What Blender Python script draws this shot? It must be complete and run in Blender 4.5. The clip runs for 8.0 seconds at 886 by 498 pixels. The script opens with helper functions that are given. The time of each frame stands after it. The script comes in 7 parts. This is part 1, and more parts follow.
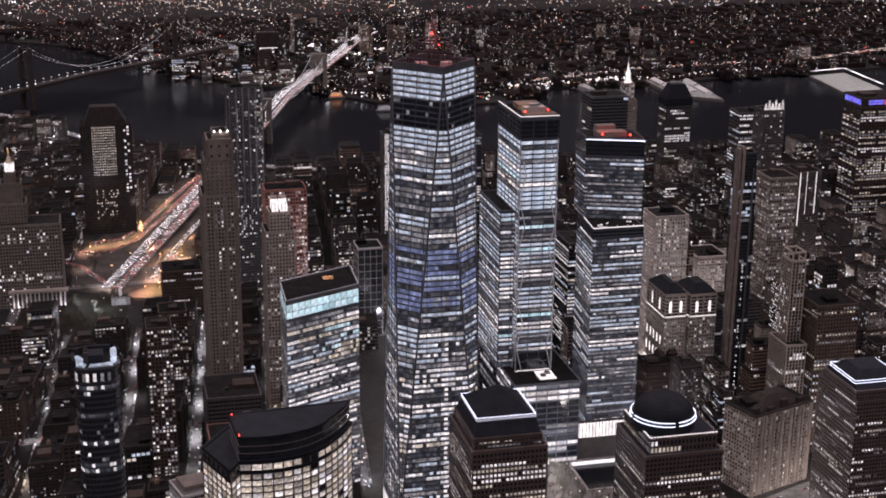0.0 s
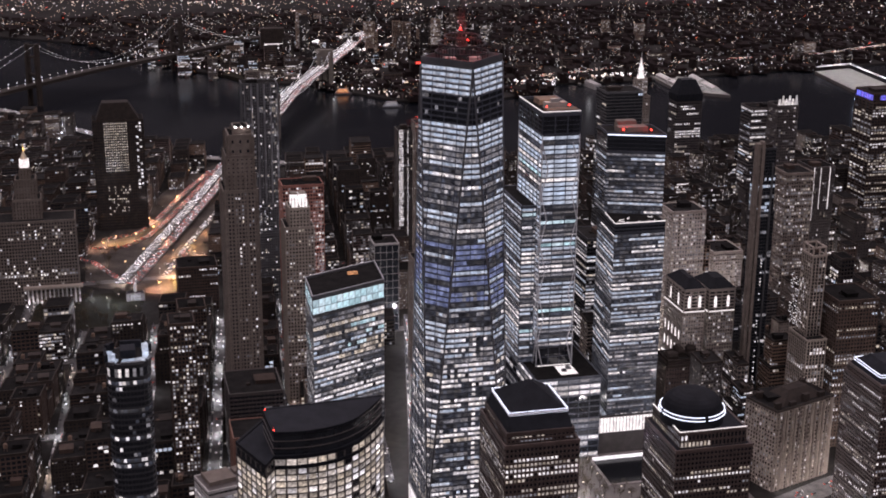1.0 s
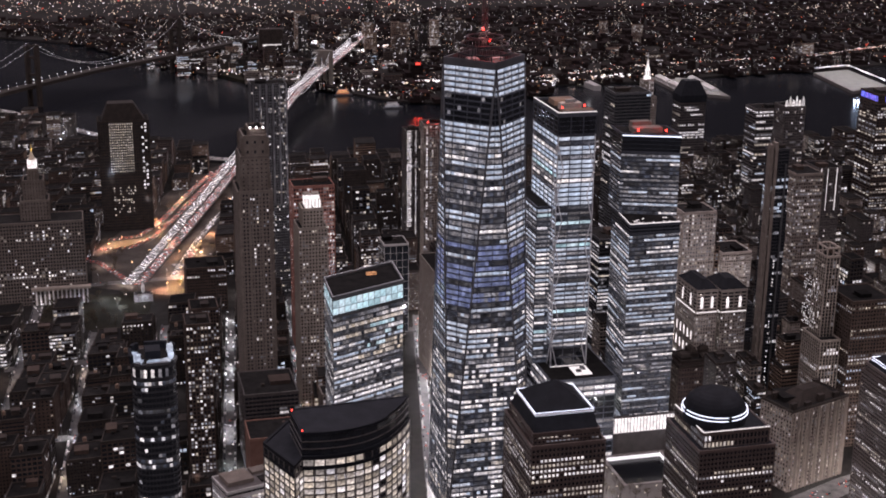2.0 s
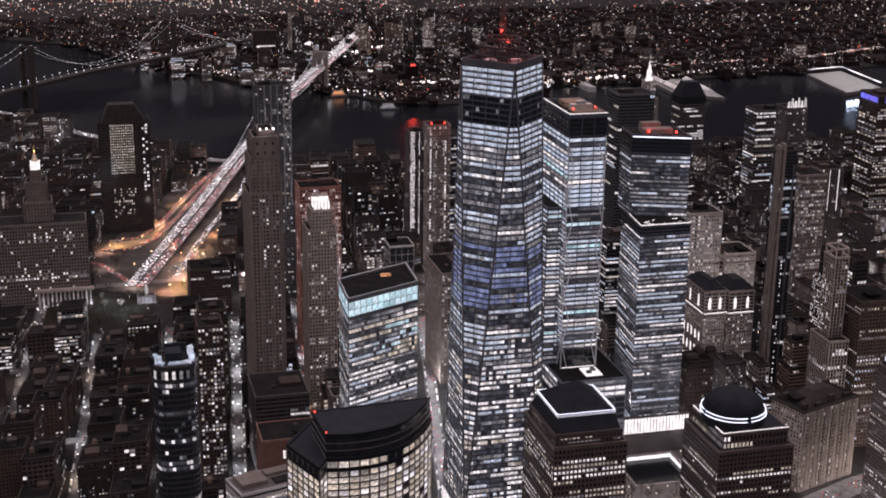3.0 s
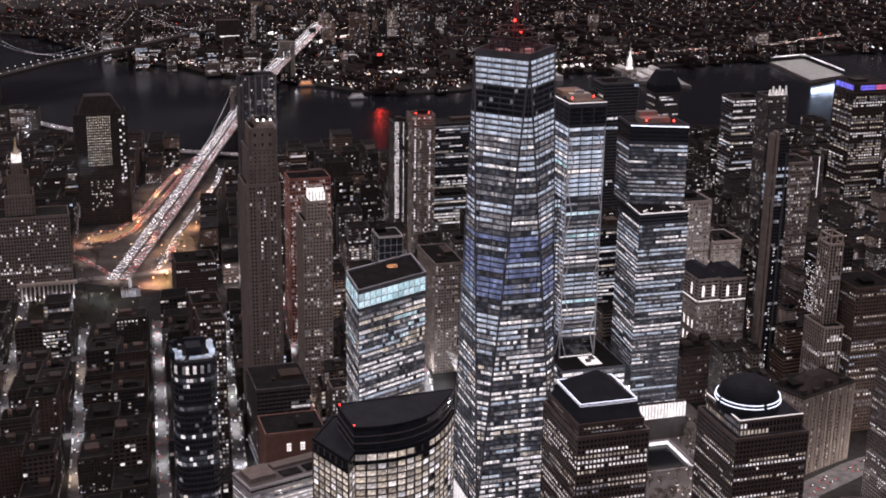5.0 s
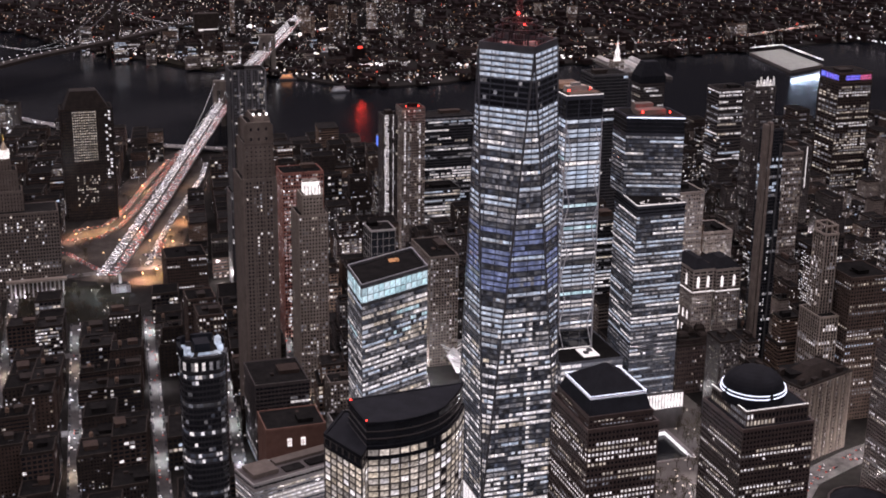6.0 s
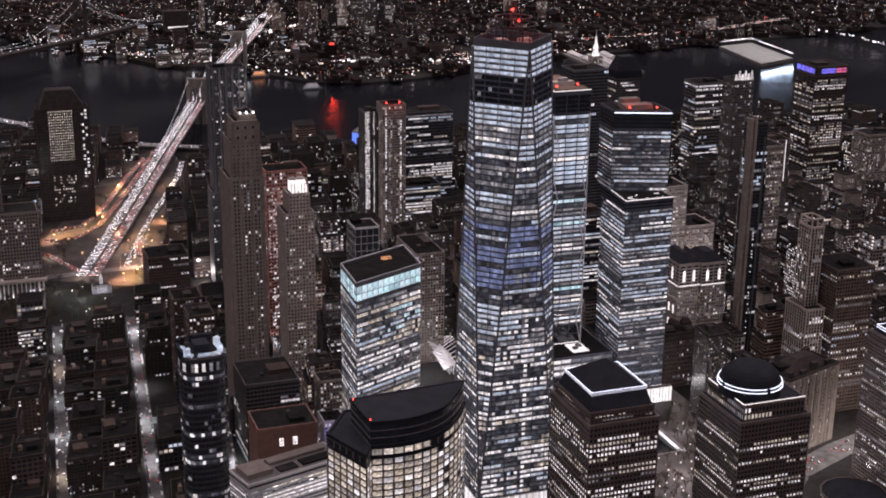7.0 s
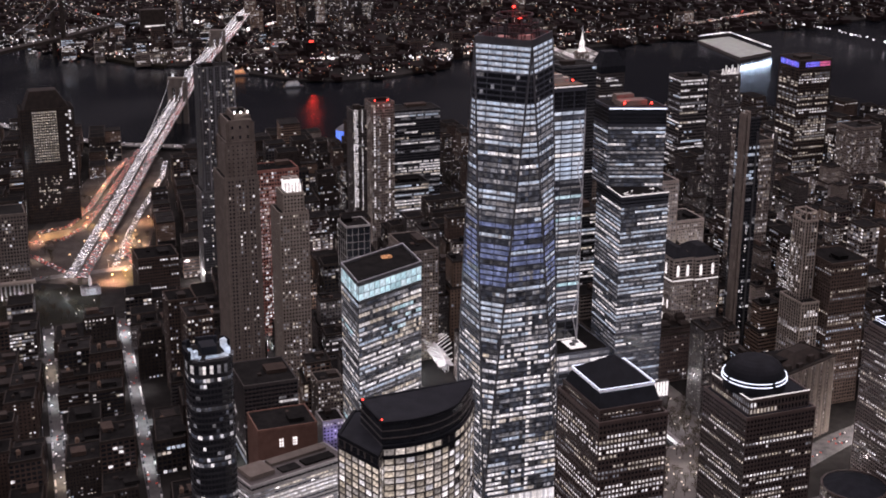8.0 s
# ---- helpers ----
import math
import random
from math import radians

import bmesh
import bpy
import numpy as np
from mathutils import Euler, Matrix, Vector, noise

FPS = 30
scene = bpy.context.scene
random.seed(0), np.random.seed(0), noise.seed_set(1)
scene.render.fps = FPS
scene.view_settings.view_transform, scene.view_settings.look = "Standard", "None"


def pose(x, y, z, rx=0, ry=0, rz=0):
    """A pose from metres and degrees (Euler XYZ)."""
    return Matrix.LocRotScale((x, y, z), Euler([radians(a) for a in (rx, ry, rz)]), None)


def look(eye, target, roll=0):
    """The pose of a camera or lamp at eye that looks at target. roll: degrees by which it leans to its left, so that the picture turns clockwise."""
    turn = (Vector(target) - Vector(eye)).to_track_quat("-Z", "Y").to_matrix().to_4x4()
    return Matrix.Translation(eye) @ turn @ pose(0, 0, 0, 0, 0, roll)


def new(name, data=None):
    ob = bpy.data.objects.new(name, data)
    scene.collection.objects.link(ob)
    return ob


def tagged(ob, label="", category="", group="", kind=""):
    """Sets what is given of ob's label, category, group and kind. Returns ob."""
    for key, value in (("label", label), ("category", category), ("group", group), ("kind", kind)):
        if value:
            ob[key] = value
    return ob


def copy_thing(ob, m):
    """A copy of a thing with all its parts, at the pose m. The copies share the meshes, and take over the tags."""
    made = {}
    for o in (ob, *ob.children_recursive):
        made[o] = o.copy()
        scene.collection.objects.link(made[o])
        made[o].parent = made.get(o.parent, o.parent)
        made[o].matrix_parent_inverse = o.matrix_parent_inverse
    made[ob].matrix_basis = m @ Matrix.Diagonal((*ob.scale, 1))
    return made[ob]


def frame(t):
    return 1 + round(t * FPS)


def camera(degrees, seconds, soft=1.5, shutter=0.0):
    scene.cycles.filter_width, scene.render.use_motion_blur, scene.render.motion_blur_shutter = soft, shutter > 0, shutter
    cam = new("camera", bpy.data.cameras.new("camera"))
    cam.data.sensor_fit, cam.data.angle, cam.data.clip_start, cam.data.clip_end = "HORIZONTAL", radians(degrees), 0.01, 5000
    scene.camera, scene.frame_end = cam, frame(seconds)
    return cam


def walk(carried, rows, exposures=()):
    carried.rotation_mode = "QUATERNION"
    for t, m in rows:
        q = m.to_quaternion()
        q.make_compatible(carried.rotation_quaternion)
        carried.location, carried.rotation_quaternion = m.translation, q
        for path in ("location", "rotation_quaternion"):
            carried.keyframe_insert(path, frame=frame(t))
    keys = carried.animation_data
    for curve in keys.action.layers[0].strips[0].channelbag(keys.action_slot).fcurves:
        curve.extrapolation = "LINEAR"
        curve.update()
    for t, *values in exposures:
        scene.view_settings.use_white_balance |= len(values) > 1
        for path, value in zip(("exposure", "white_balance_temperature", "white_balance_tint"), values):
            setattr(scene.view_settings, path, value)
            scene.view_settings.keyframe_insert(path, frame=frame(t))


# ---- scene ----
cam = camera(34.745, 8.0, 1.85)
PATH = [
    (0, (-227.06, -980.29, 586.71), (-4.21, -51.46, 290.73), 0.488),
    (0.5, (-238.56, -978.18, 586.26), (-15.19, -49.94, 288.81), 0.477),
    (1, (-250.14, -975.82, 585.87), (-24.54, -48.43, 287.44), 0.479),
    (1.5, (-261.78, -973.22, 585.53), (-32.60, -46.61, 287.40), 0.544),
    (3, (-296.75, -963.98, 584.89), (-52.85, -40.65, 288.30), 0.746),
    (3.5, (-308.34, -960.45, 584.78), (-56.61, -39.24, 288.10), 0.835),
    (4, (-319.86, -956.68, 584.73), (-58.88, -38.40, 287.00), 0.901),
    (4.5, (-331.27, -952.70, 584.73), (-60.73, -38.06, 284.34), 0.936),
    (6, (-364.65, -939.50, 585.04), (-66.65, -36.16, 276.53), 0.779),
    (6.5, (-375.40, -934.68, 585.24), (-65.97, -35.63, 275.46), 0.739),
    (7, (-385.91, -929.67, 585.49), (-63.86, -35.59, 274.22), 0.657),
    (7.5, (-396.17, -924.47, 585.78), (-63.96, -34.66, 272.94), 0.519),
    (8, (-406.15, -919.08, 586.12), (-65.77, -32.69, 272.34), 0.365),
]
walk(cam, [(t, look(eye, target, roll)) for t, eye, target, roll in PATH], exposures=((0, 0.38, 6380, 24.5), (8, 0.38, 6380, 24.5)))

# ---- world, light, exposure ----
world = bpy.data.worlds.new("night_sky")
scene.world = world
world.use_nodes = True
wnodes, wlinks = world.node_tree.nodes, world.node_tree.links
wbg = wnodes["Background"]
# unseen sky, its bright band shaped to light walls and keep roofs and water dark
sky_dir, sky_split, sky_ramp = wnodes.new("ShaderNodeTexCoord"), wnodes.new("ShaderNodeSeparateXYZ"), wnodes.new("ShaderNodeValToRGB")
wlinks.new(sky_dir.outputs["Generated"], sky_split.inputs[0])
wlinks.new(sky_split.outputs["Z"], sky_ramp.inputs["Fac"])
sky_ramp.color_ramp.elements[0].position, sky_ramp.color_ramp.elements[1].position = 0.40, 0.98
sky_ramp.color_ramp.elements[0].color, sky_ramp.color_ramp.elements[1].color = (0.010, 0.009, 0.010, 1), (0.22, 0.19, 0.195, 1)
sky_band = sky_ramp.color_ramp.elements.new(0.68)
sky_band.color = (1.0, 0.90, 0.91, 1)
wlinks.new(sky_ramp.outputs["Color"], wbg.inputs["Color"])
wbg.inputs["Strength"].default_value = 1.6


# The sheet was fitted to an earlier camera; lay() shifts a place on it, at height z, into site metres that fit this
# camera's view.
VIEW_MAP = Matrix(((0.61213, 0.11805, -0.05884), (0.0589, 0.92791, -0.18248), (-0.00898, -0.06708, 0.63316)))
OLD_EYE, NEW_EYE = Vector((-178.84, -553.37, 501.22)), Vector((-319.74, -956.51, 584.56))


def lay(x, y, z=0.0):
    q = VIEW_MAP @ (Vector((x, y, z)) - OLD_EYE)
    k = (z - NEW_EYE.z) / q.z
    return NEW_EYE.x + q.x * k, NEW_EYE.y + q.y * k


def laid(pts, z=0.0):
    """Points of the sheet in site metres; those with a height of their own keep it."""
    return [(*lay(*p), p[2]) if len(p) == 3 else lay(*p, z) for p in pts]


def site_matrix(cx, cy, X, Y, sx=1.0, sy=1.0, sz=1.0):
    return Matrix.Translation((X, Y, 0)) @ Matrix.Diagonal((sx, sy, sz, 1)) @ Matrix.Translation((-cx, -cy, 0))


def site_at(cx, cy, z, round_=False):
    """The same for a thing about (cx, cy) on the sheet whose top is z high, scaled as lay() fits the view there."""
    a, b, c, d = (Vector(lay(cx + i, cy + j, z)) for i, j in ((-4, 0), (4, 0), (0, -4), (0, 4)))
    sx, sy = (b - a).length / 8, (d - c).length / 8
    return site_matrix(cx, cy, *lay(cx, cy, z), sx, sx if round_ else sy, 1.0)


def lamp(kind, x, y, z, power, color=(1, 1, 1), size=3.0, aim=None, cone=40, on=None, sited=False):
    """A lamp that adds light, with no fixture of its own; a spot looks towards aim. on: the thing that carries it;
    sited: already in site metres.
    """
    if on:
        x, y, z = on.matrix_basis @ Vector((x, y, z))
    elif not sited:
        x, y = lay(x, y, z)
        aim = (*lay(*aim), aim[2]) if aim else None
    data = bpy.data.lights.new("street_glow", kind)
    data.energy, data.color = power, color
    if kind == "AREA":
        data.shape, data.size = "DISK", size
    else:
        data.shadow_soft_size = size
    ob = new("street_glow", data)
    ob.location = (x, y, z)
    if kind == "SPOT":
        data.spot_size, data.spot_blend = math.radians(cone), 0.6
        ob.rotation_euler = (Vector(aim) - Vector((x, y, z))).to_track_quat("-Z", "Y").to_euler()
    return ob


# ---- materials ----
MATS = {}


def node_mat(name):
    m = bpy.data.materials.new(name)
    m.use_nodes = True
    MATS[name] = m
    return m, m.node_tree, m.node_tree.nodes["Principled BSDF"]


def surface(name, c1, c2, rough=0.7, metal=0.0, scale=0.15, fine=2.5, bump=0.3, spread=0.25, spec=0.3):
    """Two scales of noise between two colours, a random tone per object, and a fine bump."""
    m, nt, b = node_mat(name)
    N, L = nt.nodes, nt.links
    tc = N.new("ShaderNodeTexCoord")
    n1, n2 = N.new("ShaderNodeTexNoise"), N.new("ShaderNodeTexNoise")
    n1.inputs["Scale"].default_value, n2.inputs["Scale"].default_value = scale, fine
    n1.inputs["Detail"].default_value, n2.inputs["Detail"].default_value = 3, 4
    L.new(tc.outputs["Object"], n1.inputs["Vector"])
    L.new(tc.outputs["Object"], n2.inputs["Vector"])
    add = N.new("ShaderNodeMath")
    add.operation = "MULTIPLY_ADD"
    add.inputs[1].default_value = 0.45
    L.new(n2.outputs["Fac"], add.inputs[0])
    half = N.new("ShaderNodeMath")
    half.operation = "MULTIPLY"
    half.inputs[1].default_value = 0.55
    L.new(n1.outputs["Fac"], half.inputs[0])
    L.new(half.outputs[0], add.inputs[2])
    ramp = N.new("ShaderNodeValToRGB")
    ramp.color_ramp.elements[0].position, ramp.color_ramp.elements[1].position = 0.32, 0.68
    ramp.color_ramp.elements[0].color, ramp.color_ramp.elements[1].color = (*c1, 1), (*c2, 1)
    L.new(add.outputs[0], ramp.inputs["Fac"])
    info = N.new("ShaderNodeObjectInfo")
    mr = N.new("ShaderNodeMapRange")
    mr.inputs["To Min"].default_value, mr.inputs["To Max"].default_value = 1 - spread, 1 + spread
    L.new(info.outputs["Random"], mr.inputs["Value"])
    hsv = N.new("ShaderNodeHueSaturation")
    L.new(mr.outputs["Result"], hsv.inputs["Value"])
    L.new(ramp.outputs["Color"], hsv.inputs["Color"])
    L.new(hsv.outputs["Color"], b.inputs["Base Color"])
    b.inputs["Roughness"].default_value, b.inputs["Metallic"].default_value = rough, metal
    b.inputs["Specular IOR Level"].default_value = spec
    bp = N.new("ShaderNodeBump")
    bp.inputs["Strength"].default_value, bp.inputs["Distance"].default_value = bump, 0.15
    L.new(n2.outputs["Fac"], bp.inputs["Height"])
    L.new(bp.outputs["Normal"], b.inputs["Normal"])
    return m


def lit(name, color, strength, low=0.35, scale=0.5, contrast=0.75, second=None):
    """A lit window: glass over a bright room. Brightness differs from pane to pane, and inside a pane where ceiling lights and furniture show."""
    m, nt, b = node_mat(name)
    N, L = nt.nodes, nt.links
    geo, tc = N.new("ShaderNodeNewGeometry"), N.new("ShaderNodeTexCoord")
    n = N.new("ShaderNodeTexNoise")
    n.inputs["Scale"].default_value, n.inputs["Detail"].default_value = scale, 3
    L.new(tc.outputs["Object"], n.inputs["Vector"])
    r1 = N.new("ShaderNodeMapRange")
    r1.inputs["From Min"].default_value, r1.inputs["From Max"].default_value = 0.3, 0.7
    r1.inputs["To Min"].default_value, r1.inputs["To Max"].default_value = 1 - contrast, 1 + contrast
    L.new(n.outputs["Fac"], r1.inputs["Value"])
    info, both, wrap = N.new("ShaderNodeObjectInfo"), N.new("ShaderNodeMath"), N.new("ShaderNodeMath")
    both.operation, wrap.operation = "ADD", "FRACT"
    L.new(geo.outputs["Random Per Island"], both.inputs[0])
    L.new(info.outputs["Random"], both.inputs[1])
    L.new(both.outputs[0], wrap.inputs[0])
    r2 = N.new("ShaderNodeMapRange")
    r2.inputs["To Min"].default_value, r2.inputs["To Max"].default_value = low * strength, strength
    L.new(wrap.outputs[0], r2.inputs["Value"])
    mul = N.new("ShaderNodeMath")
    mul.operation = "MULTIPLY"
    L.new(r1.outputs["Result"], mul.inputs[0])
    L.new(r2.outputs["Result"], mul.inputs[1])
    mix = N.new("ShaderNodeMix")
    mix.data_type = "RGBA"
    mix.inputs["A"].default_value, mix.inputs["B"].default_value = (*color, 1), (*(second or color), 1)
    wh = N.new("ShaderNodeTexWhiteNoise")
    wh.noise_dimensions = "1D"
    L.new(wrap.outputs[0], wh.inputs["W"])
    L.new(wh.outputs["Value"], mix.inputs["Factor"])
    L.new(mix.outputs["Result"], b.inputs["Emission Color"])
    L.new(mul.outputs[0], b.inputs["Emission Strength"])
    b.inputs["Base Color"].default_value = (0.02, 0.022, 0.025, 1)
    b.inputs["Roughness"].default_value = 0.12
    m.cycles.emission_sampling = "NONE"
    return m


def glow(name, color, strength, sampled=False):
    m, nt, b = node_mat(name)
    b.inputs["Base Color"].default_value = (*[0.3 * c for c in color], 1)
    b.inputs["Emission Color"].default_value = (*color, 1)
    b.inputs["Emission Strength"].default_value = strength
    m.cycles.emission_sampling = "AUTO" if sampled else "NONE"
    return m


glass = surface("dark_glass", (0.010, 0.012, 0.015), (0.022, 0.025, 0.03), 0.10, 0, 0.05, 0.3, 0.04, 0.1, 0.6)
glass_blue = surface("blue_glass", (0.02, 0.026, 0.04), (0.035, 0.043, 0.062), 0.10, 0, 0.05, 0.3, 0.05, 0.05, 0.8)
steel = surface("tower_steel", (0.22, 0.23, 0.25), (0.36, 0.37, 0.39), 0.35, 0.8, 0.1, 1.5, 0.1)
mullion = surface("dark_mullion", (0.03, 0.032, 0.036), (0.06, 0.062, 0.068), 0.45, 0.4, 0.1, 1.5, 0.1)
limestone = surface("limestone", (0.21, 0.18, 0.15), (0.31, 0.27, 0.228), 0.85)
brownstone = surface("brown_brick", (0.11, 0.075, 0.055), (0.20, 0.14, 0.10), 0.9)
darkbrick = surface("dark_brick", (0.032, 0.022, 0.017), (0.072, 0.05, 0.038), 0.9)
# near-black: the night shade on walls and copings is put into this colour
shade_dark = surface("shade_dark_stone", (0.014, 0.011, 0.009), (0.04, 0.031, 0.025), 0.9)
greybrick = surface("grey_brick", (0.12, 0.10, 0.084), (0.20, 0.172, 0.148), 0.9)
granite = surface("polished_granite", (0.15, 0.13, 0.125), (0.26, 0.23, 0.22), 0.4)
concrete = surface("concrete", (0.26, 0.25, 0.24), (0.38, 0.37, 0.355), 0.85)
# near-black: the lack of light from above is put into the roof colour
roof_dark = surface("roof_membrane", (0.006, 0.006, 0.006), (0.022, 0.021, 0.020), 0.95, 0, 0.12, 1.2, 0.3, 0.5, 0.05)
asphalt = surface("asphalt", (0.03, 0.03, 0.03), (0.13, 0.127, 0.122), 0.85, 0, 0.12, 0.7)
paving = surface("pale_paving", (0.075, 0.068, 0.062), (0.125, 0.115, 0.105), 0.8, 0, 0.08, 1.0)
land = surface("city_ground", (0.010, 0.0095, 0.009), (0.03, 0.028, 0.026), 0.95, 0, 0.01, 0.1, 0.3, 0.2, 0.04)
turf = surface("winter_grass", (0.008, 0.008, 0.006), (0.024, 0.022, 0.016), 0.95, 0, 0.03, 0.5, 0.3, 0.25, 0.04)
leaf = surface("tree_leaf", (0.035, 0.03, 0.018), (0.075, 0.06, 0.035), 0.9)
stonework = surface("bridge_stone", (0.09, 0.08, 0.07), (0.17, 0.15, 0.13), 0.9)

lit_cool = lit("lit_cool", (0.66, 0.83, 1.0), 0.55, 0.6, 0.22, 0.45, (0.84, 0.93, 1.0))
lit_white = lit("lit_white", (1.0, 0.95, 0.86), 0.85, 0.42, 0.6, 0.6, (0.95, 0.95, 0.96))
lit_warm = lit("lit_warm", (1.0, 0.87, 0.65), 0.54, 0.25, 0.6, 0.7, (1.0, 0.93, 0.82))
lit_dim = lit("lit_dim", (0.80, 0.84, 0.92), 0.24, 0.3, 0.6, 0.8, (0.9, 0.86, 0.82))
lit_blue = lit("lit_blue", (0.40, 0.50, 0.92), 0.30, 0.5, 0.25, 0.6, (0.52, 0.62, 0.95))
lit_teal = lit("lit_teal", (0.55, 0.88, 0.92), 0.75, 0.5, 0.2, 0.5, (0.75, 0.95, 0.98))
# faint glow for unlit panes, standing in for the sheen on their glass
pane_sheen = lit("pane_sheen", (0.55, 0.65, 0.85), 0.075, 0.2, 0.3, 0.9, (0.8, 0.78, 0.75))
lit_orange = lit("lit_orange", (1.0, 0.50, 0.20), 0.7, 0.3, 0.6, 0.7, (1.0, 0.35, 0.2))
led = glow("led_white", (0.78, 0.86, 1.0), 1.3)
flood = glow("flood_white", (1.0, 0.98, 0.94), 2.5)
red_beacon = glow("red_beacon", (1.0, 0.05, 0.03), 5.0)
head_light = lit("head_light", (1.0, 0.92, 0.82), 2.8, 0.15, 0.02, 0.2, (0.9, 0.93, 1.0))
worn_road = surface("worn_road", (0.05, 0.047, 0.045), (0.10, 0.094, 0.088), 0.85, 0, 0.05, 0.8)
tail_light = glow("tail_light", (1.0, 0.16, 0.10), 0.45)
sodium = glow("sodium_lamp", (1.0, 0.60, 0.28), 3.0)
street_head = glow("street_lamp_head", (0.92, 0.96, 1.0), 0.9)
cool_lamp = glow("cool_lamp", (0.92, 0.96, 1.0), 3.0)
bridge_lamp = lit("bridge_lamp", (0.92, 0.96, 1.0), 2.3, 0.3, 0.02, 0.3, (1.0, 0.92, 0.82))
cool_far = lit("far_cool_lamp", (0.95, 0.95, 1.0), 2.6, 0.12, 0.01, 0.3, (1.0, 0.93, 0.85))
warm_far = lit("far_warm_lamp", (1.0, 0.74, 0.5), 2.0, 0.12, 0.01, 0.3, (1.0, 0.85, 0.7))
red_far = lit("far_red_lamp", (1.0, 0.12, 0.06), 2.2, 0.2, 0.01, 0.3)
blue_rib = glow("blue_rib_light", (0.12, 0.25, 1.0), 0.9)
red_sign = glow("red_sign_light", (1.0, 0.08, 0.05), 1.2)
PANES = [lit_cool, lit_white, lit_warm, lit_dim, lit_blue, lit_teal, lit_orange, glass, pane_sheen]
COOL, WHITE, WARM, DIM, BLUE, TEAL, ORANGE, DARK, FAINT = range(9)
LOW = {COOL: DIM, WHITE: DIM, WARM: WARM, DIM: FAINT, BLUE: BLUE, TEAL: TEAL, ORANGE: ORANGE, DARK: DARK, FAINT: FAINT}


# ---- building kit ----
def part(name, geo, mats, parent=None, label="", kind=""):
    """One mesh object from (verts, faces, material indices)."""
    v, f, k = geo
    me = bpy.data.meshes.new(name)
    me.from_pydata(v, [], f)
    for m in mats if isinstance(mats, (list, tuple)) else [mats]:
        me.materials.append(m)
    if k:
        me.polygons.foreach_set("material_index", k)
    me.update()
    ob = new(name, me)
    if parent:
        ob.parent = parent
    return tagged(ob, label, kind=kind)


def empty(name, label, category, group="", kind=""):
    return tagged(new(name), label, category, group, kind)


def geo():
    return [], [], []


def quad(g, a, b, c, d, k=0):
    n = len(g[0])
    g[0].extend((tuple(a), tuple(b), tuple(c), tuple(d)))
    g[1].append((n, n + 1, n + 2, n + 3))
    g[2].append(k)


def box(g, x0, x1, y0, y1, z0, z1, k=0):
    n = len(g[0])
    g[0].extend([(x0, y0, z0), (x1, y0, z0), (x1, y1, z0), (x0, y1, z0), (x0, y0, z1), (x1, y0, z1), (x1, y1, z1), (x0, y1, z1)])
    for f in ((0, 3, 2, 1), (4, 5, 6, 7), (0, 1, 5, 4), (1, 2, 6, 5), (2, 3, 7, 6), (3, 0, 4, 7)):
        g[1].append(tuple(n + i for i in f))
        g[2].append(k)


def prism(g, poly, z0, z1, k=0, top=None):
    """Upright prism over a counter-clockwise polygon; top: another polygon for its upper end."""
    n, c = len(g[0]), len(poly)
    top = top or poly
    g[0].extend([(x, y, z0) for x, y in poly] + [(x, y, z1) for x, y in top])
    for i in range(c):
        j = (i + 1) % c
        g[1].append((n + i, n + j, n + c + j, n + c + i))
        g[2].append(k)
    g[1].append(tuple(n + c + i for i in range(c)))
    g[2].append(k)
    g[1].append(tuple(n + i for i in reversed(range(c))))
    g[2].append(k)


def beam(g, a, b, w, k=0):
    """A square bar from a to b."""
    a, b = Vector(a), Vector(b)
    d = (b - a).normalized()
    s = d.cross(Vector((0, 0, 1)))
    s = s.normalized() if s.length > 1e-3 else Vector((1, 0, 0))
    t = s.cross(d)
    s, t = s * w / 2, t * w / 2
    n = len(g[0])
    for p in (a, b):
        g[0].extend(tuple(p + q) for q in (-s - t, s - t, s + t, t - s))
    for f in ((0, 1, 5, 4), (1, 2, 6, 5), (2, 3, 7, 6), (3, 0, 4, 7), (3, 2, 1, 0), (4, 5, 6, 7)):
        g[1].append(tuple(n + i for i in f))
        g[2].append(k)


def office(rng, p=0.55, kinds=((WHITE, 6), (COOL, 4), (WARM, 1), (DIM, 4)), runs=5, dead=0.15, hole=0.07, off=(DARK,)):
    """Lit floors in runs of bays, with some floors dark and some bright from end to end."""
    bag = [k for k, n in kinds for _ in range(n)]
    rows = {}

    def state(i, j, nb):
        if (j, nb) not in rows:
            q = rng.random()
            f = 0.04 if q < dead else min(0.97, p + rng.uniform(-0.35, 0.35))
            row, on, kind = [], rng.random() < f, rng.choice(bag)
            while len(row) < nb + 2:
                n = 1 + int(rng.expovariate(1 / runs))
                row += [kind if on else rng.choice(off)] * n
                on, kind = rng.random() < f, kind if rng.random() < 0.7 else rng.choice(bag)
            rows[(j, nb)] = row
        k = rows[(j, nb)][i]
        return rng.choice(off) if rng.random() < hole else k
    return state


def homes(rng, p=0.15, kinds=((WHITE, 4), (WARM, 5), (DIM, 5))):
    """Scattered lit rooms, denser on some floors and in some columns of windows."""
    bag = [k for k, n in kinds for _ in range(n)]
    floors, columns = {}, {}

    def state(i, j, nb):
        f = floors.setdefault(j, rng.choice((0.25, 0.6, 0.9, 1.1, 1.4, 2.4)))
        c = columns.setdefault((i, nb), rng.choice((0.4, 0.8, 1, 1.2, 1.8)))
        return rng.choice(bag) if rng.random() < p * f * c else DARK
    return state


def street_level(state, rng, p=0.55):
    """Adds lit shopfronts along the lowest floor."""
    def both(i, j, nb):
        if j == 0:
            return rng.choice((WHITE, WHITE, WARM, COOL, DIM)) if rng.random() < p else DARK
        return state(i, j, nb)
    return both


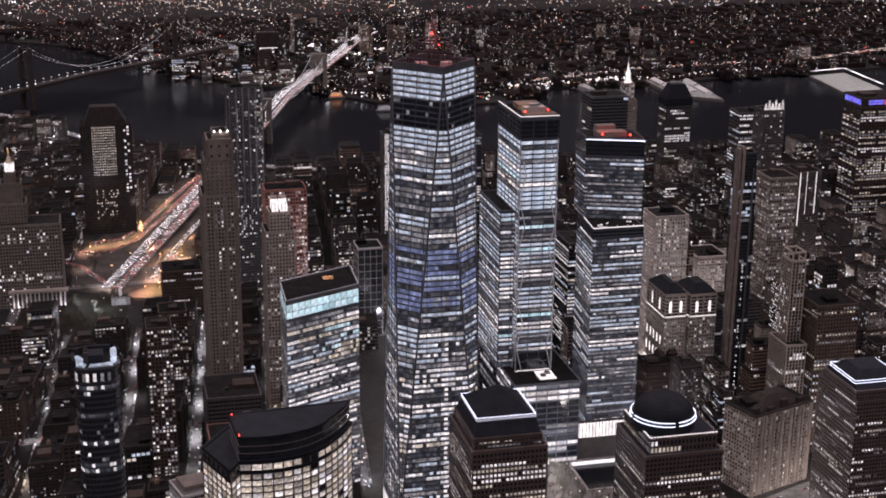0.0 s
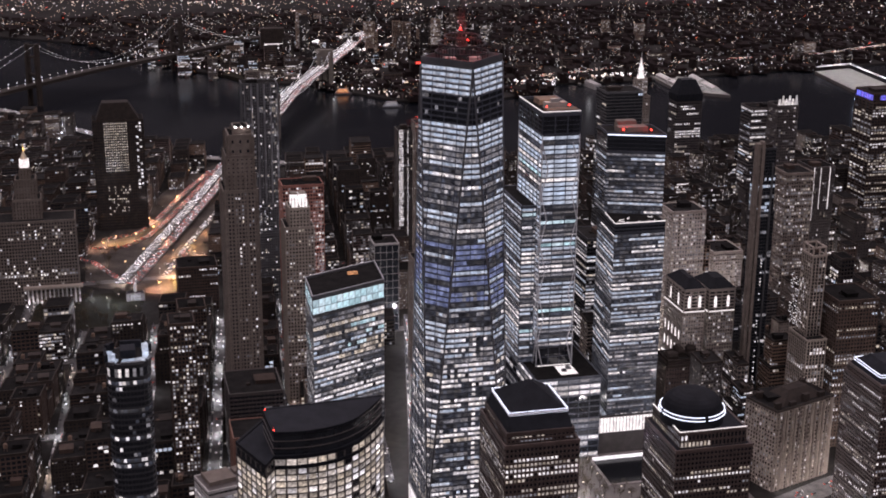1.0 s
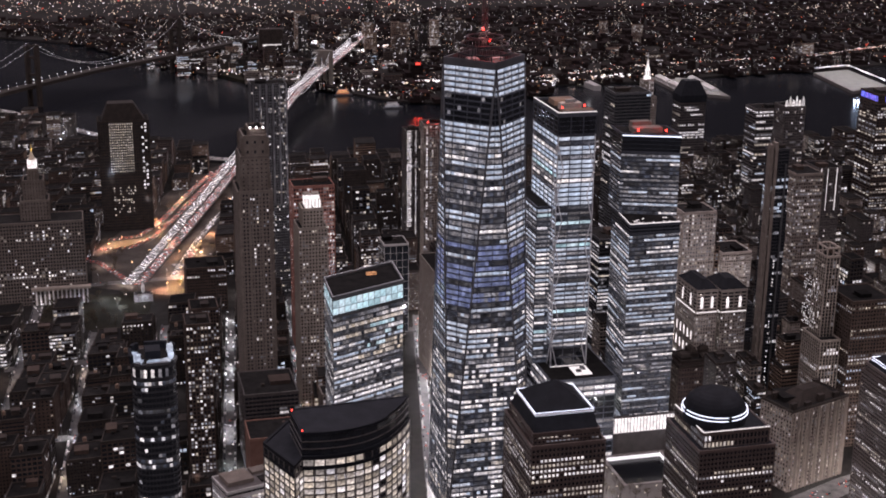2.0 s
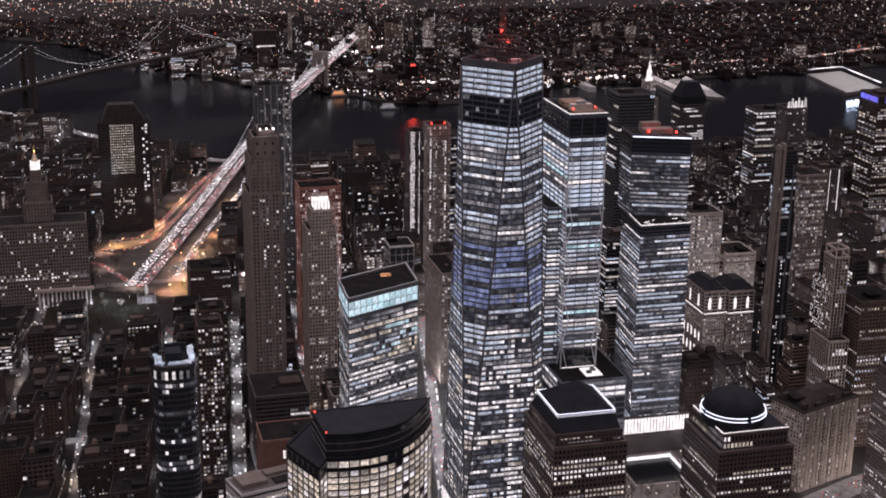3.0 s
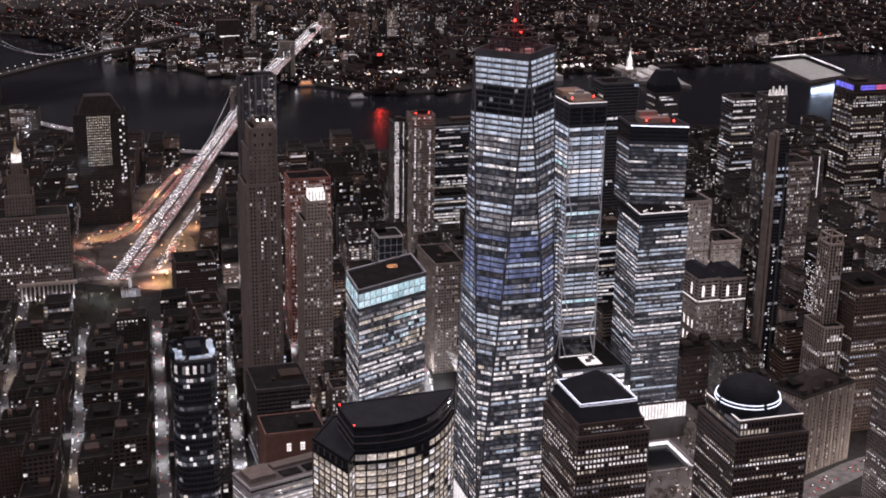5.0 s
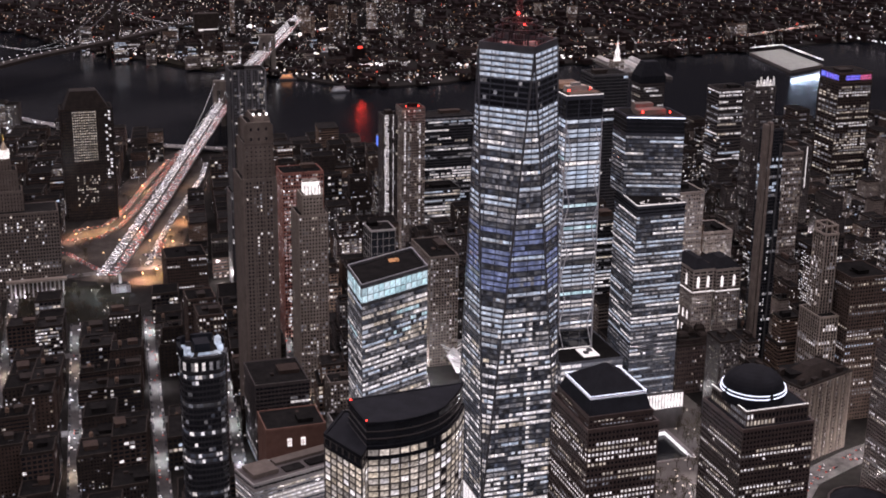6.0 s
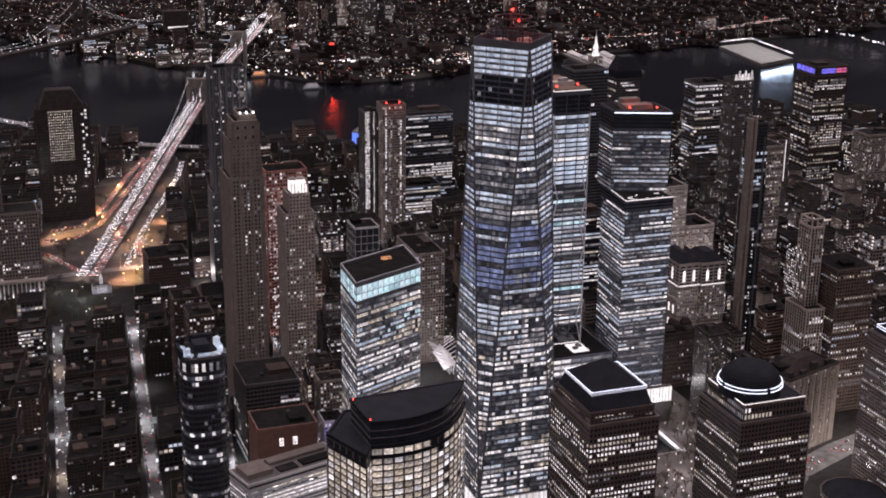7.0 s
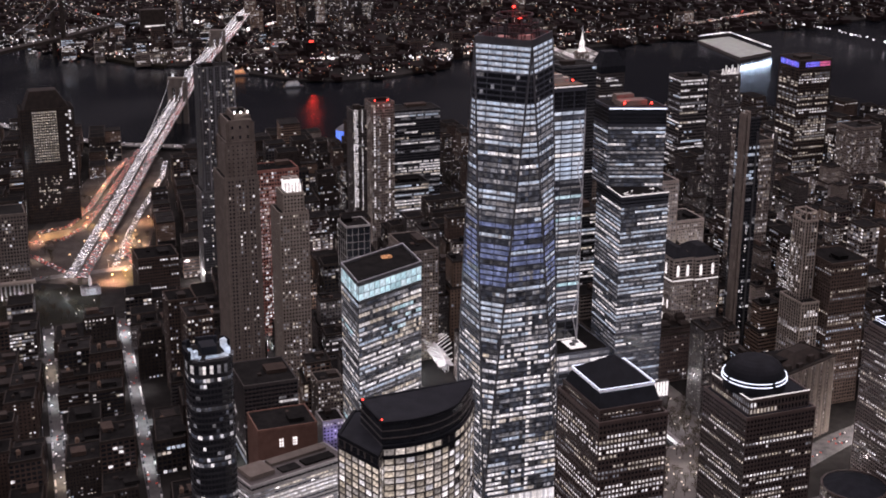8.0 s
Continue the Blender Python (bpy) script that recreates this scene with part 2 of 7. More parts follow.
PIECES = {"left": 0, "z": 0.0, "found": []}


def facade(fr, pn, a, b, z0, z1, fh, bw, pier, span, state, proud=0.35, all_panes=False, pier_top=0.0, split=0.0):
    """Piers, spandrels and recessed panes on the upright face from a to b (x, y), outside to the right of a to b."""
    a, b = Vector((a[0], a[1], 0)), Vector((b[0], b[1], 0))
    w = (b - a).length
    u = (b - a) / w
    n = Vector((u.y, -u.x, 0))
    nb, nf = max(1, round(w / bw)), max(1, round((z1 - z0) / fh))
    bw, fh = w / nb, (z1 - z0) / nf
    up = Vector((0, 0, 1))
    for i in range(nb + 1):
        if pier <= 0:
            break
        c = a + u * (i * bw)
        s0, s1 = c - u * pier / 2, c + u * pier / 2
        o0, o1 = s0 + n * proud, s1 + n * proud
        lo, hi = up * z0, up * (z1 + pier_top)
        quad(fr, o0 + lo, o1 + lo, o1 + hi, o0 + hi)
        quad(fr, s0 + lo, o0 + lo, o0 + hi, s0 + hi)
        quad(fr, o1 + lo, s1 + lo, s1 + hi, o1 + hi)
    pr = proud * 0.8
    for j in range(nf + 1):
        lo, hi = up * max(z0, z0 + j * fh - span / 2), up * min(z1, z0 + j * fh + span / 2)
        o0, o1 = a + n * pr, b + n * pr
        quad(fr, o0 + lo, o1 + lo, o1 + hi, o0 + hi)
        quad(fr, o0 + hi, o1 + hi, b + hi, a + hi)
        quad(fr, a + lo, b + lo, o1 + lo, o0 + lo)
    off = n * 0.08
    for j in range(nf):
        lo, hi = up * (z0 + j * fh + span / 2), up * (z0 + (j + 1) * fh - span / 2)
        for i in range(nb):
            k = state(i, j, nb)
            if k == DARK and not all_panes:
                continue
            p0 = a + u * (i * bw + max(pier, 0.12) / 2) + off
            p1 = a + u * ((i + 1) * bw - max(pier, 0.12) / 2) + off
            if PIECES["left"] > 0 and k != DARK and lo.z > PIECES["z"]:
                PIECES["left"] -= 1
                PIECES["found"].append((p0, p1, lo.z, hi.z, k))
            elif split and k != LOW[k]:
                m = lo + (hi - lo) * (1 - split)
                quad(pn, p0 + m, p1 + m, p1 + hi, p0 + hi, k)
                quad(pn, p0 + lo, p1 + lo, p1 + m, p0 + m, LOW[k])
            else:
                quad(pn, p0 + lo, p1 + lo, p1 + hi, p0 + hi, k)


def rect(x0, x1, y0, y1):
    return [(x0, y0), (x1, y0), (x1, y1), (x0, y1)]


def seen_sides(poly):
    """The sides of a counter-clockwise outline that face the camera's path, taken from (-240, -750)."""
    out = []
    for i, a in enumerate(poly):
        b = poly[(i + 1) % len(poly)]
        n = Vector((b[1] - a[1], a[0] - b[0]))
        c = Vector(((a[0] + b[0]) / 2 + 240, (a[1] + b[1]) / 2 + 750))
        if n.normalized().dot(c.normalized()) < 0.12:
            out.append((a, b))
    return out


def roof_units(parent, poly, z, rng, n=4):
    """Bulkheads, fans and cooling units on a roof, each a part."""
    xs, ys = [p[0] for p in poly], [p[1] for p in poly]
    x0, y0, w, d = min(xs), min(ys), max(xs) - min(xs), max(ys) - min(ys)
    for i in range(n):
        g = geo()
        s, t = (w * rng.uniform(0.12, 0.2), d * rng.uniform(0.12, 0.2)) if i == 0 else (rng.uniform(0.9, 2.4), rng.uniform(0.9, 2.4))
        cx, cy, h = x0 + w * rng.uniform(0.25, 0.75), y0 + d * rng.uniform(0.25, 0.75), rng.uniform(3, 5) if i == 0 else rng.uniform(1, 2.6)
        prism(g, rect(cx - s, cx + s, cy - t, cy + t), z, z + h * 0.9, 0, rect(cx - s, cx + s, cy - t, cy + t))
        prism(g, rect(cx - s * 1.06, cx + s * 1.06, cy - t * 1.06, cy + t * 1.06), z + h * 0.9, z + h)
        part("roof_unit", g, rng.choice((roof_dark, roof_dark, shade_dark, shade_dark, darkbrick)), parent)


def water_tank(parent, x, y, z):
    g = geo()
    for dx, dy in ((-1, -1), (1, -1), (1, 1), (-1, 1)):
        beam(g, (x + dx * 1.2, y + dy * 1.2, z), (x + dx * 1.2, y + dy * 1.2, z + 3), 0.3)
    ring = [(x + 1.9 * math.cos(a * math.pi / 5), y + 1.9 * math.sin(a * math.pi / 5)) for a in range(10)]
    tip = [(x + 0.1 * math.cos(a * math.pi / 5), y + 0.1 * math.sin(a * math.pi / 5)) for a in range(10)]
    prism(g, ring, z + 3, z + 6.5)
    prism(g, ring, z + 6.5, z + 8, 0, tip)
    return part("water_tank", g, brownstone, parent, "wooden rooftop water tank")


SPECIAL = []


def shape(tier, fh, bw, pier, span, state, proud, full, pn, fr, co, pa, rf, split=0.0):
    """One tier of a building added to its meshes. A tier is (outline, z0, z1, options)."""
    poly, z0, z1 = tier[:3]
    o = tier[3] if len(tier) > 3 else {}
    fh, bw, pier, span, state, proud = o.get("fh", fh), o.get("bw", bw), o.get("pier", pier), o.get("span", span), o.get("state", state), o.get("proud", proud)
    prism(co, poly, z0, z1)
    see = seen_sides(poly)
    for i, a in enumerate(poly):
        b = poly[(i + 1) % len(poly)]
        if (a, b) in see:
            facade(fr, pn, a, b, z0 + 0.01, z1 - 1.2, fh, bw, pier, span, state, proud, full, 0.0, o.get("split", split))
        elif full:
            facade(fr, geo(), a, b, z0 + 0.01, z1 - 1.2, fh * 3, max(bw * 4, 8), pier, span, lambda i, j, nb: DARK, proud)
    cx, cy = sum(p[0] for p in poly) / len(poly), sum(p[1] for p in poly) / len(poly)

    def grow(d):
        return [(x + d * (1 if x > cx else -1), y + d * (1 if y > cy else -1)) for x, y in poly]
    e = o.get("rim", 1.1)
    outer, inner, n, v = grow(proud + 0.15), grow(-0.6), len(poly), len(pa[0])
    for ring, z in ((outer, z1 - 1.2), (outer, z1 + e), (inner, z1 + e), (inner, z1 - 0.3)):
        pa[0].extend((x, y, z) for x, y in ring)
    for k in range(3):
        for i in range(n):
            j = (i + 1) % n
            pa[1].append((v + k * n + i, v + k * n + j, v + k * n + n + j, v + k * n + n + i))
            pa[2].append(0)
    prism(rf, inner, z1 - 0.5, z1 + 0.25)


def building(name, label, category, tiers, wall, state, fh=3.6, bw=3.2, pier=1.3, span=1.4, proud=0.35, core=None, group="", seed=1, units=4, full=True, tank=False, keep=True, roof=None, split=0.0, coping=None, pieces=None, site=None, on_sheet=True):
    """Core of dark glass, piers and spandrels before it, panes between, a roof slab and parapet on each tier."""
    rng = random.Random(seed)
    top = empty(name, label, category, group)
    xs, ys = [p[0] for p in tiers[-1][0]], [p[1] for p in tiers[-1][0]]
    m = (site_matrix(*site) if site else site_at((min(xs) + max(xs)) / 2, (min(ys) + max(ys)) / 2, tiers[-1][2])) if on_sheet else Matrix()
    top.matrix_basis = m
    fr, pn, co = geo(), geo(), geo()
    if pieces:
        PIECES["left"], PIECES["z"] = 260, pieces
    for tier in tiers:
        pa, rf = geo(), geo()
        shape(tier, fh, bw, pier, span, state, proud, full, pn, fr, co, pa, rf, split)
        part("parapet", pa, coping or wall, top)
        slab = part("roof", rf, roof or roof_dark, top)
        poly = tier[0]
        if keep:
            at = [m @ Vector((*p, 0)) for p in poly]
            SPECIAL.append((min(p.x for p in at), max(p.x for p in at), min(p.y for p in at), max(p.y for p in at)))
    part("glass_wall", co, core or glass, top)
    part("facade_grid", fr, wall, top, "piers and floor bands", "stuff")
    for p0, p1, za, zb, k in PIECES["found"]:
        pane_object("window_pane", p0, p1, za, zb, k, top)
    PIECES["left"], PIECES["found"] = 0, []
    if pn[0]:
        part("window_panes", pn, PANES, top, "lit and dark window panes", "stuff")
    poly, z0, z1 = tiers[-1][:3]
    if units:
        roof_units(slab, poly, z1 + 0.25, rng, units)
    if tank:
        water_tank(slab, poly[0][0] * 0.7 + poly[2][0] * 0.3, poly[0][1] * 0.7 + poly[2][1] * 0.3, z1 + 0.25)
    return top


PANE_MESHES = {}


def pane_object(name, a, b, z0, z1, k, parent):
    """One window pane as a part of its own, from a to b (x, y); alike panes share a mesh."""
    a, b = Vector((a[0], a[1], 0)), Vector((b[0], b[1], 0))
    w, h = round((b - a).length, 2), round(z1 - z0, 2)
    key = (w, h, k)
    if key not in PANE_MESHES:
        g = geo()
        t = 0.06
        quad(g, (0, 0, 0), (w, 0, 0), (w, 0, h), (0, 0, h))
        n = len(g[0])
        g[0].extend(((0, t, 0), (w, t, 0), (w, t, h), (0, t, h)))
        for f in ((0, 4, 5, 1), (1, 5, 6, 2), (2, 6, 7, 3), (3, 7, 4, 0)):
            g[1].append(f)
        me = bpy.data.meshes.new(name)
        me.from_pydata(g[0], [], g[1])
        me.materials.append(PANES[k])
        PANE_MESHES[key] = me
    ob = new(name, PANE_MESHES[key])
    ob.matrix_basis = pose(a.x, a.y, z0, 0, 0, math.degrees(math.atan2(b.y - a.y, b.x - a.x)))
    ob.parent = parent
    return ob


def polyline(pts, step):
    """Points along a bent line, step metres apart, with the way along it."""
    out, carry = [], 0.0
    for a, b in zip(pts, pts[1:]):
        a, b = Vector(a), Vector(b)
        n = (b - a).length
        d = (b - a) / n
        while carry < n:
            out.append((a + d * carry, d))
            carry += step
        carry -= n
    return out


def ribbon(g, pts, w, thick, k=0):
    """A road or deck of width w and given thickness along a bent line."""
    n, v = len(pts), len(g[0])
    for i, p in enumerate(pts):
        a, b = Vector(pts[max(0, i - 1)]), Vector(pts[min(n - 1, i + 1)])
        s = Vector(((b - a).y, -(b - a).x, 0)).normalized() * w / 2
        p = Vector(p)
        t = Vector((0, 0, thick))
        g[0].extend(tuple(q) for q in (p - s, p + s, p + s - t, p - s - t))
    for i in range(n - 1):
        o = v + 4 * i
        for j in range(4):
            m = (j + 1) % 4
            g[1].append((o + j, o + m, o + 4 + m, o + 4 + j))
            g[2].append(k)
    g[1].append((v, v + 3, v + 2, v + 1))
    g[1].append((v + 4 * n - 4, v + 4 * n - 3, v + 4 * n - 2, v + 4 * n - 1))
    g[2].extend((k, k))


def inside(poly, x, y):
    hit = False
    for i, (ax, ay) in enumerate(poly):
        bx, by = poly[i - 1]
        if (ay > y) != (by > y) and x < (bx - ax) * (y - ay) / (by - ay) + ax:
            hit = not hit
    return hit


# ---- ground, water ----
def sheet(name, poly, z, mat, label, category, skirt=6.0):
    g = geo()
    prism(g, poly, z - skirt, z)
    return tagged(part(name, g, mat), label, category, kind="structure")


g = geo()
quad(g, (-9000, -9000, -4), (9000, -9000, -4), (9000, 9000, -4), (-9000, 9000, -4))
wm, wnt, wb = node_mat("river_water")
wb.inputs["Base Color"].default_value = (0.004, 0.005, 0.007, 1)
wb.inputs["Roughness"].default_value, wb.inputs["Specular IOR Level"].default_value = 0.19, 0.22
wtc, wn1, wn2, wbp = wnt.nodes.new("ShaderNodeTexCoord"), wnt.nodes.new("ShaderNodeTexNoise"), wnt.nodes.new("ShaderNodeTexNoise"), wnt.nodes.new("ShaderNodeBump")
wn1.inputs["Scale"].default_value, wn1.inputs["Detail"].default_value = 0.08, 5
wn2.inputs["Scale"].default_value, wn2.inputs["Detail"].default_value = 0.0022, 2
wrr = wnt.nodes.new("ShaderNodeMapRange")
wrr.inputs["From Min"].default_value, wrr.inputs["From Max"].default_value = 0.42, 0.58
wrr.inputs["To Min"].default_value, wrr.inputs["To Max"].default_value = 0.17, 0.27
wnt.links.new(wtc.outputs["Object"], wn2.inputs["Vector"])
wnt.links.new(wn2.outputs["Fac"], wrr.inputs["Value"])
wnt.links.new(wrr.outputs["Result"], wb.inputs["Roughness"])
wnt.links.new(wtc.outputs["Object"], wn1.inputs["Vector"])
wnt.links.new(wn1.outputs["Fac"], wbp.inputs["Height"])
wbp.inputs["Strength"].default_value, wbp.inputs["Distance"].default_value = 0.10, 1.0
wnt.links.new(wbp.outputs["Normal"], wb.inputs["Normal"])
tagged(part("water", g, wm), "dark river water with slow ripples", "water", kind="structure")
ISLAND = [(-1500, -300), (1050, -300), (1250, 300), (1260, 700), (1120, 1010), (600, 1060), (110, 1110), (-120, 1200), (-330, 1310), (-780, 1770), (-850, 1900), (-1500, 2500)]
FAR_SHORE = [(-6000, 6000), (-6000, 5000), (-1500, 3900), (-900, 3270), (-680, 2860), (-430, 2490), (-240, 2300), (-168, 2190), (-44, 2160), (18, 2060), (200, 1840), (318, 1785), (490, 1795), (685, 1863), (736, 1990), (1040, 1975), (1600, 2060), (1760, 2060), (2600, 2200), (5000, 1700), (6000, 6000)]
MANHATTAN = [(-2600, -1600), (1900, -1600), (1500, 300)] + laid(ISLAND[3:11]) + [(-700, 2330), (-2600, 3600)]
BROOKLYN = [(-4200, 5600), (-4200, 4700), (-1150, 3350)] + laid(FAR_SHORE[3:19]) + [(4800, 1700), (5600, 5600)]


def clip(poly, axis, limit, keep_low):
    out = []
    for i, p in enumerate(poly):
        q = poly[(i + 1) % len(poly)]
        a, b = (p[axis] <= limit) == keep_low, (q[axis] <= limit) == keep_low
        if a:
            out.append(p)
        if a != b:
            f = (limit - p[axis]) / (q[axis] - p[axis])
            out.append((p[0] + f * (q[0] - p[0]), p[1] + f * (q[1] - p[1])))
    return out


POOL = (174, 231, 117, 175)
g = geo()
mid = clip(clip(MANHATTAN, 0, POOL[0], False), 0, POOL[1], True)
for piece in (clip(MANHATTAN, 0, POOL[0], True), clip(MANHATTAN, 0, POOL[1], False), clip(mid, 1, POOL[2], True), clip(mid, 1, POOL[3], False)):
    prism(g, piece, -14, 0)
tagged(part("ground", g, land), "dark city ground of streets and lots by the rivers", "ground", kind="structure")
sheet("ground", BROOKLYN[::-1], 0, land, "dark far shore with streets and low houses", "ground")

# ---- the tall glass tower with eight tapering faces ----
band_grey = surface("blue_grey_bands", (0.06, 0.068, 0.085), (0.10, 0.11, 0.13), 0.35, 0.3, 0.1, 1.5, 0.1)
H, ZB, ZT = 31.0, 68.0, 411.0


def tapered_tower():
    top = empty("glass_skyscraper", "tall tapering glass skyscraper with chamfered triangular faces, lit floors", "skyscraper")
    SPECIAL.append((-36, 36, -36, 36))
    B = [Vector((x, y, ZB)) for x, y in ((-H, -H), (H, -H), (H, H), (-H, H))]
    T = [Vector((x, y, ZT)) for x, y in ((0, -H), (H - 0.8, 0), (0, H), (0.8 - H, 0))]
    rng = random.Random(7)
    co, fr, pn, ed = geo(), geo(), geo(), geo()
    fh, bw = 3.95, 2.75
    rows = int((ZT - ZB) / fh)
    fh = (ZT - ZB) / rows
    plan = {}

    def kind(face, i, j):
        z = ZB + (j + 0.5) * fh
        if z > 393:
            return COOL
        if z > 372:
            return DARK if rng.random() < 0.93 else DIM
        if z > 355:
            return COOL
        if (face, j) not in plan:
            q = rng.random()
            if z > 340:
                p, ks = 0.85, (DIM, DIM, COOL, COOL, WHITE)
            elif 236 < z < 285:
                p, ks = (0.96, (BLUE,) * 11 + (COOL, DIM)) if q < 0.86 else (0.15, (DIM, BLUE))
            elif z < 190:
                p, ks = rng.choice((0.15, 0.4, 0.5, 0.65, 0.85)), (WHITE, WHITE, WHITE, WHITE, WARM, COOL)
            else:
                p, ks = rng.choice((0.12, 0.35, 0.75, 0.95, 1.0)), (COOL, COOL, COOL, WHITE, DIM)
            row, k, on = [], rng.choice(ks), rng.random() < p
            while len(row) < 60:
                row += [k if on else (DIM if rng.random() < 0.12 else FAINT)] * (1 + int(rng.expovariate(0.2 if z < 190 else 0.09)))
                on, k = rng.random() < p, rng.choice(ks)
            plan[(face, j)] = row
        k = plan[(face, j)][i % 60]
        if z < 215:
            if i == 31 and face == 0:
                return WHITE
            return k if rng.random() > 0.14 else FAINT
        return k if rng.random() > 0.03 else DIM

    for f in range(8):
        q = f // 2
        if f % 2 == 0:
            lo0, lo1, hi0, hi1 = B[q], B[(q + 1) % 4], T[q], T[q]
        else:
            lo0, lo1, hi0, hi1 = B[(q + 1) % 4], B[(q + 1) % 4], T[q], T[(q + 1) % 4]
        quad(co, lo0, lo1, hi1, hi0)
        u = ((lo1 - lo0) if f % 2 == 0 else (hi1 - hi0)).normalized()
        mid0, mid1 = (lo0 + lo1) / 2, (hi0 + hi1) / 2
        up = (mid1 - mid0) / rows
        n = u.cross(up).normalized()
        if n.dot(Vector((-170, -550, 90))) < -60:
            continue
        for j in range(rows):
            c0, c1 = mid0 + up * j, mid0 + up * (j + 1)
            w0 = ((lo0 - lo1).length * (1 - j / rows) + (hi0 - hi1).length * j / rows) / 2
            w1 = ((lo0 - lo1).length * (1 - (j + 1) / rows) + (hi0 - hi1).length * (j + 1) / rows) / 2
            e = n * 0.1
            # spandrel
            s = n * 0.4
            a0, a1 = c0 - u * w0, c0 + u * w0
            b0, b1 = a0 + up * 0.26, a1 + up * 0.26
            quad(fr, a0 + s, a1 + s, b1 + s, b0 + s)
            quad(fr, b0 + s, b1 + s, b1, b0)
            quad(fr, a0, a1, a1 + s, a0 + s)
            y0, y1 = 0.28, 0.98
            v0, v1 = w0 + (w1 - w0) * y0, w0 + (w1 - w0) * y1
            m = int(max(v0, v1) / bw) + 1
            for i in range(-m, m):
                x0, x1 = i * bw + 0.03, (i + 1) * bw - 0.03
                p = [max(-v0, min(v0, x0)), max(-v0, min(v0, x1)), max(-v1, min(v1, x1)), max(-v1, min(v1, x0))]
                if p[1] - p[0] < 0.2 and p[2] - p[3] < 0.2:
                    continue
                k = kind(f, i + 30, j)
                ym = 0.46 if k in (COOL, WHITE) else y0
                q = [p[0] + (p[3] - p[0]) * (ym - y0) / (y1 - y0), p[1] + (p[2] - p[1]) * (ym - y0) / (y1 - y0)]
                quad(pn, c0 + up * ym + u * q[0] + e, c0 + up * ym + u * q[1] + e, c0 + up * y1 + u * p[2] + e, c0 + up * y1 + u * p[3] + e, k)
                if ym > y0:
                    quad(pn, c0 + up * y0 + u * p[0] + e, c0 + up * y0 + u * p[1] + e, c0 + up * ym + u * q[1] + e, c0 + up * ym + u * q[0] + e, DIM)
        # main mullions, each fourth bay
        for i in range(-3, 4):
            x = i * bw * 4
            def reach(j):
                return ((lo0 - lo1).length * (1 - j / rows) + (hi0 - hi1).length * j / rows) / 2
            js = [j for j in range(rows + 1) if reach(j) > abs(x) + 0.3]
            if len(js) > 2:
                beam(fr, mid0 + up * js[0] + u * x + n * 0.3, mid0 + up * js[-1] + u * x + n * 0.3, 0.45)
    for q in range(4):
        for b in (B[q], B[(q + 1) % 4]):
            beam(ed, b, T[q], 1.3)
    part("glass_wall", co, glass_blue, top)
    part("facade_grid", fr, band_grey, top, "dark floor bands and mullions", "stuff")
    part("window_panes", pn, PANES, top, "rows of lit office windows", "stuff")
    part("steel_edges", ed, steel, top, "brushed steel edge trims")
    # parapet and roof
    pa = geo()
    tp = [(0, -H), (H - 0.8, 0), (0, H), (0.8 - H, 0)]
    ti = [(x * 0.96, y * 0.96) for x, y in tp]
    for i in range(4):
        j = (i + 1) % 4
        quad(pa, (*tp[i], ZT - 0.5), (*tp[j], ZT - 0.5), (*tp[j], ZT + 5.5), (*tp[i], ZT + 5.5))
        quad(pa, (*ti[j], ZT - 0.5), (*ti[i], ZT - 0.5), (*ti[i], ZT + 5.5), (*ti[j], ZT + 5.5))
        quad(pa, (*tp[i], ZT + 5.5), (*tp[j], ZT + 5.5), (*ti[j], ZT + 5.5), (*ti[i], ZT + 5.5))
    part("parapet", pa, steel, top, "grey steel parapet")
    rf = geo()
    prism(rf, ti, ZT - 1, ZT)
    part("roof", rf, roof_dark, top)
    for s in (-1, 1):
        rf = geo()
        box(rf, s * 9 - 4, s * 9 + 4, -4, 4, ZT, ZT + 4)
        part("roof_unit", rf, concrete, top)
    ring = geo()
    for k, (r, z) in enumerate(((19, 8), (17, 14), (13, 19))):
        for i in range(24):
            a0, a1 = i * math.tau / 24, (i + 1) * math.tau / 24
            beam(ring, (r * math.cos(a0), r * math.sin(a0), ZT + z), (r * math.cos(a1), r * math.sin(a1), ZT + z), 1.0)
            if i % 3 == 0:
                beam(ring, (r * math.cos(a0), r * math.sin(a0), ZT), (r * math.cos(a0), r * math.sin(a0), ZT + z), 0.5)
    part("antenna_ring", ring, mullion, top, "dark round antenna platform")
    sp = geo()
    for i in range(12):
        z0, z1, r = ZT + i * 10, ZT + i * 10 + 10, 2.6 - 0.2 * i
        for k in range(4):
            a = k * math.pi / 2
            p, q = (r * math.cos(a), r * math.sin(a)), (r * math.cos(a + math.pi / 2), r * math.sin(a + math.pi / 2))
            beam(sp, (*p, z0), (*p, z1), 0.35)
            beam(sp, (*p, z0), (*q, z1), 0.25)
    part("spire", sp, mullion, top, "dark lattice spire")
    for x, y, z in ((3, -3, 16), (-2, -3, 24)):
        bc = geo()
        box(bc, x - 0.6, x + 0.6, y - 0.6, y + 0.6, ZT + z, ZT + z + 1.4)
        part("aviation_beacon", bc, red_beacon, top, "red aviation beacon")
    # podium with bright glass fins
    po = geo()
    fi = geo()
    box(fi, -0.7, 0.7, -0.24, 0.24, 0, 19.6)
    fin_mesh = bpy.data.meshes.new("podium_fin")
    fin_mesh.from_pydata(fi[0], [], fi[1])
    fin_mesh.materials.append(lit_white)
    prism(po, rect(-H - 0.6, H + 0.6, -H - 0.6, H + 0.6), 0, ZB)
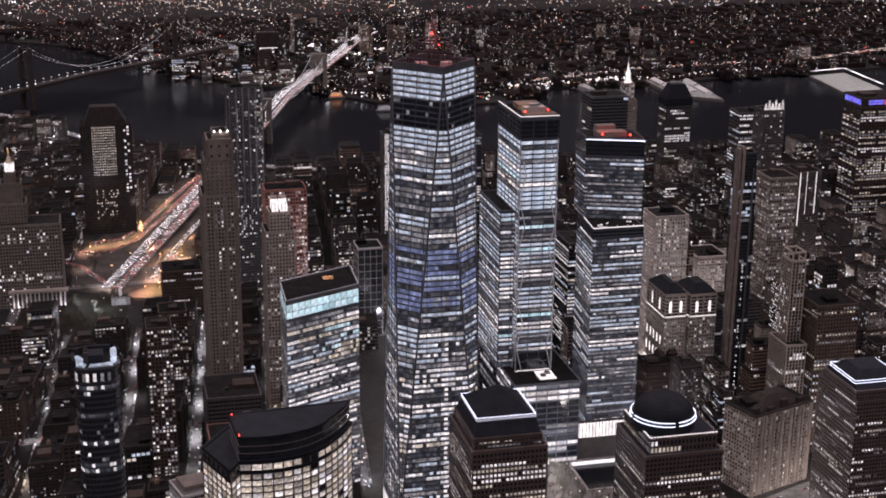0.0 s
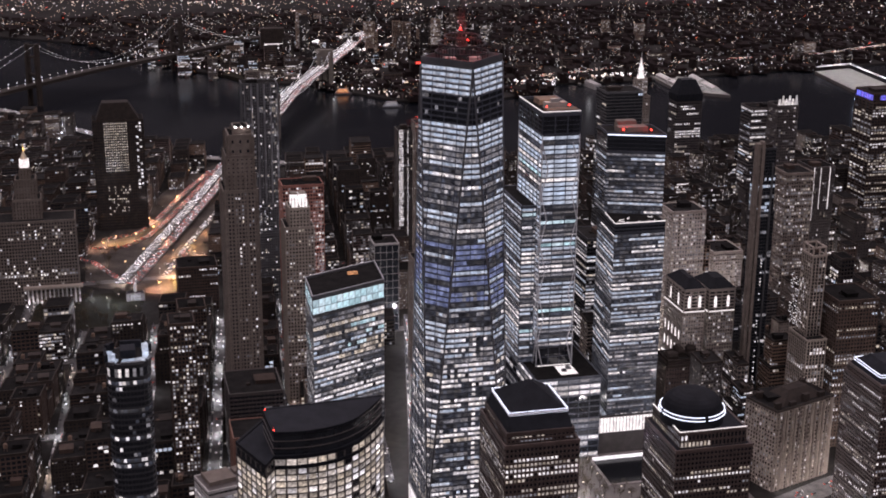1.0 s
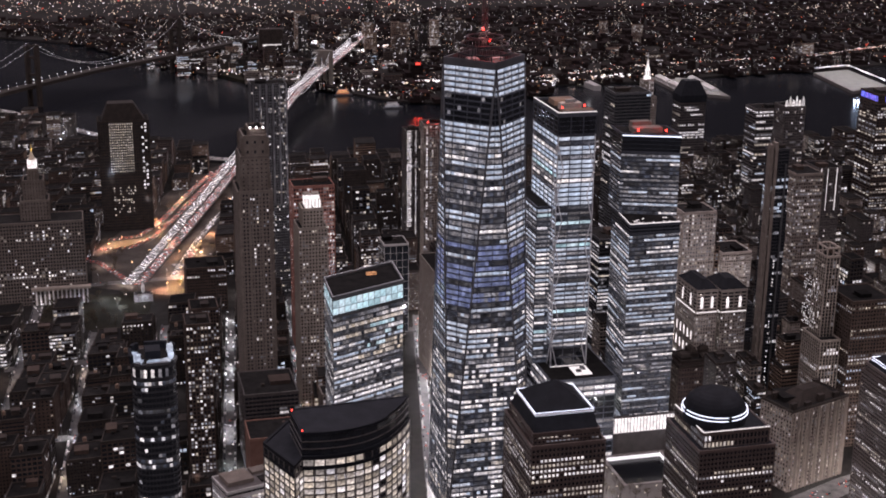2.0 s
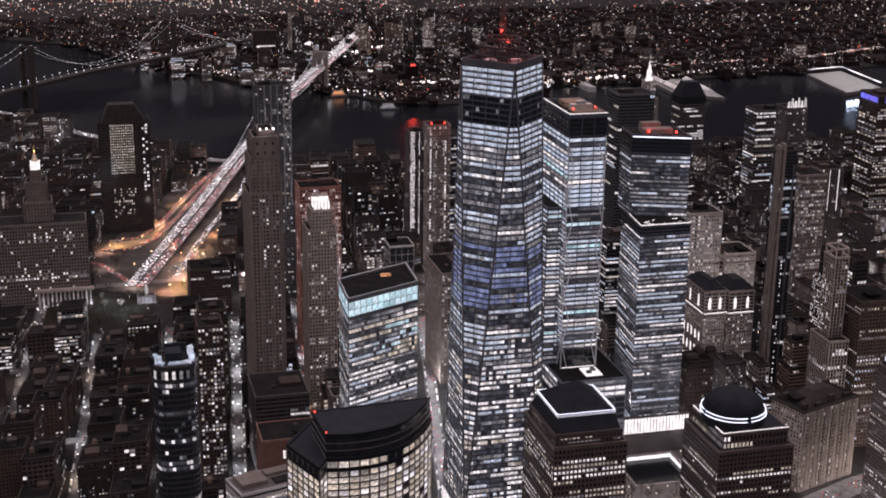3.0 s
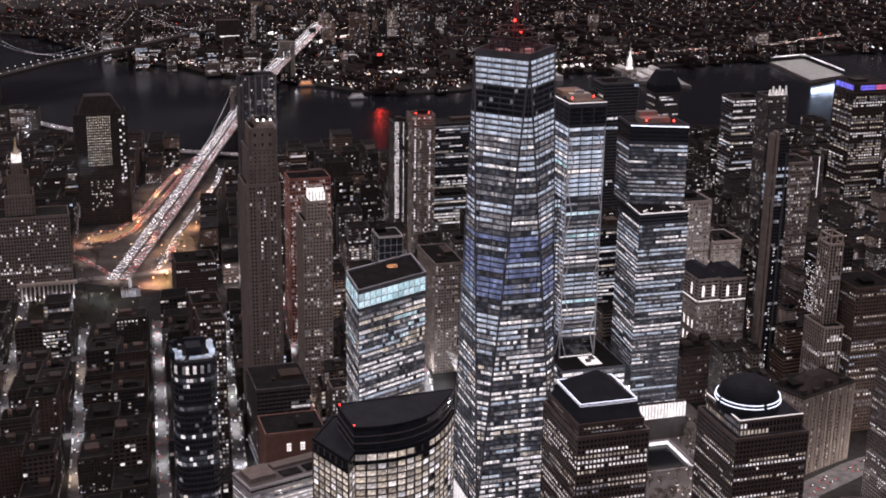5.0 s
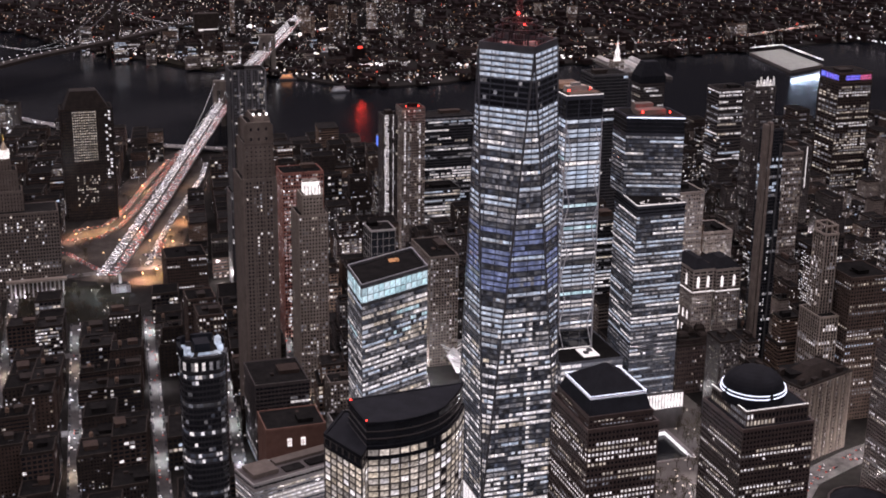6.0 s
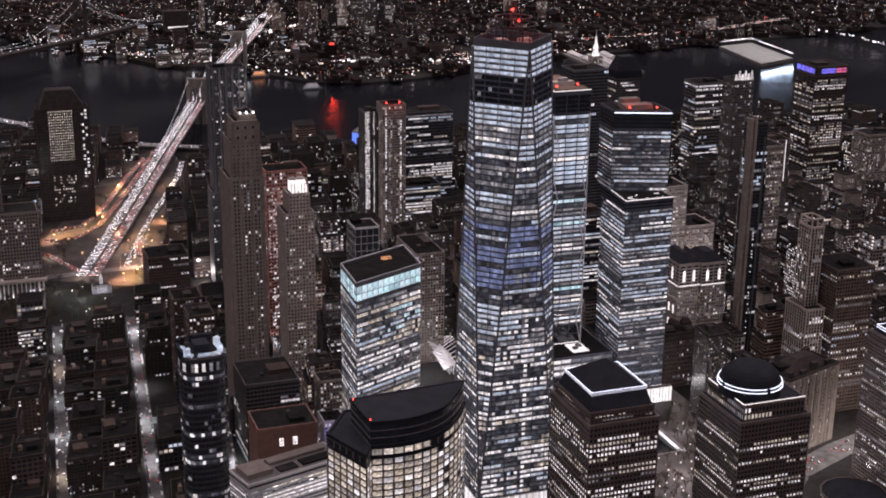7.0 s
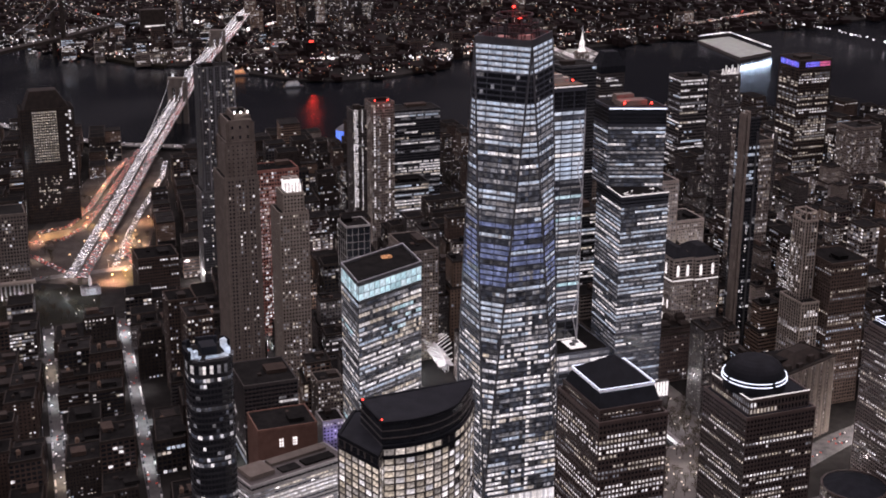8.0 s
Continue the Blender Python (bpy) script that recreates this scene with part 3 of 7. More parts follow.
    for i in range(34):
        t = -H + 0.9 + i * (2 * H - 1.8) / 33
        for z in (6, 26.8, 47.6):
            for x, y, turn in ((t, -H - 0.86, 0), (-H - 0.86, t, 90)):
                fin = new("podium_fin", fin_mesh)
                fin.matrix_basis = pose(x, y, z, 0, 0, turn)
                fin.parent = top
    part("podium", po, concrete, top)
    lamp("POINT", -2, -14, ZT + 24, 20000, (1, 0.06, 0.04), 2.0, on=top)


tapered_tower()

bright_steel = surface("pale_painted_steel", (0.55, 0.57, 0.6), (0.7, 0.72, 0.74), 0.4, 0.2)
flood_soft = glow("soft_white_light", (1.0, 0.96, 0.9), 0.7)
# paler than limestone: the floodlight on stone walls is put into the colour
lit_pale_stone = surface("lit_pale_stone_wall", (0.3, 0.265, 0.23), (0.42, 0.375, 0.33), 0.8)
steel_dim = surface("dull_steel", (0.10, 0.105, 0.11), (0.17, 0.175, 0.18), 0.4, 0.6)
granite_dim = surface("dark_granite", (0.05, 0.045, 0.043), (0.10, 0.09, 0.085), 0.35)
granite_brown = surface("brown_granite", (0.05, 0.037, 0.033), (0.095, 0.072, 0.064), 0.4)
copper_dark = surface("black_copper", (0.006, 0.007, 0.009), (0.017, 0.019, 0.024), 0.7, 0.0, spec=0.12)
redbrick = surface("red_brick", (0.20, 0.085, 0.065), (0.32, 0.15, 0.115), 0.9)
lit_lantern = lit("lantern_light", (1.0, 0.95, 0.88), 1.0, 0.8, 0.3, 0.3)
gilt = surface("gilded_metal", (0.6, 0.4, 0.12), (0.8, 0.55, 0.2), 0.3, 0.9)
redbrick_dim = surface("dark_red_brick", (0.14, 0.075, 0.055), (0.22, 0.125, 0.095), 0.9)
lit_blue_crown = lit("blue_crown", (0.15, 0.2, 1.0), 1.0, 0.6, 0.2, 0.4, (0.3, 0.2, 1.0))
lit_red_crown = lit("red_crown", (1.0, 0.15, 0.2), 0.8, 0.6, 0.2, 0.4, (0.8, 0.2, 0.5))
pale_metal = surface("pale_metal", (0.45, 0.44, 0.42), (0.6, 0.59, 0.57), 0.45, 0.3)

# ---- neighbouring glass towers ----
R = random.Random
DARK_ONLY = homes(R(0), 0.0)
WIDE = ((WHITE, 3), (COOL, 9), (DIM, 2), (TEAL, 1))


def light_bar(name, a, b, w, mat, parent, label):
    g = geo()
    beam(g, a, b, w)
    return part(name, g, mat, parent, label)


def beacon(parent, x, y, z, s=0.8):
    g = geo()
    prism(g, rect(x - s, x + s, y - s, y + s), z, z + 2 * s, 0, rect(x - s * 0.6, x + s * 0.6, y - s * 0.6, y + s * 0.6))
    part("aviation_beacon", g, red_beacon, parent, "red aviation beacon")


def braced_tower():
    full = office(R(31), 0.98, WIDE, 60, 0.03, 0.01, (FAINT,))
    mixed = office(R(32), 0.9, WIDE, 16, 0.1, 0.03, (FAINT, DIM))
    main = rect(118, 154.5, 172, 243)
    t = building("braced_glass_tower", "glass tower with steel corner bracing, bright floors and a dark crown", "skyscraper",
                 [(rect(108, 174, 140, 262), 0, 83, {"state": office(R(33), 0.8, ((WHITE, 8), (COOL, 3), (DIM, 3)), 9, 0.1), "fh": 6, "rim": 0.6}),
                  (rect(119, 153.5, 173, 242), 83, 103, {"state": DARK_ONLY, "fh": 9}),
                  (rect(104, 160, 186, 258), 83, 238, {"state": mixed}),
                  (main, 103, 238, {"state": mixed}), (main, 238, 309, {"state": full}),
                  (rect(117.6, 154.9, 171.6, 243.4), 309, 327, {"state": DARK_ONLY, "pier": 0.9, "span": 0.3, "rim": 2.5})],
                 band_grey, mixed, 4.3, 11.8, 0.8, 1.35, 0.45, glass_blue, seed=31, units=0, split=0.72, pieces=236, site=(136, 207, 146, 244, 0.95, 1.02, 0.99))
    br = geo()
    for i, z in enumerate(range(84, 300, 24)):
        for p, q, n in (((118, 171.3), (124, 171.3), 0), ((148.5, 171.3), (154.5, 171.3), 0), ((117.3, 173), (117.3, 181), 1)):
            a, b = (p, q) if i % 2 else (q, p)
            beam(br, (*a, z), (*b, z + 24), 0.95)
    part("corner_bracing", br, bright_steel, t, "pale steel zigzag bracing", "stuff")
    for x, y in ((117.8, 171.8), (154.7, 171.8), (117.8, 243)):
        light_bar("corner_column", (x, y, 83.3), (x, y, 309), 1.0, bright_steel, t, "pale steel corner column")
    for a, b in (((117.4, 171.4, 330), (155.1, 171.4, 330)), ((117.4, 171.4, 330), (117.4, 243.6, 330))):
        light_bar("crown_light", a, b, 0.7, flood_soft, t, "lit crown edge")
    for x0, x1, y0, y1, h, m in ((124, 156, 178, 190, 3, brownstone), (128, 150, 196, 204, 6, lit_pale_stone), (128, 150, 214, 232, 5, brownstone), (134, 144, 198, 202, 9, concrete)):
        g = geo()
        prism(g, rect(x0, x1, y0, y1), 327, 327 + h, 0, rect(x0 + 0.4, x1 - 0.4, y0 + 0.4, y1 - 0.4))
        part("roof_unit", g, m, t)
    beacon(t, 126, 186, 331)
    beacon(t, 150, 190, 331)
    lamp("POINT", 139, 207, 342, 5000, (1, 0.75, 0.6), 3, on=t)
    # podium roof with a lit terrace, its light put in as a glowing slab
    g = geo()
    prism(g, rect(136, 153, 148, 168), 83.4, 84.2)
    part("terrace_skylight", g, flood_soft, t, "bright terrace patch as a glowing slab")
    for x0, x1, y0, y1 in ((139, 144, 153, 158), (145, 150, 158, 164)):
        g = geo()
        prism(g, rect(x0, x1, y0, y1), 84.3, 86, 0, rect(x0 + 0.6, x1 - 0.6, y0 + 0.6, y1 - 0.6))
        part("roof_unit", g, steel_dim, t)
    light_bar("terrace_light", (119, 171.5, 84), (153, 171.5, 84), 0.7, flood_soft, t, "lit strip along the terrace")
    return t


braced_tower()


def notched_tower():
    up = [(185, 174), (238, 157), (240, 196), (187, 205)]
    lo = [(181, 136), (232, 136), (236, 192), (186, 192)]
    st = office(R(41), 0.7, ((WHITE, 4), (COOL, 8), (DIM, 4)), 9, 0.1, 0.06, (FAINT, FAINT, DIM))
    low = office(R(43), 0.45, ((WHITE, 3), (COOL, 5), (DIM, 8)), 8, 0.25, 0.06, (FAINT, FAINT, DIM))
    t = building("notched_glass_tower", "mirror-glass tower with a notch, a lit terrace and a dark crown", "skyscraper",
                 [(lo, 0, 92, {"state": low}), (lo, 92, 220, {"state": st}), (lo, 220, 228, {"state": DARK_ONLY, "rim": 0.5}),
                  (up, 228, 288, {"state": office(R(42), 0.55, ((WHITE, 4), (COOL, 7), (DIM, 3)), 12, 0.3, 0.06, (FAINT, FAINT, DIM))}), (up, 288, 305, {"state": DARK_ONLY, "pier": 0, "span": 0.2})],
                 band_grey, st, 4.0, 3.0, 0.08, 1.3, 0.22, glass_blue, seed=41, units=0, split=0.7, site=(210, 170, 219.5, 219, 0.95, 1.05, 0.987))
    light_bar("crown_light", (185, 173.3, 304), (238, 156.3, 304), 1.0, led, t, "white light bar along the crown")
    light_bar("terrace_light", (181, 135.5, 229.5), (232, 135.5, 229.5), 0.8, flood_soft, t, "lit terrace edge")
    light_bar("terrace_light", (181, 136, 229.5), (185, 172, 229.5), 0.6, flood_soft, t, "lit terrace edge")
    rng = random.Random(4)
    for i in range(9):
        x, y = rng.uniform(186, 228), rng.uniform(139, 156)
        light_bar("terrace_light", (x, y, 228.8), (x + rng.uniform(-8, 8), y + rng.uniform(-3, 5), 228.8), 0.5, flood_soft, t, "lit terrace strip")
    for x0, x1, y0, y1, h in ((196, 226, 172, 184, 5), (200, 220, 186, 195, 8)):
        g = geo()
        prism(g, rect(x0, x1, y0, y1), 305, 305 + h, 0, rect(x0 + 0.4, x1 - 0.4, y0 + 0.4, y1 - 0.4))
        part("roof_unit", g, greybrick, t)
    beacon(t, 200, 171, 308)
    beacon(t, 226, 165, 308)
    for x, y in ((204, 174), (226, 168)):
        lamp("POINT", x, y, 314, 2400, (1, 0.05, 0.04), 1.5, on=t)


notched_tower()


def boxy_tower():
    foot = [(-104.8, 44), (-43.1, 74), (-41.6, 122.5), (-103.3, 92.4)]
    st = office(R(51), 0.74, ((WHITE, 11), (WARM, 4), (COOL, 4), (DIM, 2), (TEAL, 1)), 5, 0.06, 0.14, (FAINT, FAINT, DIM))
    t = building("boxy_glass_tower", "boxy glass office tower with a teal-lit glass crown", "skyscraper",
                 [(foot, 0, 210, {"state": st}), (foot, 210, 224, {"state": lambda i, j, nb: TEAL, "fh": 6, "bw": 5.5, "span": 0.5, "pier": 0.3, "rim": 2.0})],
                 steel_dim, st, 4.05, 3.0, 0.12, 1.2, 0.25, seed=51, units=0, split=0.7, pieces=182, on_sheet=False)
    g = geo()
    box(g, -68, -60, 96, 100, 224.3, 226)
    part("roof_hatch", g, lit_orange, t, "orange lit roof hatch")
    for a, b in zip(foot, foot[1:] + foot[:1]):
        light_bar("crown_edge", (*a, 226.4), (*b, 226.4), 0.5, bright_steel, t, "pale steel crown edge")


boxy_tower()


def curved_tower():
    def arc(a, b, bulge, n=14):
        a, b = Vector(a), Vector(b)
        d = b - a
        s = Vector((d.y, -d.x)).normalized()
        return [tuple(a + d * (i / n) + s * bulge * math.sin(math.pi * i / n) ** 0.9) for i in range(n + 1)]
    lower = [(-163.5, -140), (-150.5, -166)] + arc((-144.6, -157.6), (-74, -127), 13.4) + [(-146, -119)]
    upper = arc((-144.4, -156), (-75, -127), 13) + [(-146.5, -131)]
    st = office(R(61), 0.9, ((WARM, 6), (WHITE, 3)), 30, 0.02)
    t = building("curved_office_tower", "curved office tower with a warm lit window grid and dark roof", "skyscraper",
                 [(lower, 0, 207, {"state": st}), (lower, 207, 214, {"state": office(R(62), 0.3, ((WARM, 3), (DIM, 3)), 5)}), (upper, 214, 230, {"state": DARK_ONLY, "fh": 4.6, "pier": 0.0, "span": 0.5, "rim": 0.6, "proud": 0.5})],
                 granite_dim, st, 4.5, 4.8, 0.9, 1.1, 0.4, seed=61, units=0, roof=copper_dark, coping=copper_dark, site=(-110, -140, -126, -164, 1.08, 1.39, 0.965))
    for x, y in ((-144, -155), (-145.5, -132)):
        beacon(t, x, y, 230.6, 0.35)
    rng, n = random.Random(63), 0
    ends = lower[:-1]
    for a, b in zip(ends, ends[1:]):
        a, b = Vector(a), Vector(b)
        d = (b - a)
        nb = max(1, round(d.length / 4.8))
        out = Vector((d.y, -d.x)).normalized() * 0.2
        for j in range(9):
            for i in range(nb):
                if rng.random() < 0.08:
                    continue
                p, q = a + d * ((i + 0.12) / nb) + out, a + d * ((i + 0.88) / nb) + out
                z = 205.8 - (j + 1) * 4.485
                pane_object("window_pane", p, q, z + 0.6, z + 3.85, rng.choice((WARM, WARM, WARM, WHITE)), t)


curved_tower()


def bead_row(parent, a, b, n, mat, size, label):
    g = geo()
    a, b = Vector(a), Vector(b)
    for i in range(n):
        p = a + (b - a) * ((i + 0.5) / n)
        beam(g, p - (b - a) * (0.33 / n), p + (b - a) * (0.33 / n), size)
    part("rim_light", g, mat, parent, label, "stuff")


def pyramid_tower():
    st = office(R(71), 0.8, ((WARM, 4), (WHITE, 6), (DIM, 2)), 9, 0.12)
    body = rect(-9, 37.4, -161.2, -114.4)
    notch = rect(-7, 35, -158, -117.5)
    t = building("pyramid_office_tower", "granite office tower with a black pyramid roof and beaded rim lights", "skyscraper",
                 [(body, 0, 202, {"state": st}), (notch, 202, 209, {"state": office(R(73), 0.3, ((WARM, 3), (DIM, 2)), 4)})],
                 granite_brown, st, 3.8, 2.55, 1.0, 1.75, 0.35, seed=71, units=0, pieces=165, site=(14, -137, 10, -150, 1.07, 1.3, 0.962))
    rim = rect(-4.5, 32.5, -154, -121.5)
    g = geo()
    prism(g, rect(-6.8, 34.8, -157.6, -117.8), 209.2, 219.5, 0, rim)
    part("roof_skirt", g, copper_dark, t, "dark sloped roof skirt")
    g = geo()
    c = (14, -137.5)
    prism(g, [(x * 0.98 + c[0] * 0.02, y * 0.98 + c[1] * 0.02) for x, y in rim], 221, 235.5, 0, [(c[0] + (x - c[0]) * 0.05, c[1] + (y - c[1]) * 0.05) for x, y in rim])
    part("pyramid_roof", g, copper_dark, t, "black metal pyramid roof")
    for i in range(4):
        a, b = rim[i], rim[(i + 1) % 4]
        light_bar("rim_rail", (*a, 220.4), (*b, 220.4), 0.8, bright_steel, t, "steel rim")
        bead_row(t, (*a, 222.0), (*b, 222.0), 26, led, 0.5, "white beads of light")
        bead_row(t, (*a, 220.0), (*b, 220.0), 26, led, 0.45, "white beads of light")


pyramid_tower()


def ring_of(cx, cy, r, n=40):
    return [(cx + r * math.cos(i * math.tau / n), cy + r * math.sin(i * math.tau / n)) for i in range(n)]


def dome_tower():
    st = office(R(81), 0.5, ((WARM, 4), (WHITE, 5), (DIM, 3)), 6, 0.28)
    body = rect(106, 157, -162, -110)
    t = building("domed_office_tower", "granite office tower with a black dome and glowing double ring", "skyscraper",
                 [(body, 0, 178, {"state": st}), (rect(110, 154, -158, -113), 178, 190, {"state": office(R(82), 0.6, ((WARM, 3), (WHITE, 2), (DIM, 4)), 5, 0), "fh": 5})],
                 granite_brown, st, 3.8, 2.55, 1.0, 1.75, 0.35, seed=81, units=0, roof=copper_dark, pieces=150, site=(126, -137, 137, -127.5, 1.1, 1.1, 0.928))
    cx, cy = 126, -137
    g = geo()
    prism(g, ring_of(cx, cy, 20), 190, 201)
    part("drum", g, copper_dark, t, "dark round drum")
    g = geo()
    prev = None
    for k in range(9):
        a = k / 8 * math.pi / 2
        r, z = 19.2 * math.cos(a) + 0.05, 201 + 14 * math.sin(a)
        if prev:
            prism(g, ring_of(cx, cy, prev[0]), prev[1], z, 0, ring_of(cx, cy, r))
        prev = (r, z)
    part("dome", g, copper_dark, t, "black ribbed dome")
    for r, z in ((20.4, 200.8), (20.9, 198.2)):
        g = geo()
        pts = ring_of(cx, cy, r, 48)
        for i in range(48):
            if i % 12:
                beam(g, (*pts[i], z), (*pts[(i + 1) % 48], z), 0.6)
        part("light_ring", g, led, t, "glowing white ring", "stuff")
    for a, b in (((109.5, -158.6, 191.6), (154.5, -158.6, 191.6)), ((109.4, -158.6, 191.6), (109.4, -113, 191.6))):
        bead_row(t, a, b, 22, flood_soft, 0.7, "small white eave lights")


dome_tower()


def rim_tower():
    st = office(R(91), 0.42, ((WARM, 4), (WHITE, 5), (DIM, 3)), 3, 0.2)
    t = building("rimmed_office_tower", "brown granite office tower with a glowing white rim at its roof", "skyscraper",
                 [(rect(277, 333, -134, -80), 0, 178, {"state": st}), (rect(278, 328, -130, -83), 178, 186, {"state": DARK_ONLY})], granite_brown, st, 3.8, 2.55, 1.0, 1.75, 0.35, seed=91, units=0, roof=copper_dark, pieces=140, site=(300, -106, 344, -42.6, 1.02, 1.1, 0.857))
    rim = rect(280, 320, -124, -87)
    g = geo()
    prism(g, rect(278.5, 326, -129, -83.5), 186, 191, 0, rim)
    prism(g, rim, 191, 200, 0, rect(288, 312, -116, -95))
    part("roof_cap", g, copper_dark, t, "dark sloped roof cap")
    for i in range(4):
        for z in (191.0, 193.4):
            light_bar("rim_light", (*rim[i], z), (*rim[(i + 1) % 4], z), 0.5, led, t, "white light bar")


rim_tower()


def flared_tower():
    def outline(k):
        pts = []
        for i in range(20):
            a = (i + 0.5) * math.tau / 20
            c, d = math.cos(a), math.sin(a)
            pts.append((-228 + k * 14.5 * math.copysign(abs(c) ** 0.6, c), -88 + k * 12.5 * math.copysign(abs(d) ** 0.6, d)))
        return pts
    foot, rng = outline(1.0), random.Random(95)
    bright = {58, 57, 52, 47, 43, 42, 36, 30, 29, 22}

    def st(i, j, nb):
        if j in bright:
            return rng.choice((WHITE, WHITE, DIM)) if rng.random() < 0.45 else FAINT
        return rng.choice((WHITE, DIM, FAINT)) if rng.random() < 0.07 else DARK
    t = building("flared_apartment_tower", "rounded dark glass apartment tower with lit bands and bright top", "skyscraper",
                 [(foot, 0, 222, {"state": st}), (outline(1.02), 222, 231, {"state": homes(R(96), 0.7, ((WHITE, 2), (DIM, 3))), "fh": 8, "span": 2.2})], mullion, st, 3.8, 2.6, 0.2, 1.3, 0.25, seed=95, units=0, pieces=140, site=(-228, -88, -246, -85.5, 0.98, 1.2, 1.035))
    outer, inner = outline(1.1), outline(0.95)
    for i in range(20):
        if i in (2, 5, 8, 11, 13, 16, 19):
            continue
        g, k = geo(), (i + 1) % 20
        hi = 236.5 if i < 11 else 233.2
        prism(g, [outer[i], outer[k], inner[k], inner[i]], 231.4, hi, 0)
        part("crown_panel", g, copper_dark if i < 12 else steel_dim, t, "dark flared crown panel")
    g = geo()
    prism(g, outline(0.94), 231.4, 232)
    part("terrace", g, roof_dark, t, "dark roof terrace")
    mid = outline(0.7)
    # bright terrace ledges: their light is put in as glowing blocks
    for i in list(range(9, 20)) + [0]:
        if i in (13, 17):
            continue
        g, k = geo(), (i + 1) % 20
        prism(g, [inner[i], inner[k], mid[k], mid[i]], 232.1, 233 + rng.choice((0.6, 1.4, 2.4, 4.0)))
        part("terrace_room", g, lit_cool, t, "terrace ledge block glowing white")
    g = geo()
    box(g, -233, -223, -92, -82, 232, 237)
    part("roof_house", g, copper_dark, t, "black roof house")
    for x, y in ((-238, -95), (-229, -96.5), (-220, -94), (-239, -84), (-219, -82)):
        lamp("POINT", x, y, 238, 140, (0.75, 0.9, 1.0), 0.8, on=t)


flared_tower()

STONE = ((WHITE, 3), (WARM, 3), (DIM, 7))
# kind, label, x0, x1, depth, y0, height, wall, lit share, floor, bay, pier, band
NORTH_TOWERS = [
    ("office_slab", "dark slab tower with a lit window grid", -454, -368, 45, 1000, 160, shade_dark, 0.0, 4.2, 4.0, 2.0, 2.0),
    ("brick_tower", "reddish brick tower with dim windows", -137, -84, 35, 445, 178, redbrick, 0.3, 3.8, 3.6, 1.2, 1.5),
    ("residential_tower", "dark tower with a bright vertical light strip", 66, 102, 30, 745, 170, granite_dim, 0.1, 3.6, 3.2, 1.4, 1.5),
    ("residential_tower", "slim dark tower with lit columns of windows", 77, 112, 30, 657, 208, greybrick, 0.22, 3.4, 3.0, 1.2, 1.5),
    ("office_block", "office block with continuous white window strips", 93, 165, 40, 637, 83, steel_dim, 0.85, 4.0, 4.0, 0.2, 2.2),
    ("office_block", "glass office block with many lit windows", 132, 222, 40, 750, 168, mullion, 0.6, 3.8, 3.2, 0.5, 1.8),
    ("blank_tower", "pale windowless tower wall", -19, 12, 30, 435, 106, concrete, 0.0, 9, 8.0, 0.4, 0.4),
    ("hotel_tower", "stone hotel with lit windows", 19, 52, 60, 297, 122, greybrick, 0.25, 3.3, 3.2, 1.6, 1.6),
]
MIDDLE_TOWERS = [
    ("office_block", "dark block with a lit top floor", -280, -228, 40, 536, 54, darkbrick, 0.2, 3.8, 3.4, 1.6, 1.8),
    ("brick_tower", "dark tower with one brightly lit wall", -250, -221, 26, 300, 102, darkbrick, 0.4, 3.6, 3.0, 1.3, 1.5),
    ("brick_tower", "slim tower with a lit stair of windows", -237, -215, 24, 150, 156, darkbrick, 0.35, 3.6, 3.0, 1.3, 1.5),
    ("office_block", "dark slab with long lit strips near its roof", -194, -144, 45, 150, 76, granite_dim, 0.12, 4.0, 3.6, 0.4, 1.6),
    ("stone_tower", "pale floodlit stone tower with setbacks", 346, 385, 40, 327, 150, lit_pale_stone, 0.6, 3.7, 3.2, 1.7, 1.8),
    ("stone_tower", "wide stone tower with many small lit windows", 416, 456, 40, 352, 90, lit_pale_stone, 0.6, 3.5, 3.0, 1.6, 1.8),
    ("glass_block", "narrow glass block with a blue-white lit roof", 366, 392, 30, 236, 74, mullion, 0.3, 3.6, 3.0, 0.4, 1.4),
    ("stone_tower", "dark tower with bright vertical light lines", 646, 684, 40, 495, 150, granite_dim, 0.06, 3.6, 3.2, 1.7, 1.8),
]
SOUTH_TOWERS = [
    ("office_tower", "dark office tower with strips of lit floors", 800, 872, 45, 914, 140, granite_dim, 0.45, 4.0, 3.6, 0.4, 2.0),
    ("office_tower", "brown tower with scattered lit windows", 399, 442, 38, 78, 148, darkbrick, 0.3, 3.7, 3.2, 1.5, 1.7),
    ("office_tower", "blue-grey tower with a dim orange lit floor", 360, 417, 45, 600, 254, steel_dim, 0.05, 4.0, 3.6, 0.5, 1.3),
    ("office_block", "dark tower with white floor strips", 205, 240, 40, 262, 160, mullion, 0.7, 4.0, 3.4, 0.3, 2.0),
    ("stone_tower", "dark stone tower beside the water", 905, 960, 40, 560, 120, greybrick, 0.25, 3.7, 3.2, 1.5, 1.7),
    ("stone_tower", "tall pale tower with rows of small lit windows", 508, 545, 36, 350, 192, greybrick, 0.6, 4.0, 3.3, 1.7, 1.9),
    ("office_tower", "dark glass tower near the tip of the island", 985, 1040, 45, 430, 120, mullion, 0.4, 4.0, 3.6, 0.5, 1.8),
]

# towers whose corner on the sheet, place and scale are set closer to the camera's view
SITES = {"dark office tower with strips of lit floors": (800, 914, 661, 882, 0.62, 0.8, 1.22), "dark tower with a bright vertical light strip": (66, 745, 106, 731, 0.8, 0.8, 1.15),
         "pale floodlit stone tower with setbacks": (385, 327, 378, 398, 0.97, 0.9, 1.12), "reddish brick tower with dim windows": (-137, 445, -68, 516, 0.85, 0.9, 1.06)}


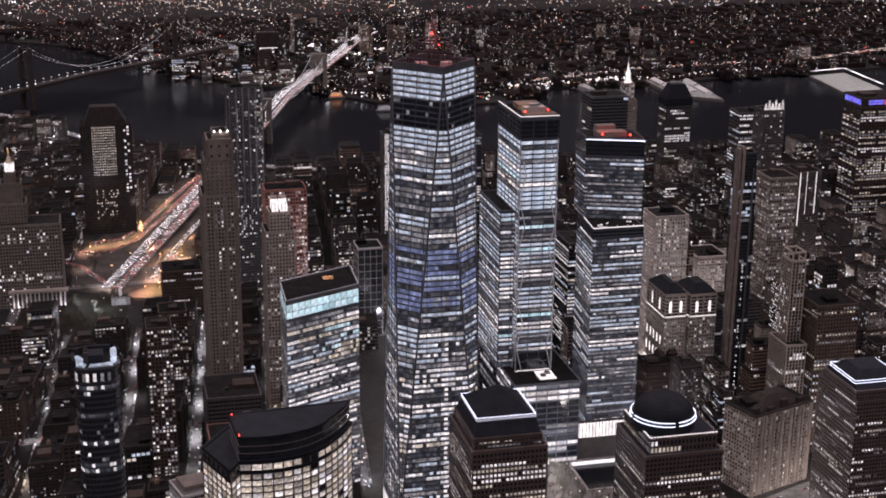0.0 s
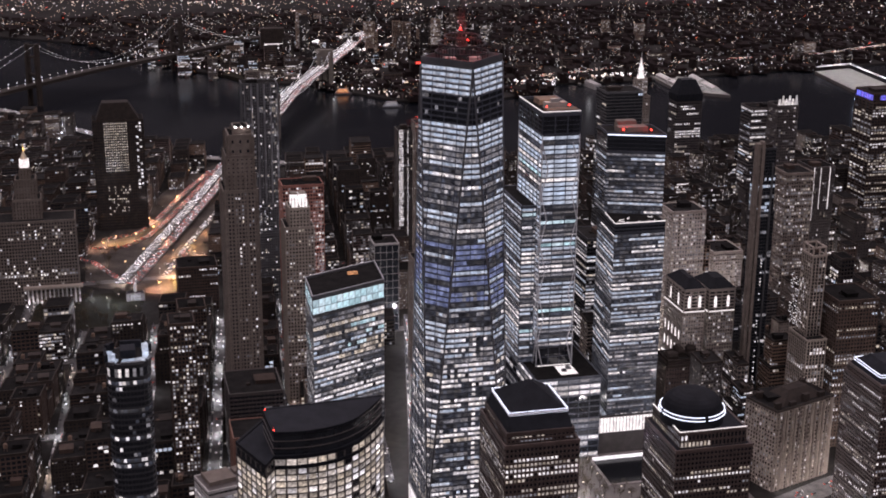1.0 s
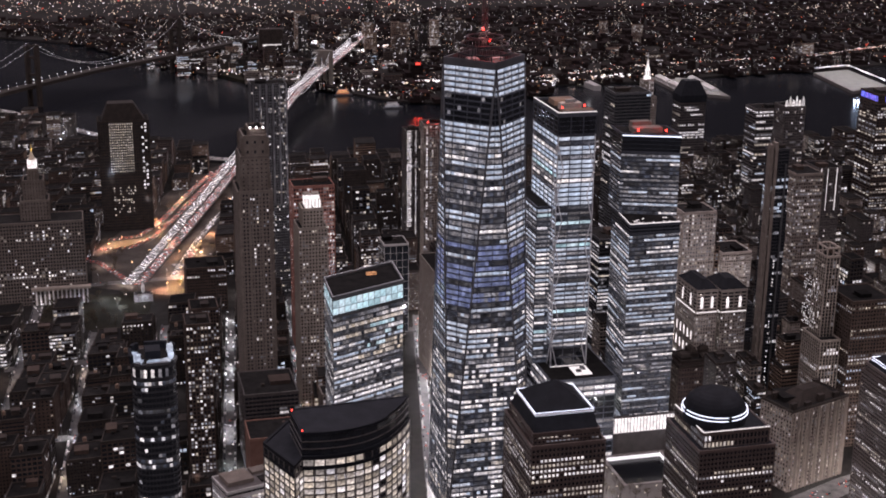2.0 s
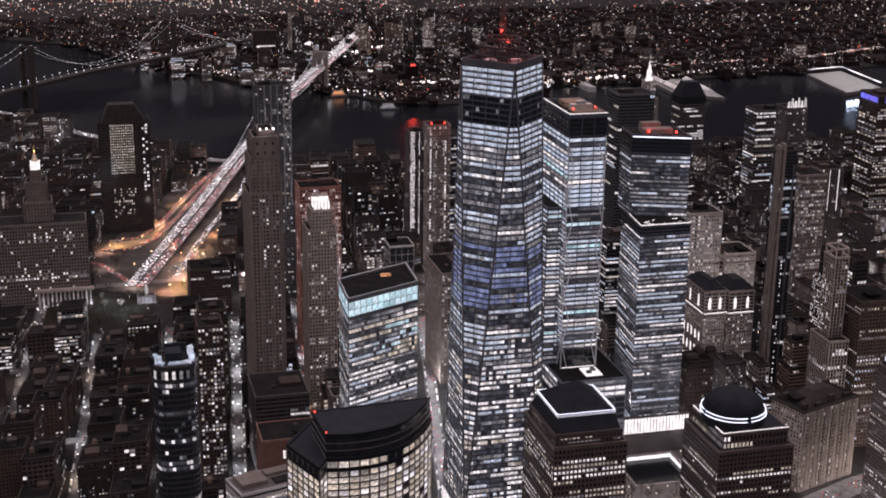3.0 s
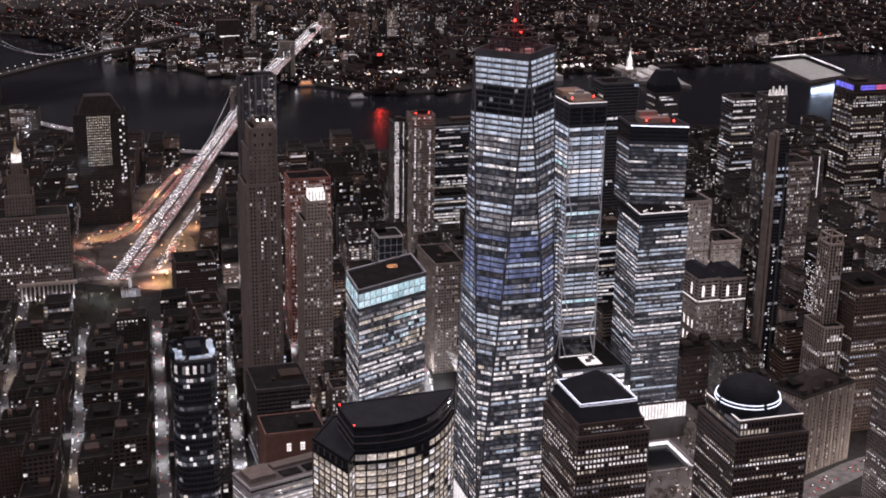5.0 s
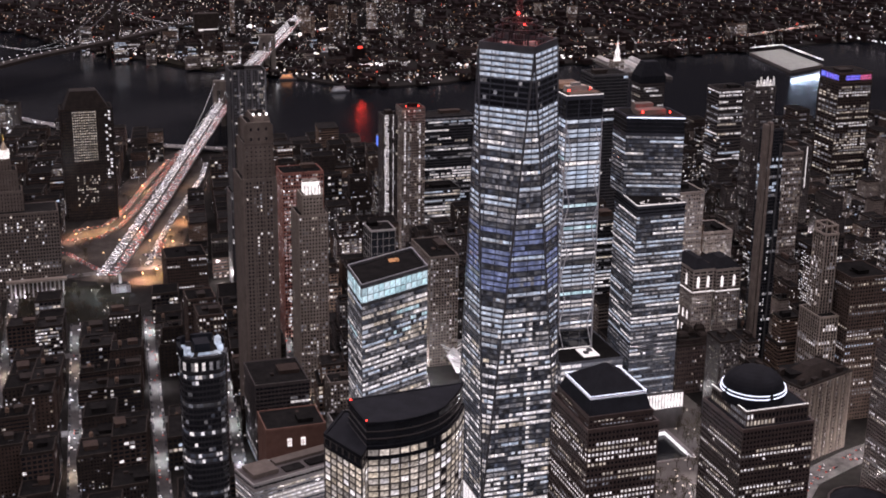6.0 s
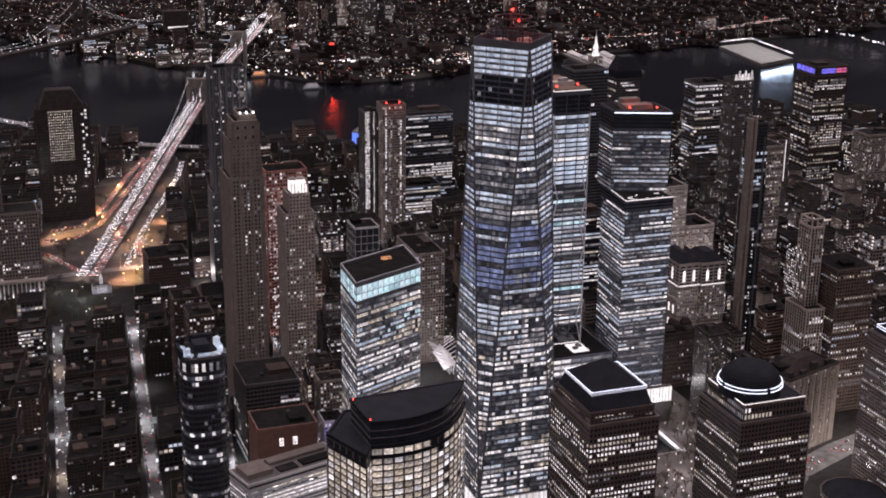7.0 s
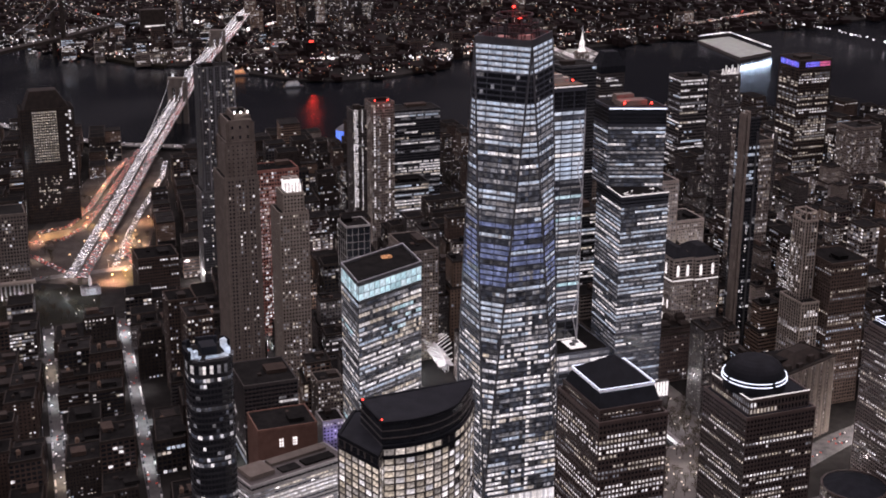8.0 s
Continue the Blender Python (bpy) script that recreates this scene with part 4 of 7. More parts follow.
def plain_towers():
    for n, (kind, label, x0, x1, dep, y0, h, wall, p, fh, bw, pier, span) in enumerate(NORTH_TOWERS + MIDDLE_TOWERS + SOUTH_TOWERS):
        st = office(R(100 + n), p, ((WHITE, 6), (COOL, 3), (WARM, 3), (DIM, 5)), 7) if "office" in kind or "glass" in kind else homes(R(100 + n), p, STONE)
        if p == 0:
            st = DARK_ONLY
        building(kind, label, "tower" if h > 100 else "building", [(rect(x0, x1, y0, y0 + dep), 0, h)], wall, st, fh, bw, pier, span, 0.3, seed=100 + n, units=3, site=SITES.get(label))


plain_towers()


def pane_grid(parent, name, x0, x1, y, z0, z1, nx, nz, mat, label, fill=0.75, p=1.0, seed=3):
    """A grid of separate lit panes just before a wall that faces the walk."""
    rng, g = random.Random(seed), geo()
    w, h = (x1 - x0) / nx, (z1 - z0) / nz
    for i in range(nx):
        for j in range(nz):
            if rng.random() < p:
                cx, cz = x0 + (i + 0.5) * w, z0 + (j + 0.5) * h
                quad(g, (cx - w * fill / 2, y, cz - h * fill / 2), (cx + w * fill / 2, y, cz - h * fill / 2), (cx + w * fill / 2, y, cz + h * fill / 2), (cx - w * fill / 2, y, cz + h * fill / 2))
    return part(name, g, mat, parent, label, "stuff")


for ob in [o for o in scene.objects if o.get("label") == "dark tower with bright vertical light lines"]:
    for x, w in ((650, 1.01), (661, 0.5), (676, 0.8)):
        light_bar("light_line", (x, 494, 80 if w > 1 else 95), (x, 494, 150), w, flood_soft, ob, "bright vertical light line")
slab = bpy.data.objects["office_slab"]
pane_grid(slab, "lit_panes", -436, -395, 999.3, 86, 158, 11, 19, lit_warm, "grid of warm lit panes", 0.5)
pane_grid(slab, "lit_panes", -434, -395, 999.3, 22, 66, 11, 10, lit_warm, "broken rows of lit panes", 0.55, 0.4)
pane_grid(slab, "lit_panes", -382, -371, 999.3, 60, 158, 2, 20, lit_white, "lit stair column", 0.6, 0.6)
g = geo()
prism(g, rect(-448, -374, 1003, 1042), 160, 184, 0, rect(-436, -392, 1010, 1036))
part("roof_house", g, shade_dark, slab, "dark roof house")


def ripple_tower():
    st = homes(R(131), 0.15, ((WARM, 4), (WHITE, 4), (DIM, 5)))
    t = building("rippled_apartment_tower", "tall rippled steel apartment tower with scattered lit windows", "skyscraper",
                 [(rect(-176, -118, 708, 745), 0, 120, {"state": st}), (rect(-172, -121, 710, 743), 120, 268, {"state": st})], steel_dim, st, 3.3, 3.0, 1.2, 1.4, 0.5, seed=131, units=2)
    for i in range(6):
        x = -170 + i * 9.6
        light_bar("rippled_pier", (x, 709, 120), (x + 1.2, 709, 268), 2.2, steel, t, "rippled steel pier")


ripple_tower()


def stone_apartments():
    st = homes(R(141), 0.12, ((WARM, 3), (WHITE, 5), (DIM, 4)))
    few = homes(R(142), 0.02, ((WARM, 3), (DIM, 4)))
    t = building("stone_apartment_tower", "tall brown stone tower with a stepped crown, few lit windows", "skyscraper",
                 [(rect(-182, -149, 247, 287), 0, 250, {"state": st}), (rect(-178, -152, 249, 284), 250, 284, {"state": few, "bw": 4.2, "pier": 3.0, "span": 2.8}), (rect(-175, -153, 250, 280), 284, 304, {"state": DARK_ONLY, "bw": 6.4, "pier": 5.4, "fh": 9.5, "span": 6.5}), (rect(-169, -155, 253, 275), 304, 310, {"state": DARK_ONLY, "bw": 5, "pier": 4.4, "fh": 5, "span": 3.6})],
                 greybrick, st, 3.9, 3.4, 1.7, 1.8, 0.5, seed=141, units=1, site=(-165, 265, -132, 326, 0.96, 1.05, 0.968))
    for x in (-180.5, -171, -160, -150.5):
        light_bar("stone_pier", (x, 246.6, 0), (x, 246.6, 252 if x < -172 else 268), 1.3, greybrick, t, "long upright stone pier")
    for x in (-179, -176):
        g = geo()
        prism(g, rect(x - 1.2, x + 1.2, 249, 252), 250, 262, 0, rect(x - 0.4, x + 0.4, 250, 251))
        part("pinnacle", g, greybrick, t)
    for x, y in ((-168, 252.5), (-162, 252.5), (-155.5, 252.5)):
        lamp("POINT", x, y - 1.5, 312, 500, (1, 0.9, 0.85), 0.6, on=t)
        g = geo()
        box(g, x - 0.7, x + 0.7, y - 0.7, y + 0.7, 311, 312.6)
        part("crown_lamp", g, flood, t, "bright crown lamp")


stone_apartments()


def civic_tower():
    rng = random.Random(151)
    rows = {8: 0.7, 9: 0.45, 19: 0.55, 20: 0.4, 21: 0.2, 5: 0.2}

    def st(i, j, nb):
        return rng.choice((WHITE, WHITE, WARM, DIM)) if rng.random() < rows.get(j, 0.06) else DARK
    t = building("civic_building", "broad stone civic building with lit window rows and bright lantern tower", "building",
                 [(rect(-540, -421, 634, 676), 0, 104, {"state": st}), (rect(-500, -464, 646, 676), 104, 128, {"state": DARK_ONLY, "pier": 3.0}), (rect(-495, -469, 650, 676), 128, 152, {"state": DARK_ONLY, "pier": 3.1}), (rect(-488, -476, 655, 668), 152, 165, {"state": DARK_ONLY, "pier": 3.2})], greybrick, st, 4.3, 3.9, 1.8, 1.9, 0.4, seed=151, units=0, site=(-480, 655, -348, 752, 0.9, 1.0, 1.0))
    g = geo()
    prism(g, ring_of(-482, 662, 6.5, 12), 165.5, 176)
    part("lantern", g, lit_lantern, t, "brightly lit lantern drum")
    g = geo()
    prism(g, ring_of(-482, 662, 5, 12), 176, 186, 0, ring_of(-482, 662, 0.6, 12))
    part("lantern_roof", g, limestone, t)
    g = geo()
    prism(g, ring_of(-482, 662, 0.9, 6), 186, 194)
    part("gilded_finial", g, gilt, t, "small gilded finial")
    for i in range(13):
        g = geo()
        x = -488 + i * 5.6
        prism(g, ring_of(x, 629, 1.1, 10), 1, 20, 0, ring_of(x, 629, 0.9, 10))
        part("column", g, pale_metal, t, "white floodlit stone column")
    g = geo()
    box(g, -494, -416, 626, 633.4, 20, 23)
    part("entablature", g, limestone, t, "pale stone entablature")
    for i in range(6):
        lamp("POINT", -484 + i * 12.5, 626, 4, 900, (1, 0.98, 0.95), 0.6, on=t)
    lamp("POINT", -482, 648, 186, 3000, (1, 0.8, 0.5), 1, on=t)


civic_tower()


def lantern_tower():
    st = homes(R(161), 0.2, STONE)
    t = building("lantern_tower", "slim stone tower with a bright square lantern on top", "tower", [(rect(-126, -96, 296, 326), 0, 190, {"state": st}), (rect(-121, -100, 298, 320), 190, 209, {"state": DARK_ONLY})], limestone, st, 3.7, 3.4, 1.8, 1.8, 0.4, seed=161, units=0)
    for x0, x1 in ((-118.5, -110.4), (-109.6, -101.5)):
        g = geo()
        prism(g, rect(x0, x1 - 0.8, 297, 312), 210.5, 217)
        prism(g, rect(x0, x1 - 0.8, 297, 312), 217, 221.5, 0, rect(x0 + 0.3, x1 - 1.1, 303, 312))
        part("lantern", g, lit_lantern, t, "brightly lit lantern window")
        g = geo()
        prism(g, rect(x0 - 0.3, x1 - 0.5, 304, 312.5), 221.5, 223, 0, rect(x0, x1 - 1, 304.5, 312))
        part("lantern_roof", g, limestone, t)
    for i in range(6):
        x = -118.9 + i * 3.55
        light_bar("lantern_fin", (x, 296.4, 210.2), (x, 296.4, 220), 0.55, limestone, t, "stone fin before the lantern")
    lamp("POINT", -110, 285, 222, 2500, (1, 0.95, 0.9), 1.5, on=t)


lantern_tower()
strip = bpy.data.objects["residential_tower"]
pane_grid(strip, "light_strip", 67, 74, 743.5, 62, 172, 3, 44, lit_white, "bright column of stacked lit windows", 0.72, 0.95, seed=5)
pane_grid(strip, "light_strip", 80.5, 81.9, 743.5, 50, 172, 1, 50, lit_white, "thin column of lit windows", 0.75, 0.9, seed=6)
other = bpy.data.objects["residential_tower.001"]
for x in (80, 86, 103):
    pane_grid(other, "lit_panes", x, x + 3, 656.2, 60, 200, 1, 40, lit_dim if x == 86 else lit_white, "column of lit stair windows", 0.7, 0.6, seed=x)
beacon(other, 84, 662, 210)
beacon(other, 104, 662, 210)
lamp("POINT", 94, 653, 217, 9000, (1, 0.06, 0.05), 2, on=other)
red_t = bpy.data.objects["brick_tower"]
lit_pink = lit("lit_pink", (1.0, 0.62, 0.55), 0.3, 0.3, 0.5, 0.7, (1.0, 0.75, 0.7))
pane_grid(red_t, "lit_panes", -136, -86, 444.2, 70, 162, 12, 24, lit_pink, "dim pink lit windows", 0.62, 0.65, seed=9)
pane_grid(red_t, "lit_panes", -132, -90, 444.2, 12, 66, 10, 14, lit_white, "white lit windows of the lower floors", 0.55, 0.6, seed=10)


def floodlit_ornate():
    for x0, x1, y0, dep, h, seed, label in ((300, 324, 194, 48, 118, 171, "ornate stone tower with tall bright arches under its roof"), (333, 364, 200, 40, 114, 172, "ornate stone wing with bright arched windows")):
        st = homes(R(seed), 0.35, STONE)
        t = building("ornate_tower", label, "tower", [(rect(x0, x1, y0, y0 + dep), 0, h - 22, {"state": st}), (rect(x0, x1, y0, y0 + dep), h - 22, h, {"state": DARK_ONLY, "bw": 8})], lit_pale_stone, st, 3.6, 3.0, 1.6, 1.7, 0.4, seed=seed, units=3, site=(312, 218, 315, 297, 0.93, 1.0, 1.05) if seed == 171 else (348, 220, 349, 303, 0.9, 1.0, 1.04))
        g = geo()
        prism(g, rect(x0 - 0.5, x1 + 0.5, y0 - 0.5, y0 + dep + 0.5), h + 1.1, h + 9, 0, rect(x0 + 9, x1 - 9, y0 + 10, y0 + dep - 10))
        part("hip_roof", g, copper_dark, t, "dark hipped roof")
        n = 2
        for i in range(n):
            cx = x0 + (i + 0.5) * (x1 - x0) / n
            for side in (0, 1):
                g = geo()
                cy = y0 + 4 + (i + 0.5) * (dep - 8) / n
                prof = [(-1.6, 0), (1.6, 0), (1.6, 9), (1.1, 11), (0, 12), (-1.1, 11), (-1.6, 9)]
                v = [((cx + px, y0 - 0.5, h - 18 + pz) if side == 0 else (x0 - 0.5, cy - px, h - 18 + pz)) for px, pz in prof]
                w = [((cx + px, y0 - 0.1, h - 18 + pz) if side == 0 else (x0 - 0.1, cy - px, h - 18 + pz)) for px, pz in prof]
                m = len(prof)
                part("arched_window", (v + w, [tuple(range(m))] + [(k, (k + 1) % m, m + (k + 1) % m, m + k)[::-1] for k in range(m)], None), lit_lantern, t, "tall bright arched window")
        # floodlight on the cornices is put in as glowing bars
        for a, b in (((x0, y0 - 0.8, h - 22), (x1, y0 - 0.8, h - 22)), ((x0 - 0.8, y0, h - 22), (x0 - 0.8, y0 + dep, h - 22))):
            light_bar("cornice_light", a, b, 0.9, flood_soft, t, "cornice band with floodlight as glow")
        if seed == 171:
            g = geo()
            for i in range(5):
                for z in (50, 66):
                    y = y0 + 6 + i * 9
                    quad(g, (x0 - 0.6, y + 3, z), (x0 - 0.6, y, z), (x0 - 0.6, y, z + 9), (x0 - 0.6, y + 3, z + 9))
            # the lower cornice glows in the same way
            light_bar("cornice_light", (x0 - 0.8, y0, 42), (x0 - 0.8, y0 + dep, 42), 1.6, lit_lantern, t, "lower cornice band with floodlight as glow")
            part("side_window", g, lit_lantern, t, "tall bright side windows", "stuff")


floodlit_ornate()


def small_specials():
    st = homes(R(181), 0.14, STONE)
    t = building("stone_block", "dark brown stone block with an uneven roof of dark sheds", "building", [(rect(262, 312, 160, 189), 0, 44, {"state": st}), (rect(265, 309, 162, 187), 44, 48, {"state": DARK_ONLY})], granite_brown, st, 4.0, 3.4, 2.0, 2.0, 0.35, seed=181, units=3, site=(262, 160, 279, 250, 0.85, 1.1, 1.2), coping=shade_dark)
    for x0, x1, y0, y1, h in ((266, 279, 164, 176, 5), (282, 290, 170, 184, 8), (293, 305, 163, 172, 4), (296, 308, 176, 186, 7)):
        g = geo()
        prism(g, rect(x0, x1, y0, y1), 48, 48 + h * 0.6)
        prism(g, rect(x0 - 0.4, x1 + 0.4, y0 - 0.4, y1 + 0.4), 48 + h * 0.6, 48 + h, 0, rect(x0 + 2, x1 - 2, y0 + 2, y1 - 2))
        part("roof_shed", g, shade_dark, t, "dark roof shed")
    st = homes(R(182), 0.08, STONE)
    t = building("thin_tower", "very slim concrete tower under construction with a hoist", "skyscraper", [(rect(336, 361, 154, 164), 0, 222, {"state": office(R(198), 0.06, ((WHITE, 2), (DIM, 5)), 2, 0.5)}), (rect(336, 359.5, 154, 164), 222, 262, {"state": office(R(199), 0.85, ((COOL, 6), (DIM, 2)), 3, 0.1)}), (rect(336, 358, 154, 164), 262, 292, {"state": DARK_ONLY})], mullion, st, 3.8, 2.6, 0.3, 0.9, 0.3, seed=182, units=2, site=(335, 152, 364, 257, 0.9, 1.05, 0.923))
    for x0, x1, z1 in ((335, 338.9, 298), (340.3, 344, 300)):
        g = geo()
        box(g, x0 + 0.25, x1 - 0.25, 152.2, 159, 0, z1)
        for k in range(int(z1 / 3.8)):
            box(g, x0, x1, 152, 159.2, k * 3.8, k * 3.8 + 3.35)
        part("concrete_pier", g, greybrick, t, "plain grey-brown concrete pier wall")
    light_bar("hoist_mast", (355, 152.8, 0), (355, 152.8, 276), 1.6, steel_dim, t, "grey hoist mast")
    pane_grid(t, "work_light", 349, 351.5, 153.4, 10, 170, 1, 46, lit_white, "column of work lights", 0.5, 0.6)
    st = homes(R(183), 0.22, STONE)
    t = building("crowned_tower", "dark tower with a brilliant white crown", "skyscraper", [(rect(664, 692, 598, 630), 0, 224, {"state": st})], granite_dim, st, 3.6, 3.0, 1.4, 1.6, 0.35, seed=183, units=0, site=(664, 598, 584.5, 652, 1.0, 0.9, 1.0))
    # the light on the crown is put in as glow of the pinnacles
    for i in range(6):
        g = geo()
        x = 664.5 + i * 4.6
        prism(g, rect(x, x + 3, 597, 601), 225.2, 233 + 4 * (i % 2), 0, rect(x + 1, x + 2, 598, 600))
        part("crown_pinnacle", g, lit_white, t, "crown pinnacle glowing white")
    lamp("POINT", 678, 594, 234, 3000, (1, 0.98, 0.95), 2, on=t)
    st = homes(R(184), 0.12, STONE)
    t = building("piered_tower", "stone tower with long upright piers and a lit glazed side", "skyscraper", [(rect(349, 371, 62, 94), 0, 116, {"state": office(R(196), 0.35, ((WHITE, 4), (DIM, 4)), 3, 0.3)}), (rect(354, 369, 72, 90), 116, 203, {"state": st})], limestone, st, 3.7, 3.5, 1.1, 0.5, 0.9, seed=184, units=2, site=(361, 80, 391, 178, 0.88, 1.1, 0.92))
    frame_ = geo()
    for x, y in ((354.5, 72.5), (361.5, 72.5), (368.5, 72.5), (354.5, 81), (354.5, 89.5), (368.5, 89.5)):
        beam(frame_, (x, y, 203), (x, y, 213), 1.2)
    for a, b in (((354, 72.5), (369, 72.5)), ((354.5, 72), (354.5, 90)), ((368.5, 72), (368.5, 90)), ((354, 89.5), (369, 89.5))):
        beam(frame_, (*a, 212), (*b, 212), 1.4)
    part("crown_frame", frame_, limestone, t, "open stone crown frame")
    bright = pane_grid(t, "lit_panes", 0, 26, 0, 120, 176, 9, 18, lit_white, "bright lit side windows", 0.48, 0.5, seed=12)
    bright.matrix_basis = pose(353.0, 106, 0, 0, 0, -90)
    st = office(R(185), 0.75, ((WARM, 6), (WHITE, 2), (DIM, 5)), 6, 0.1, 0.15)
    t = building("broad_office_tower", "broad tower with warm lit windows, blue and red lit crown", "skyscraper", [(rect(858, 965, 690, 740), 0, 200, {"state": st}), (rect(858, 965, 690, 740), 200, 213, {"state": DARK_ONLY})], darkbrick, st, 4.2, 9.2, 2.8, 2.0, 0.4, seed=185, units=3, site=(858, 690, 801, 790, 0.5, 1.0, 0.962))
    pane_grid(t, "crown_panes", 878, 925, 689.2, 203, 211, 14, 2, lit_blue_crown, "blue lit crown panes", 0.8)
    pane_grid(t, "crown_panes", 926, 962, 689.2, 203, 211, 10, 2, lit_red_crown, "red lit crown panes", 0.8)
    g = geo()
    for i in range(10):
        y = 692 + i * 4.6
        quad(g, (857.2, y + 3.6, 203), (857.2, y, 203), (857.2, y, 211), (857.2, y + 3.6, 211))
    part("crown_panes", g, lit_blue_crown, t, "violet lit crown panes", "stuff")
    st = homes(R(186), 0.12, STONE)
    t = building("stepped_tower", "slim stepped stone tower with a brilliant lit pinnacle", "skyscraper", [(rect(474, 514, 770, 800), 0, 170, {"state": st}), (rect(480, 508, 772, 796), 170, 215, {"state": st}), (rect(485, 503, 775, 792), 215, 238, {"state": homes(R(187), 0.8, ((WHITE, 3),))})], limestone, st, 3.7, 3.2, 1.6, 1.7, 0.4, seed=186, units=0)
    # this pinnacle glows too, in place of light falling on it
    g = geo()
    for r0, r1, z0, z1 in ((7.0, 6.2, 238, 243), (5.4, 5.0, 243, 250), (5.0, 2.6, 250, 256), (2.0, 1.8, 256, 260), (1.8, 0.4, 260, 266)):
        prism(g, ring_of(494, 783, r0, 8), z0, z1, 0, ring_of(494, 783, r1, 8))
    part("pinnacle", g, lit_lantern, t, "stepped pinnacle glowing white")
    for i in range(8):
        a = (i + 0.5) * math.tau / 8
        light_bar("pinnacle_rib", (494 + 5.5 * math.cos(a), 783 + 5.5 * math.sin(a), 243), (494 + 5.3 * math.cos(a), 783 + 5.3 * math.sin(a), 250), 0.8, granite_dim, t, "dark stone rib")
    light_bar("mast", (494, 783, 266), (494, 783, 274), 0.5, bright_steel, t, "pale mast")
    st = office(R(188), 0.3, ((WHITE, 4), (WARM, 3), (DIM, 4)), 5)
    t = building("hip_roof_tower", "dark office tower with a black hipped roof", "skyscraper", [(rect(670, 758, 1000, 1050), 0, 146, {"state": st})], granite_dim, st, 4.0, 7.2, 2.0, 1.9, 0.35, seed=188, units=0, site=(714, 1025, 642, 1078, 0.48, 0.6, 1.0))
    g = geo()
    prism(g, rect(668, 760, 998, 1052), 147, 158)
    prism(g, rect(668, 760, 998, 1052), 158, 180, 0, rect(690, 738, 1010, 1040))
    part("hipped_roof", g, copper_dark, t, "black hipped roof")
    st = homes(R(189), 0.3, STONE)
    foot = [(310, 72), (377, 96), (365, 132), (298, 108)]
    upper = [(319, 80), (369, 98), (359, 126), (309, 108)]
    t = building("pilaster_block", "massive pale stone block with pilasters and a floodlit base", "building", [(foot, 0, 78, {"state": st})], greybrick, st, 3.8, 3.6, 1.8, 1.6, 0.6, seed=189, units=3, on_sheet=False, coping=shade_dark)
    g = geo()
    prism(g, upper, 78.3, 88, 0, [(331, 94), (353, 102), (349, 112), (327, 104)])
    part("hipped_roof", g, shade_dark, t, "dark hipped roof")
    for f, w, h in ((0.06, 0.1, 6), (0.3, 0.06, 4), (0.55, 0.1, 7), (0.82, 0.08, 5), (0.12, 0.8, 6), (0.5, 0.86, 4), (0.86, 0.78, 7)):
        g = geo()
        x, y = 310 + 67 * f - 12 * w, 72 + 24 * f + 36 * w
        prism(g, [(x - 3, y - 2.5), (x + 3.4, y - 0.4), (x + 2.4, y + 3.2), (x - 4, y + 1)], 78.3, 78.3 + h)
        part("roof_turret", g, shade_dark, t, "dark stone roof turret")
    for i in range(14):
        f = (i + 0.5) / 14
        light_bar("pilaster", (310 + 67 * f + 0.3, 72 + 24 * f - 0.8, 0), (310 + 67 * f + 0.3, 72 + 24 * f - 0.8, 76), 1.5, greybrick, t, "tall stone pilaster")
    for i in range(7):
        f = (i + 0.5) / 7
        lamp("POINT", 310 + 67 * f + 3, 72 + 24 * f - 5, 3, 620, (1, 0.95, 0.88), 0.6, sited=True)
    t = building("brick_block", "low red-brick block with two bright windows", "building", [(rect(-160, -108, 158, 198), 0, 60, {"state": DARK_ONLY})], redbrick_dim, DARK_ONLY, 30, 26, 0.6, 0.8, 0.2, core=redbrick_dim, seed=190, units=3, full=False, on_sheet=False, coping=redbrick_dim)
    for x in (-142, -130):
        pane_grid(t, "bright_window", x, x + 4.2, 157.4, 42.5, 50.5, 2, 3, lit_lantern, "bright tall window", 0.85)
    st = homes(R(191), 0.35, ((WHITE, 3), (WARM, 2)))
    building("narrow_block", "narrow grey block with lit windows", "building", [(rect(-82, -58, 246, 268), 0, 58, {"state": st})], greybrick, st, 3.6, 3.2, 1.6, 1.7, 0.3, seed=191, units=2, on_sheet=False)
    building("narrow_block", "violet-lit narrow block beside the curved tower", "building", [(rect(-87, -67, 214, 238), 0, 32, {"state": st})], concrete, st, 3.6, 3.2, 1.6, 1.7, 0.3, seed=192, units=2, on_sheet=False)
    lamp("POINT", -78, 205, 20, 4200, (0.42, 0.36, 1.0), 1.0, sited=True)
    # hotel beside the curved tower
    plan = [(-189, 63), (-104, 88), (-113, 119), (-198, 94)]
    st = office(R(193), 0.92, ((WHITE, 6), (DIM, 3), (WARM, 1)), 14, 0.05, 0.05, (FAINT, DIM))
    t = building("banded_hotel", "broad hotel with long bright window bands and a flat dark roof", "building", [(plan, 0, 55, {"state": st}), (plan, 55, 60, {"state": DARK_ONLY, "rim": 0.5})], concrete, st, 3.3, 4.2, 0.15, 1.7, 0.4, seed=193, units=0, on_sheet=False, roof=granite_dim)
    for f0, f1, w0, w1, h in ((0.05, 0.30, 0.25, 0.9, 3.5), (0.34, 0.93, 0.62, 0.92, 2.2), (0.36, 0.55, 0.14, 0.45, 1.0), (0.6, 0.92, 0.14, 0.45, 1.4)):
        g = geo()
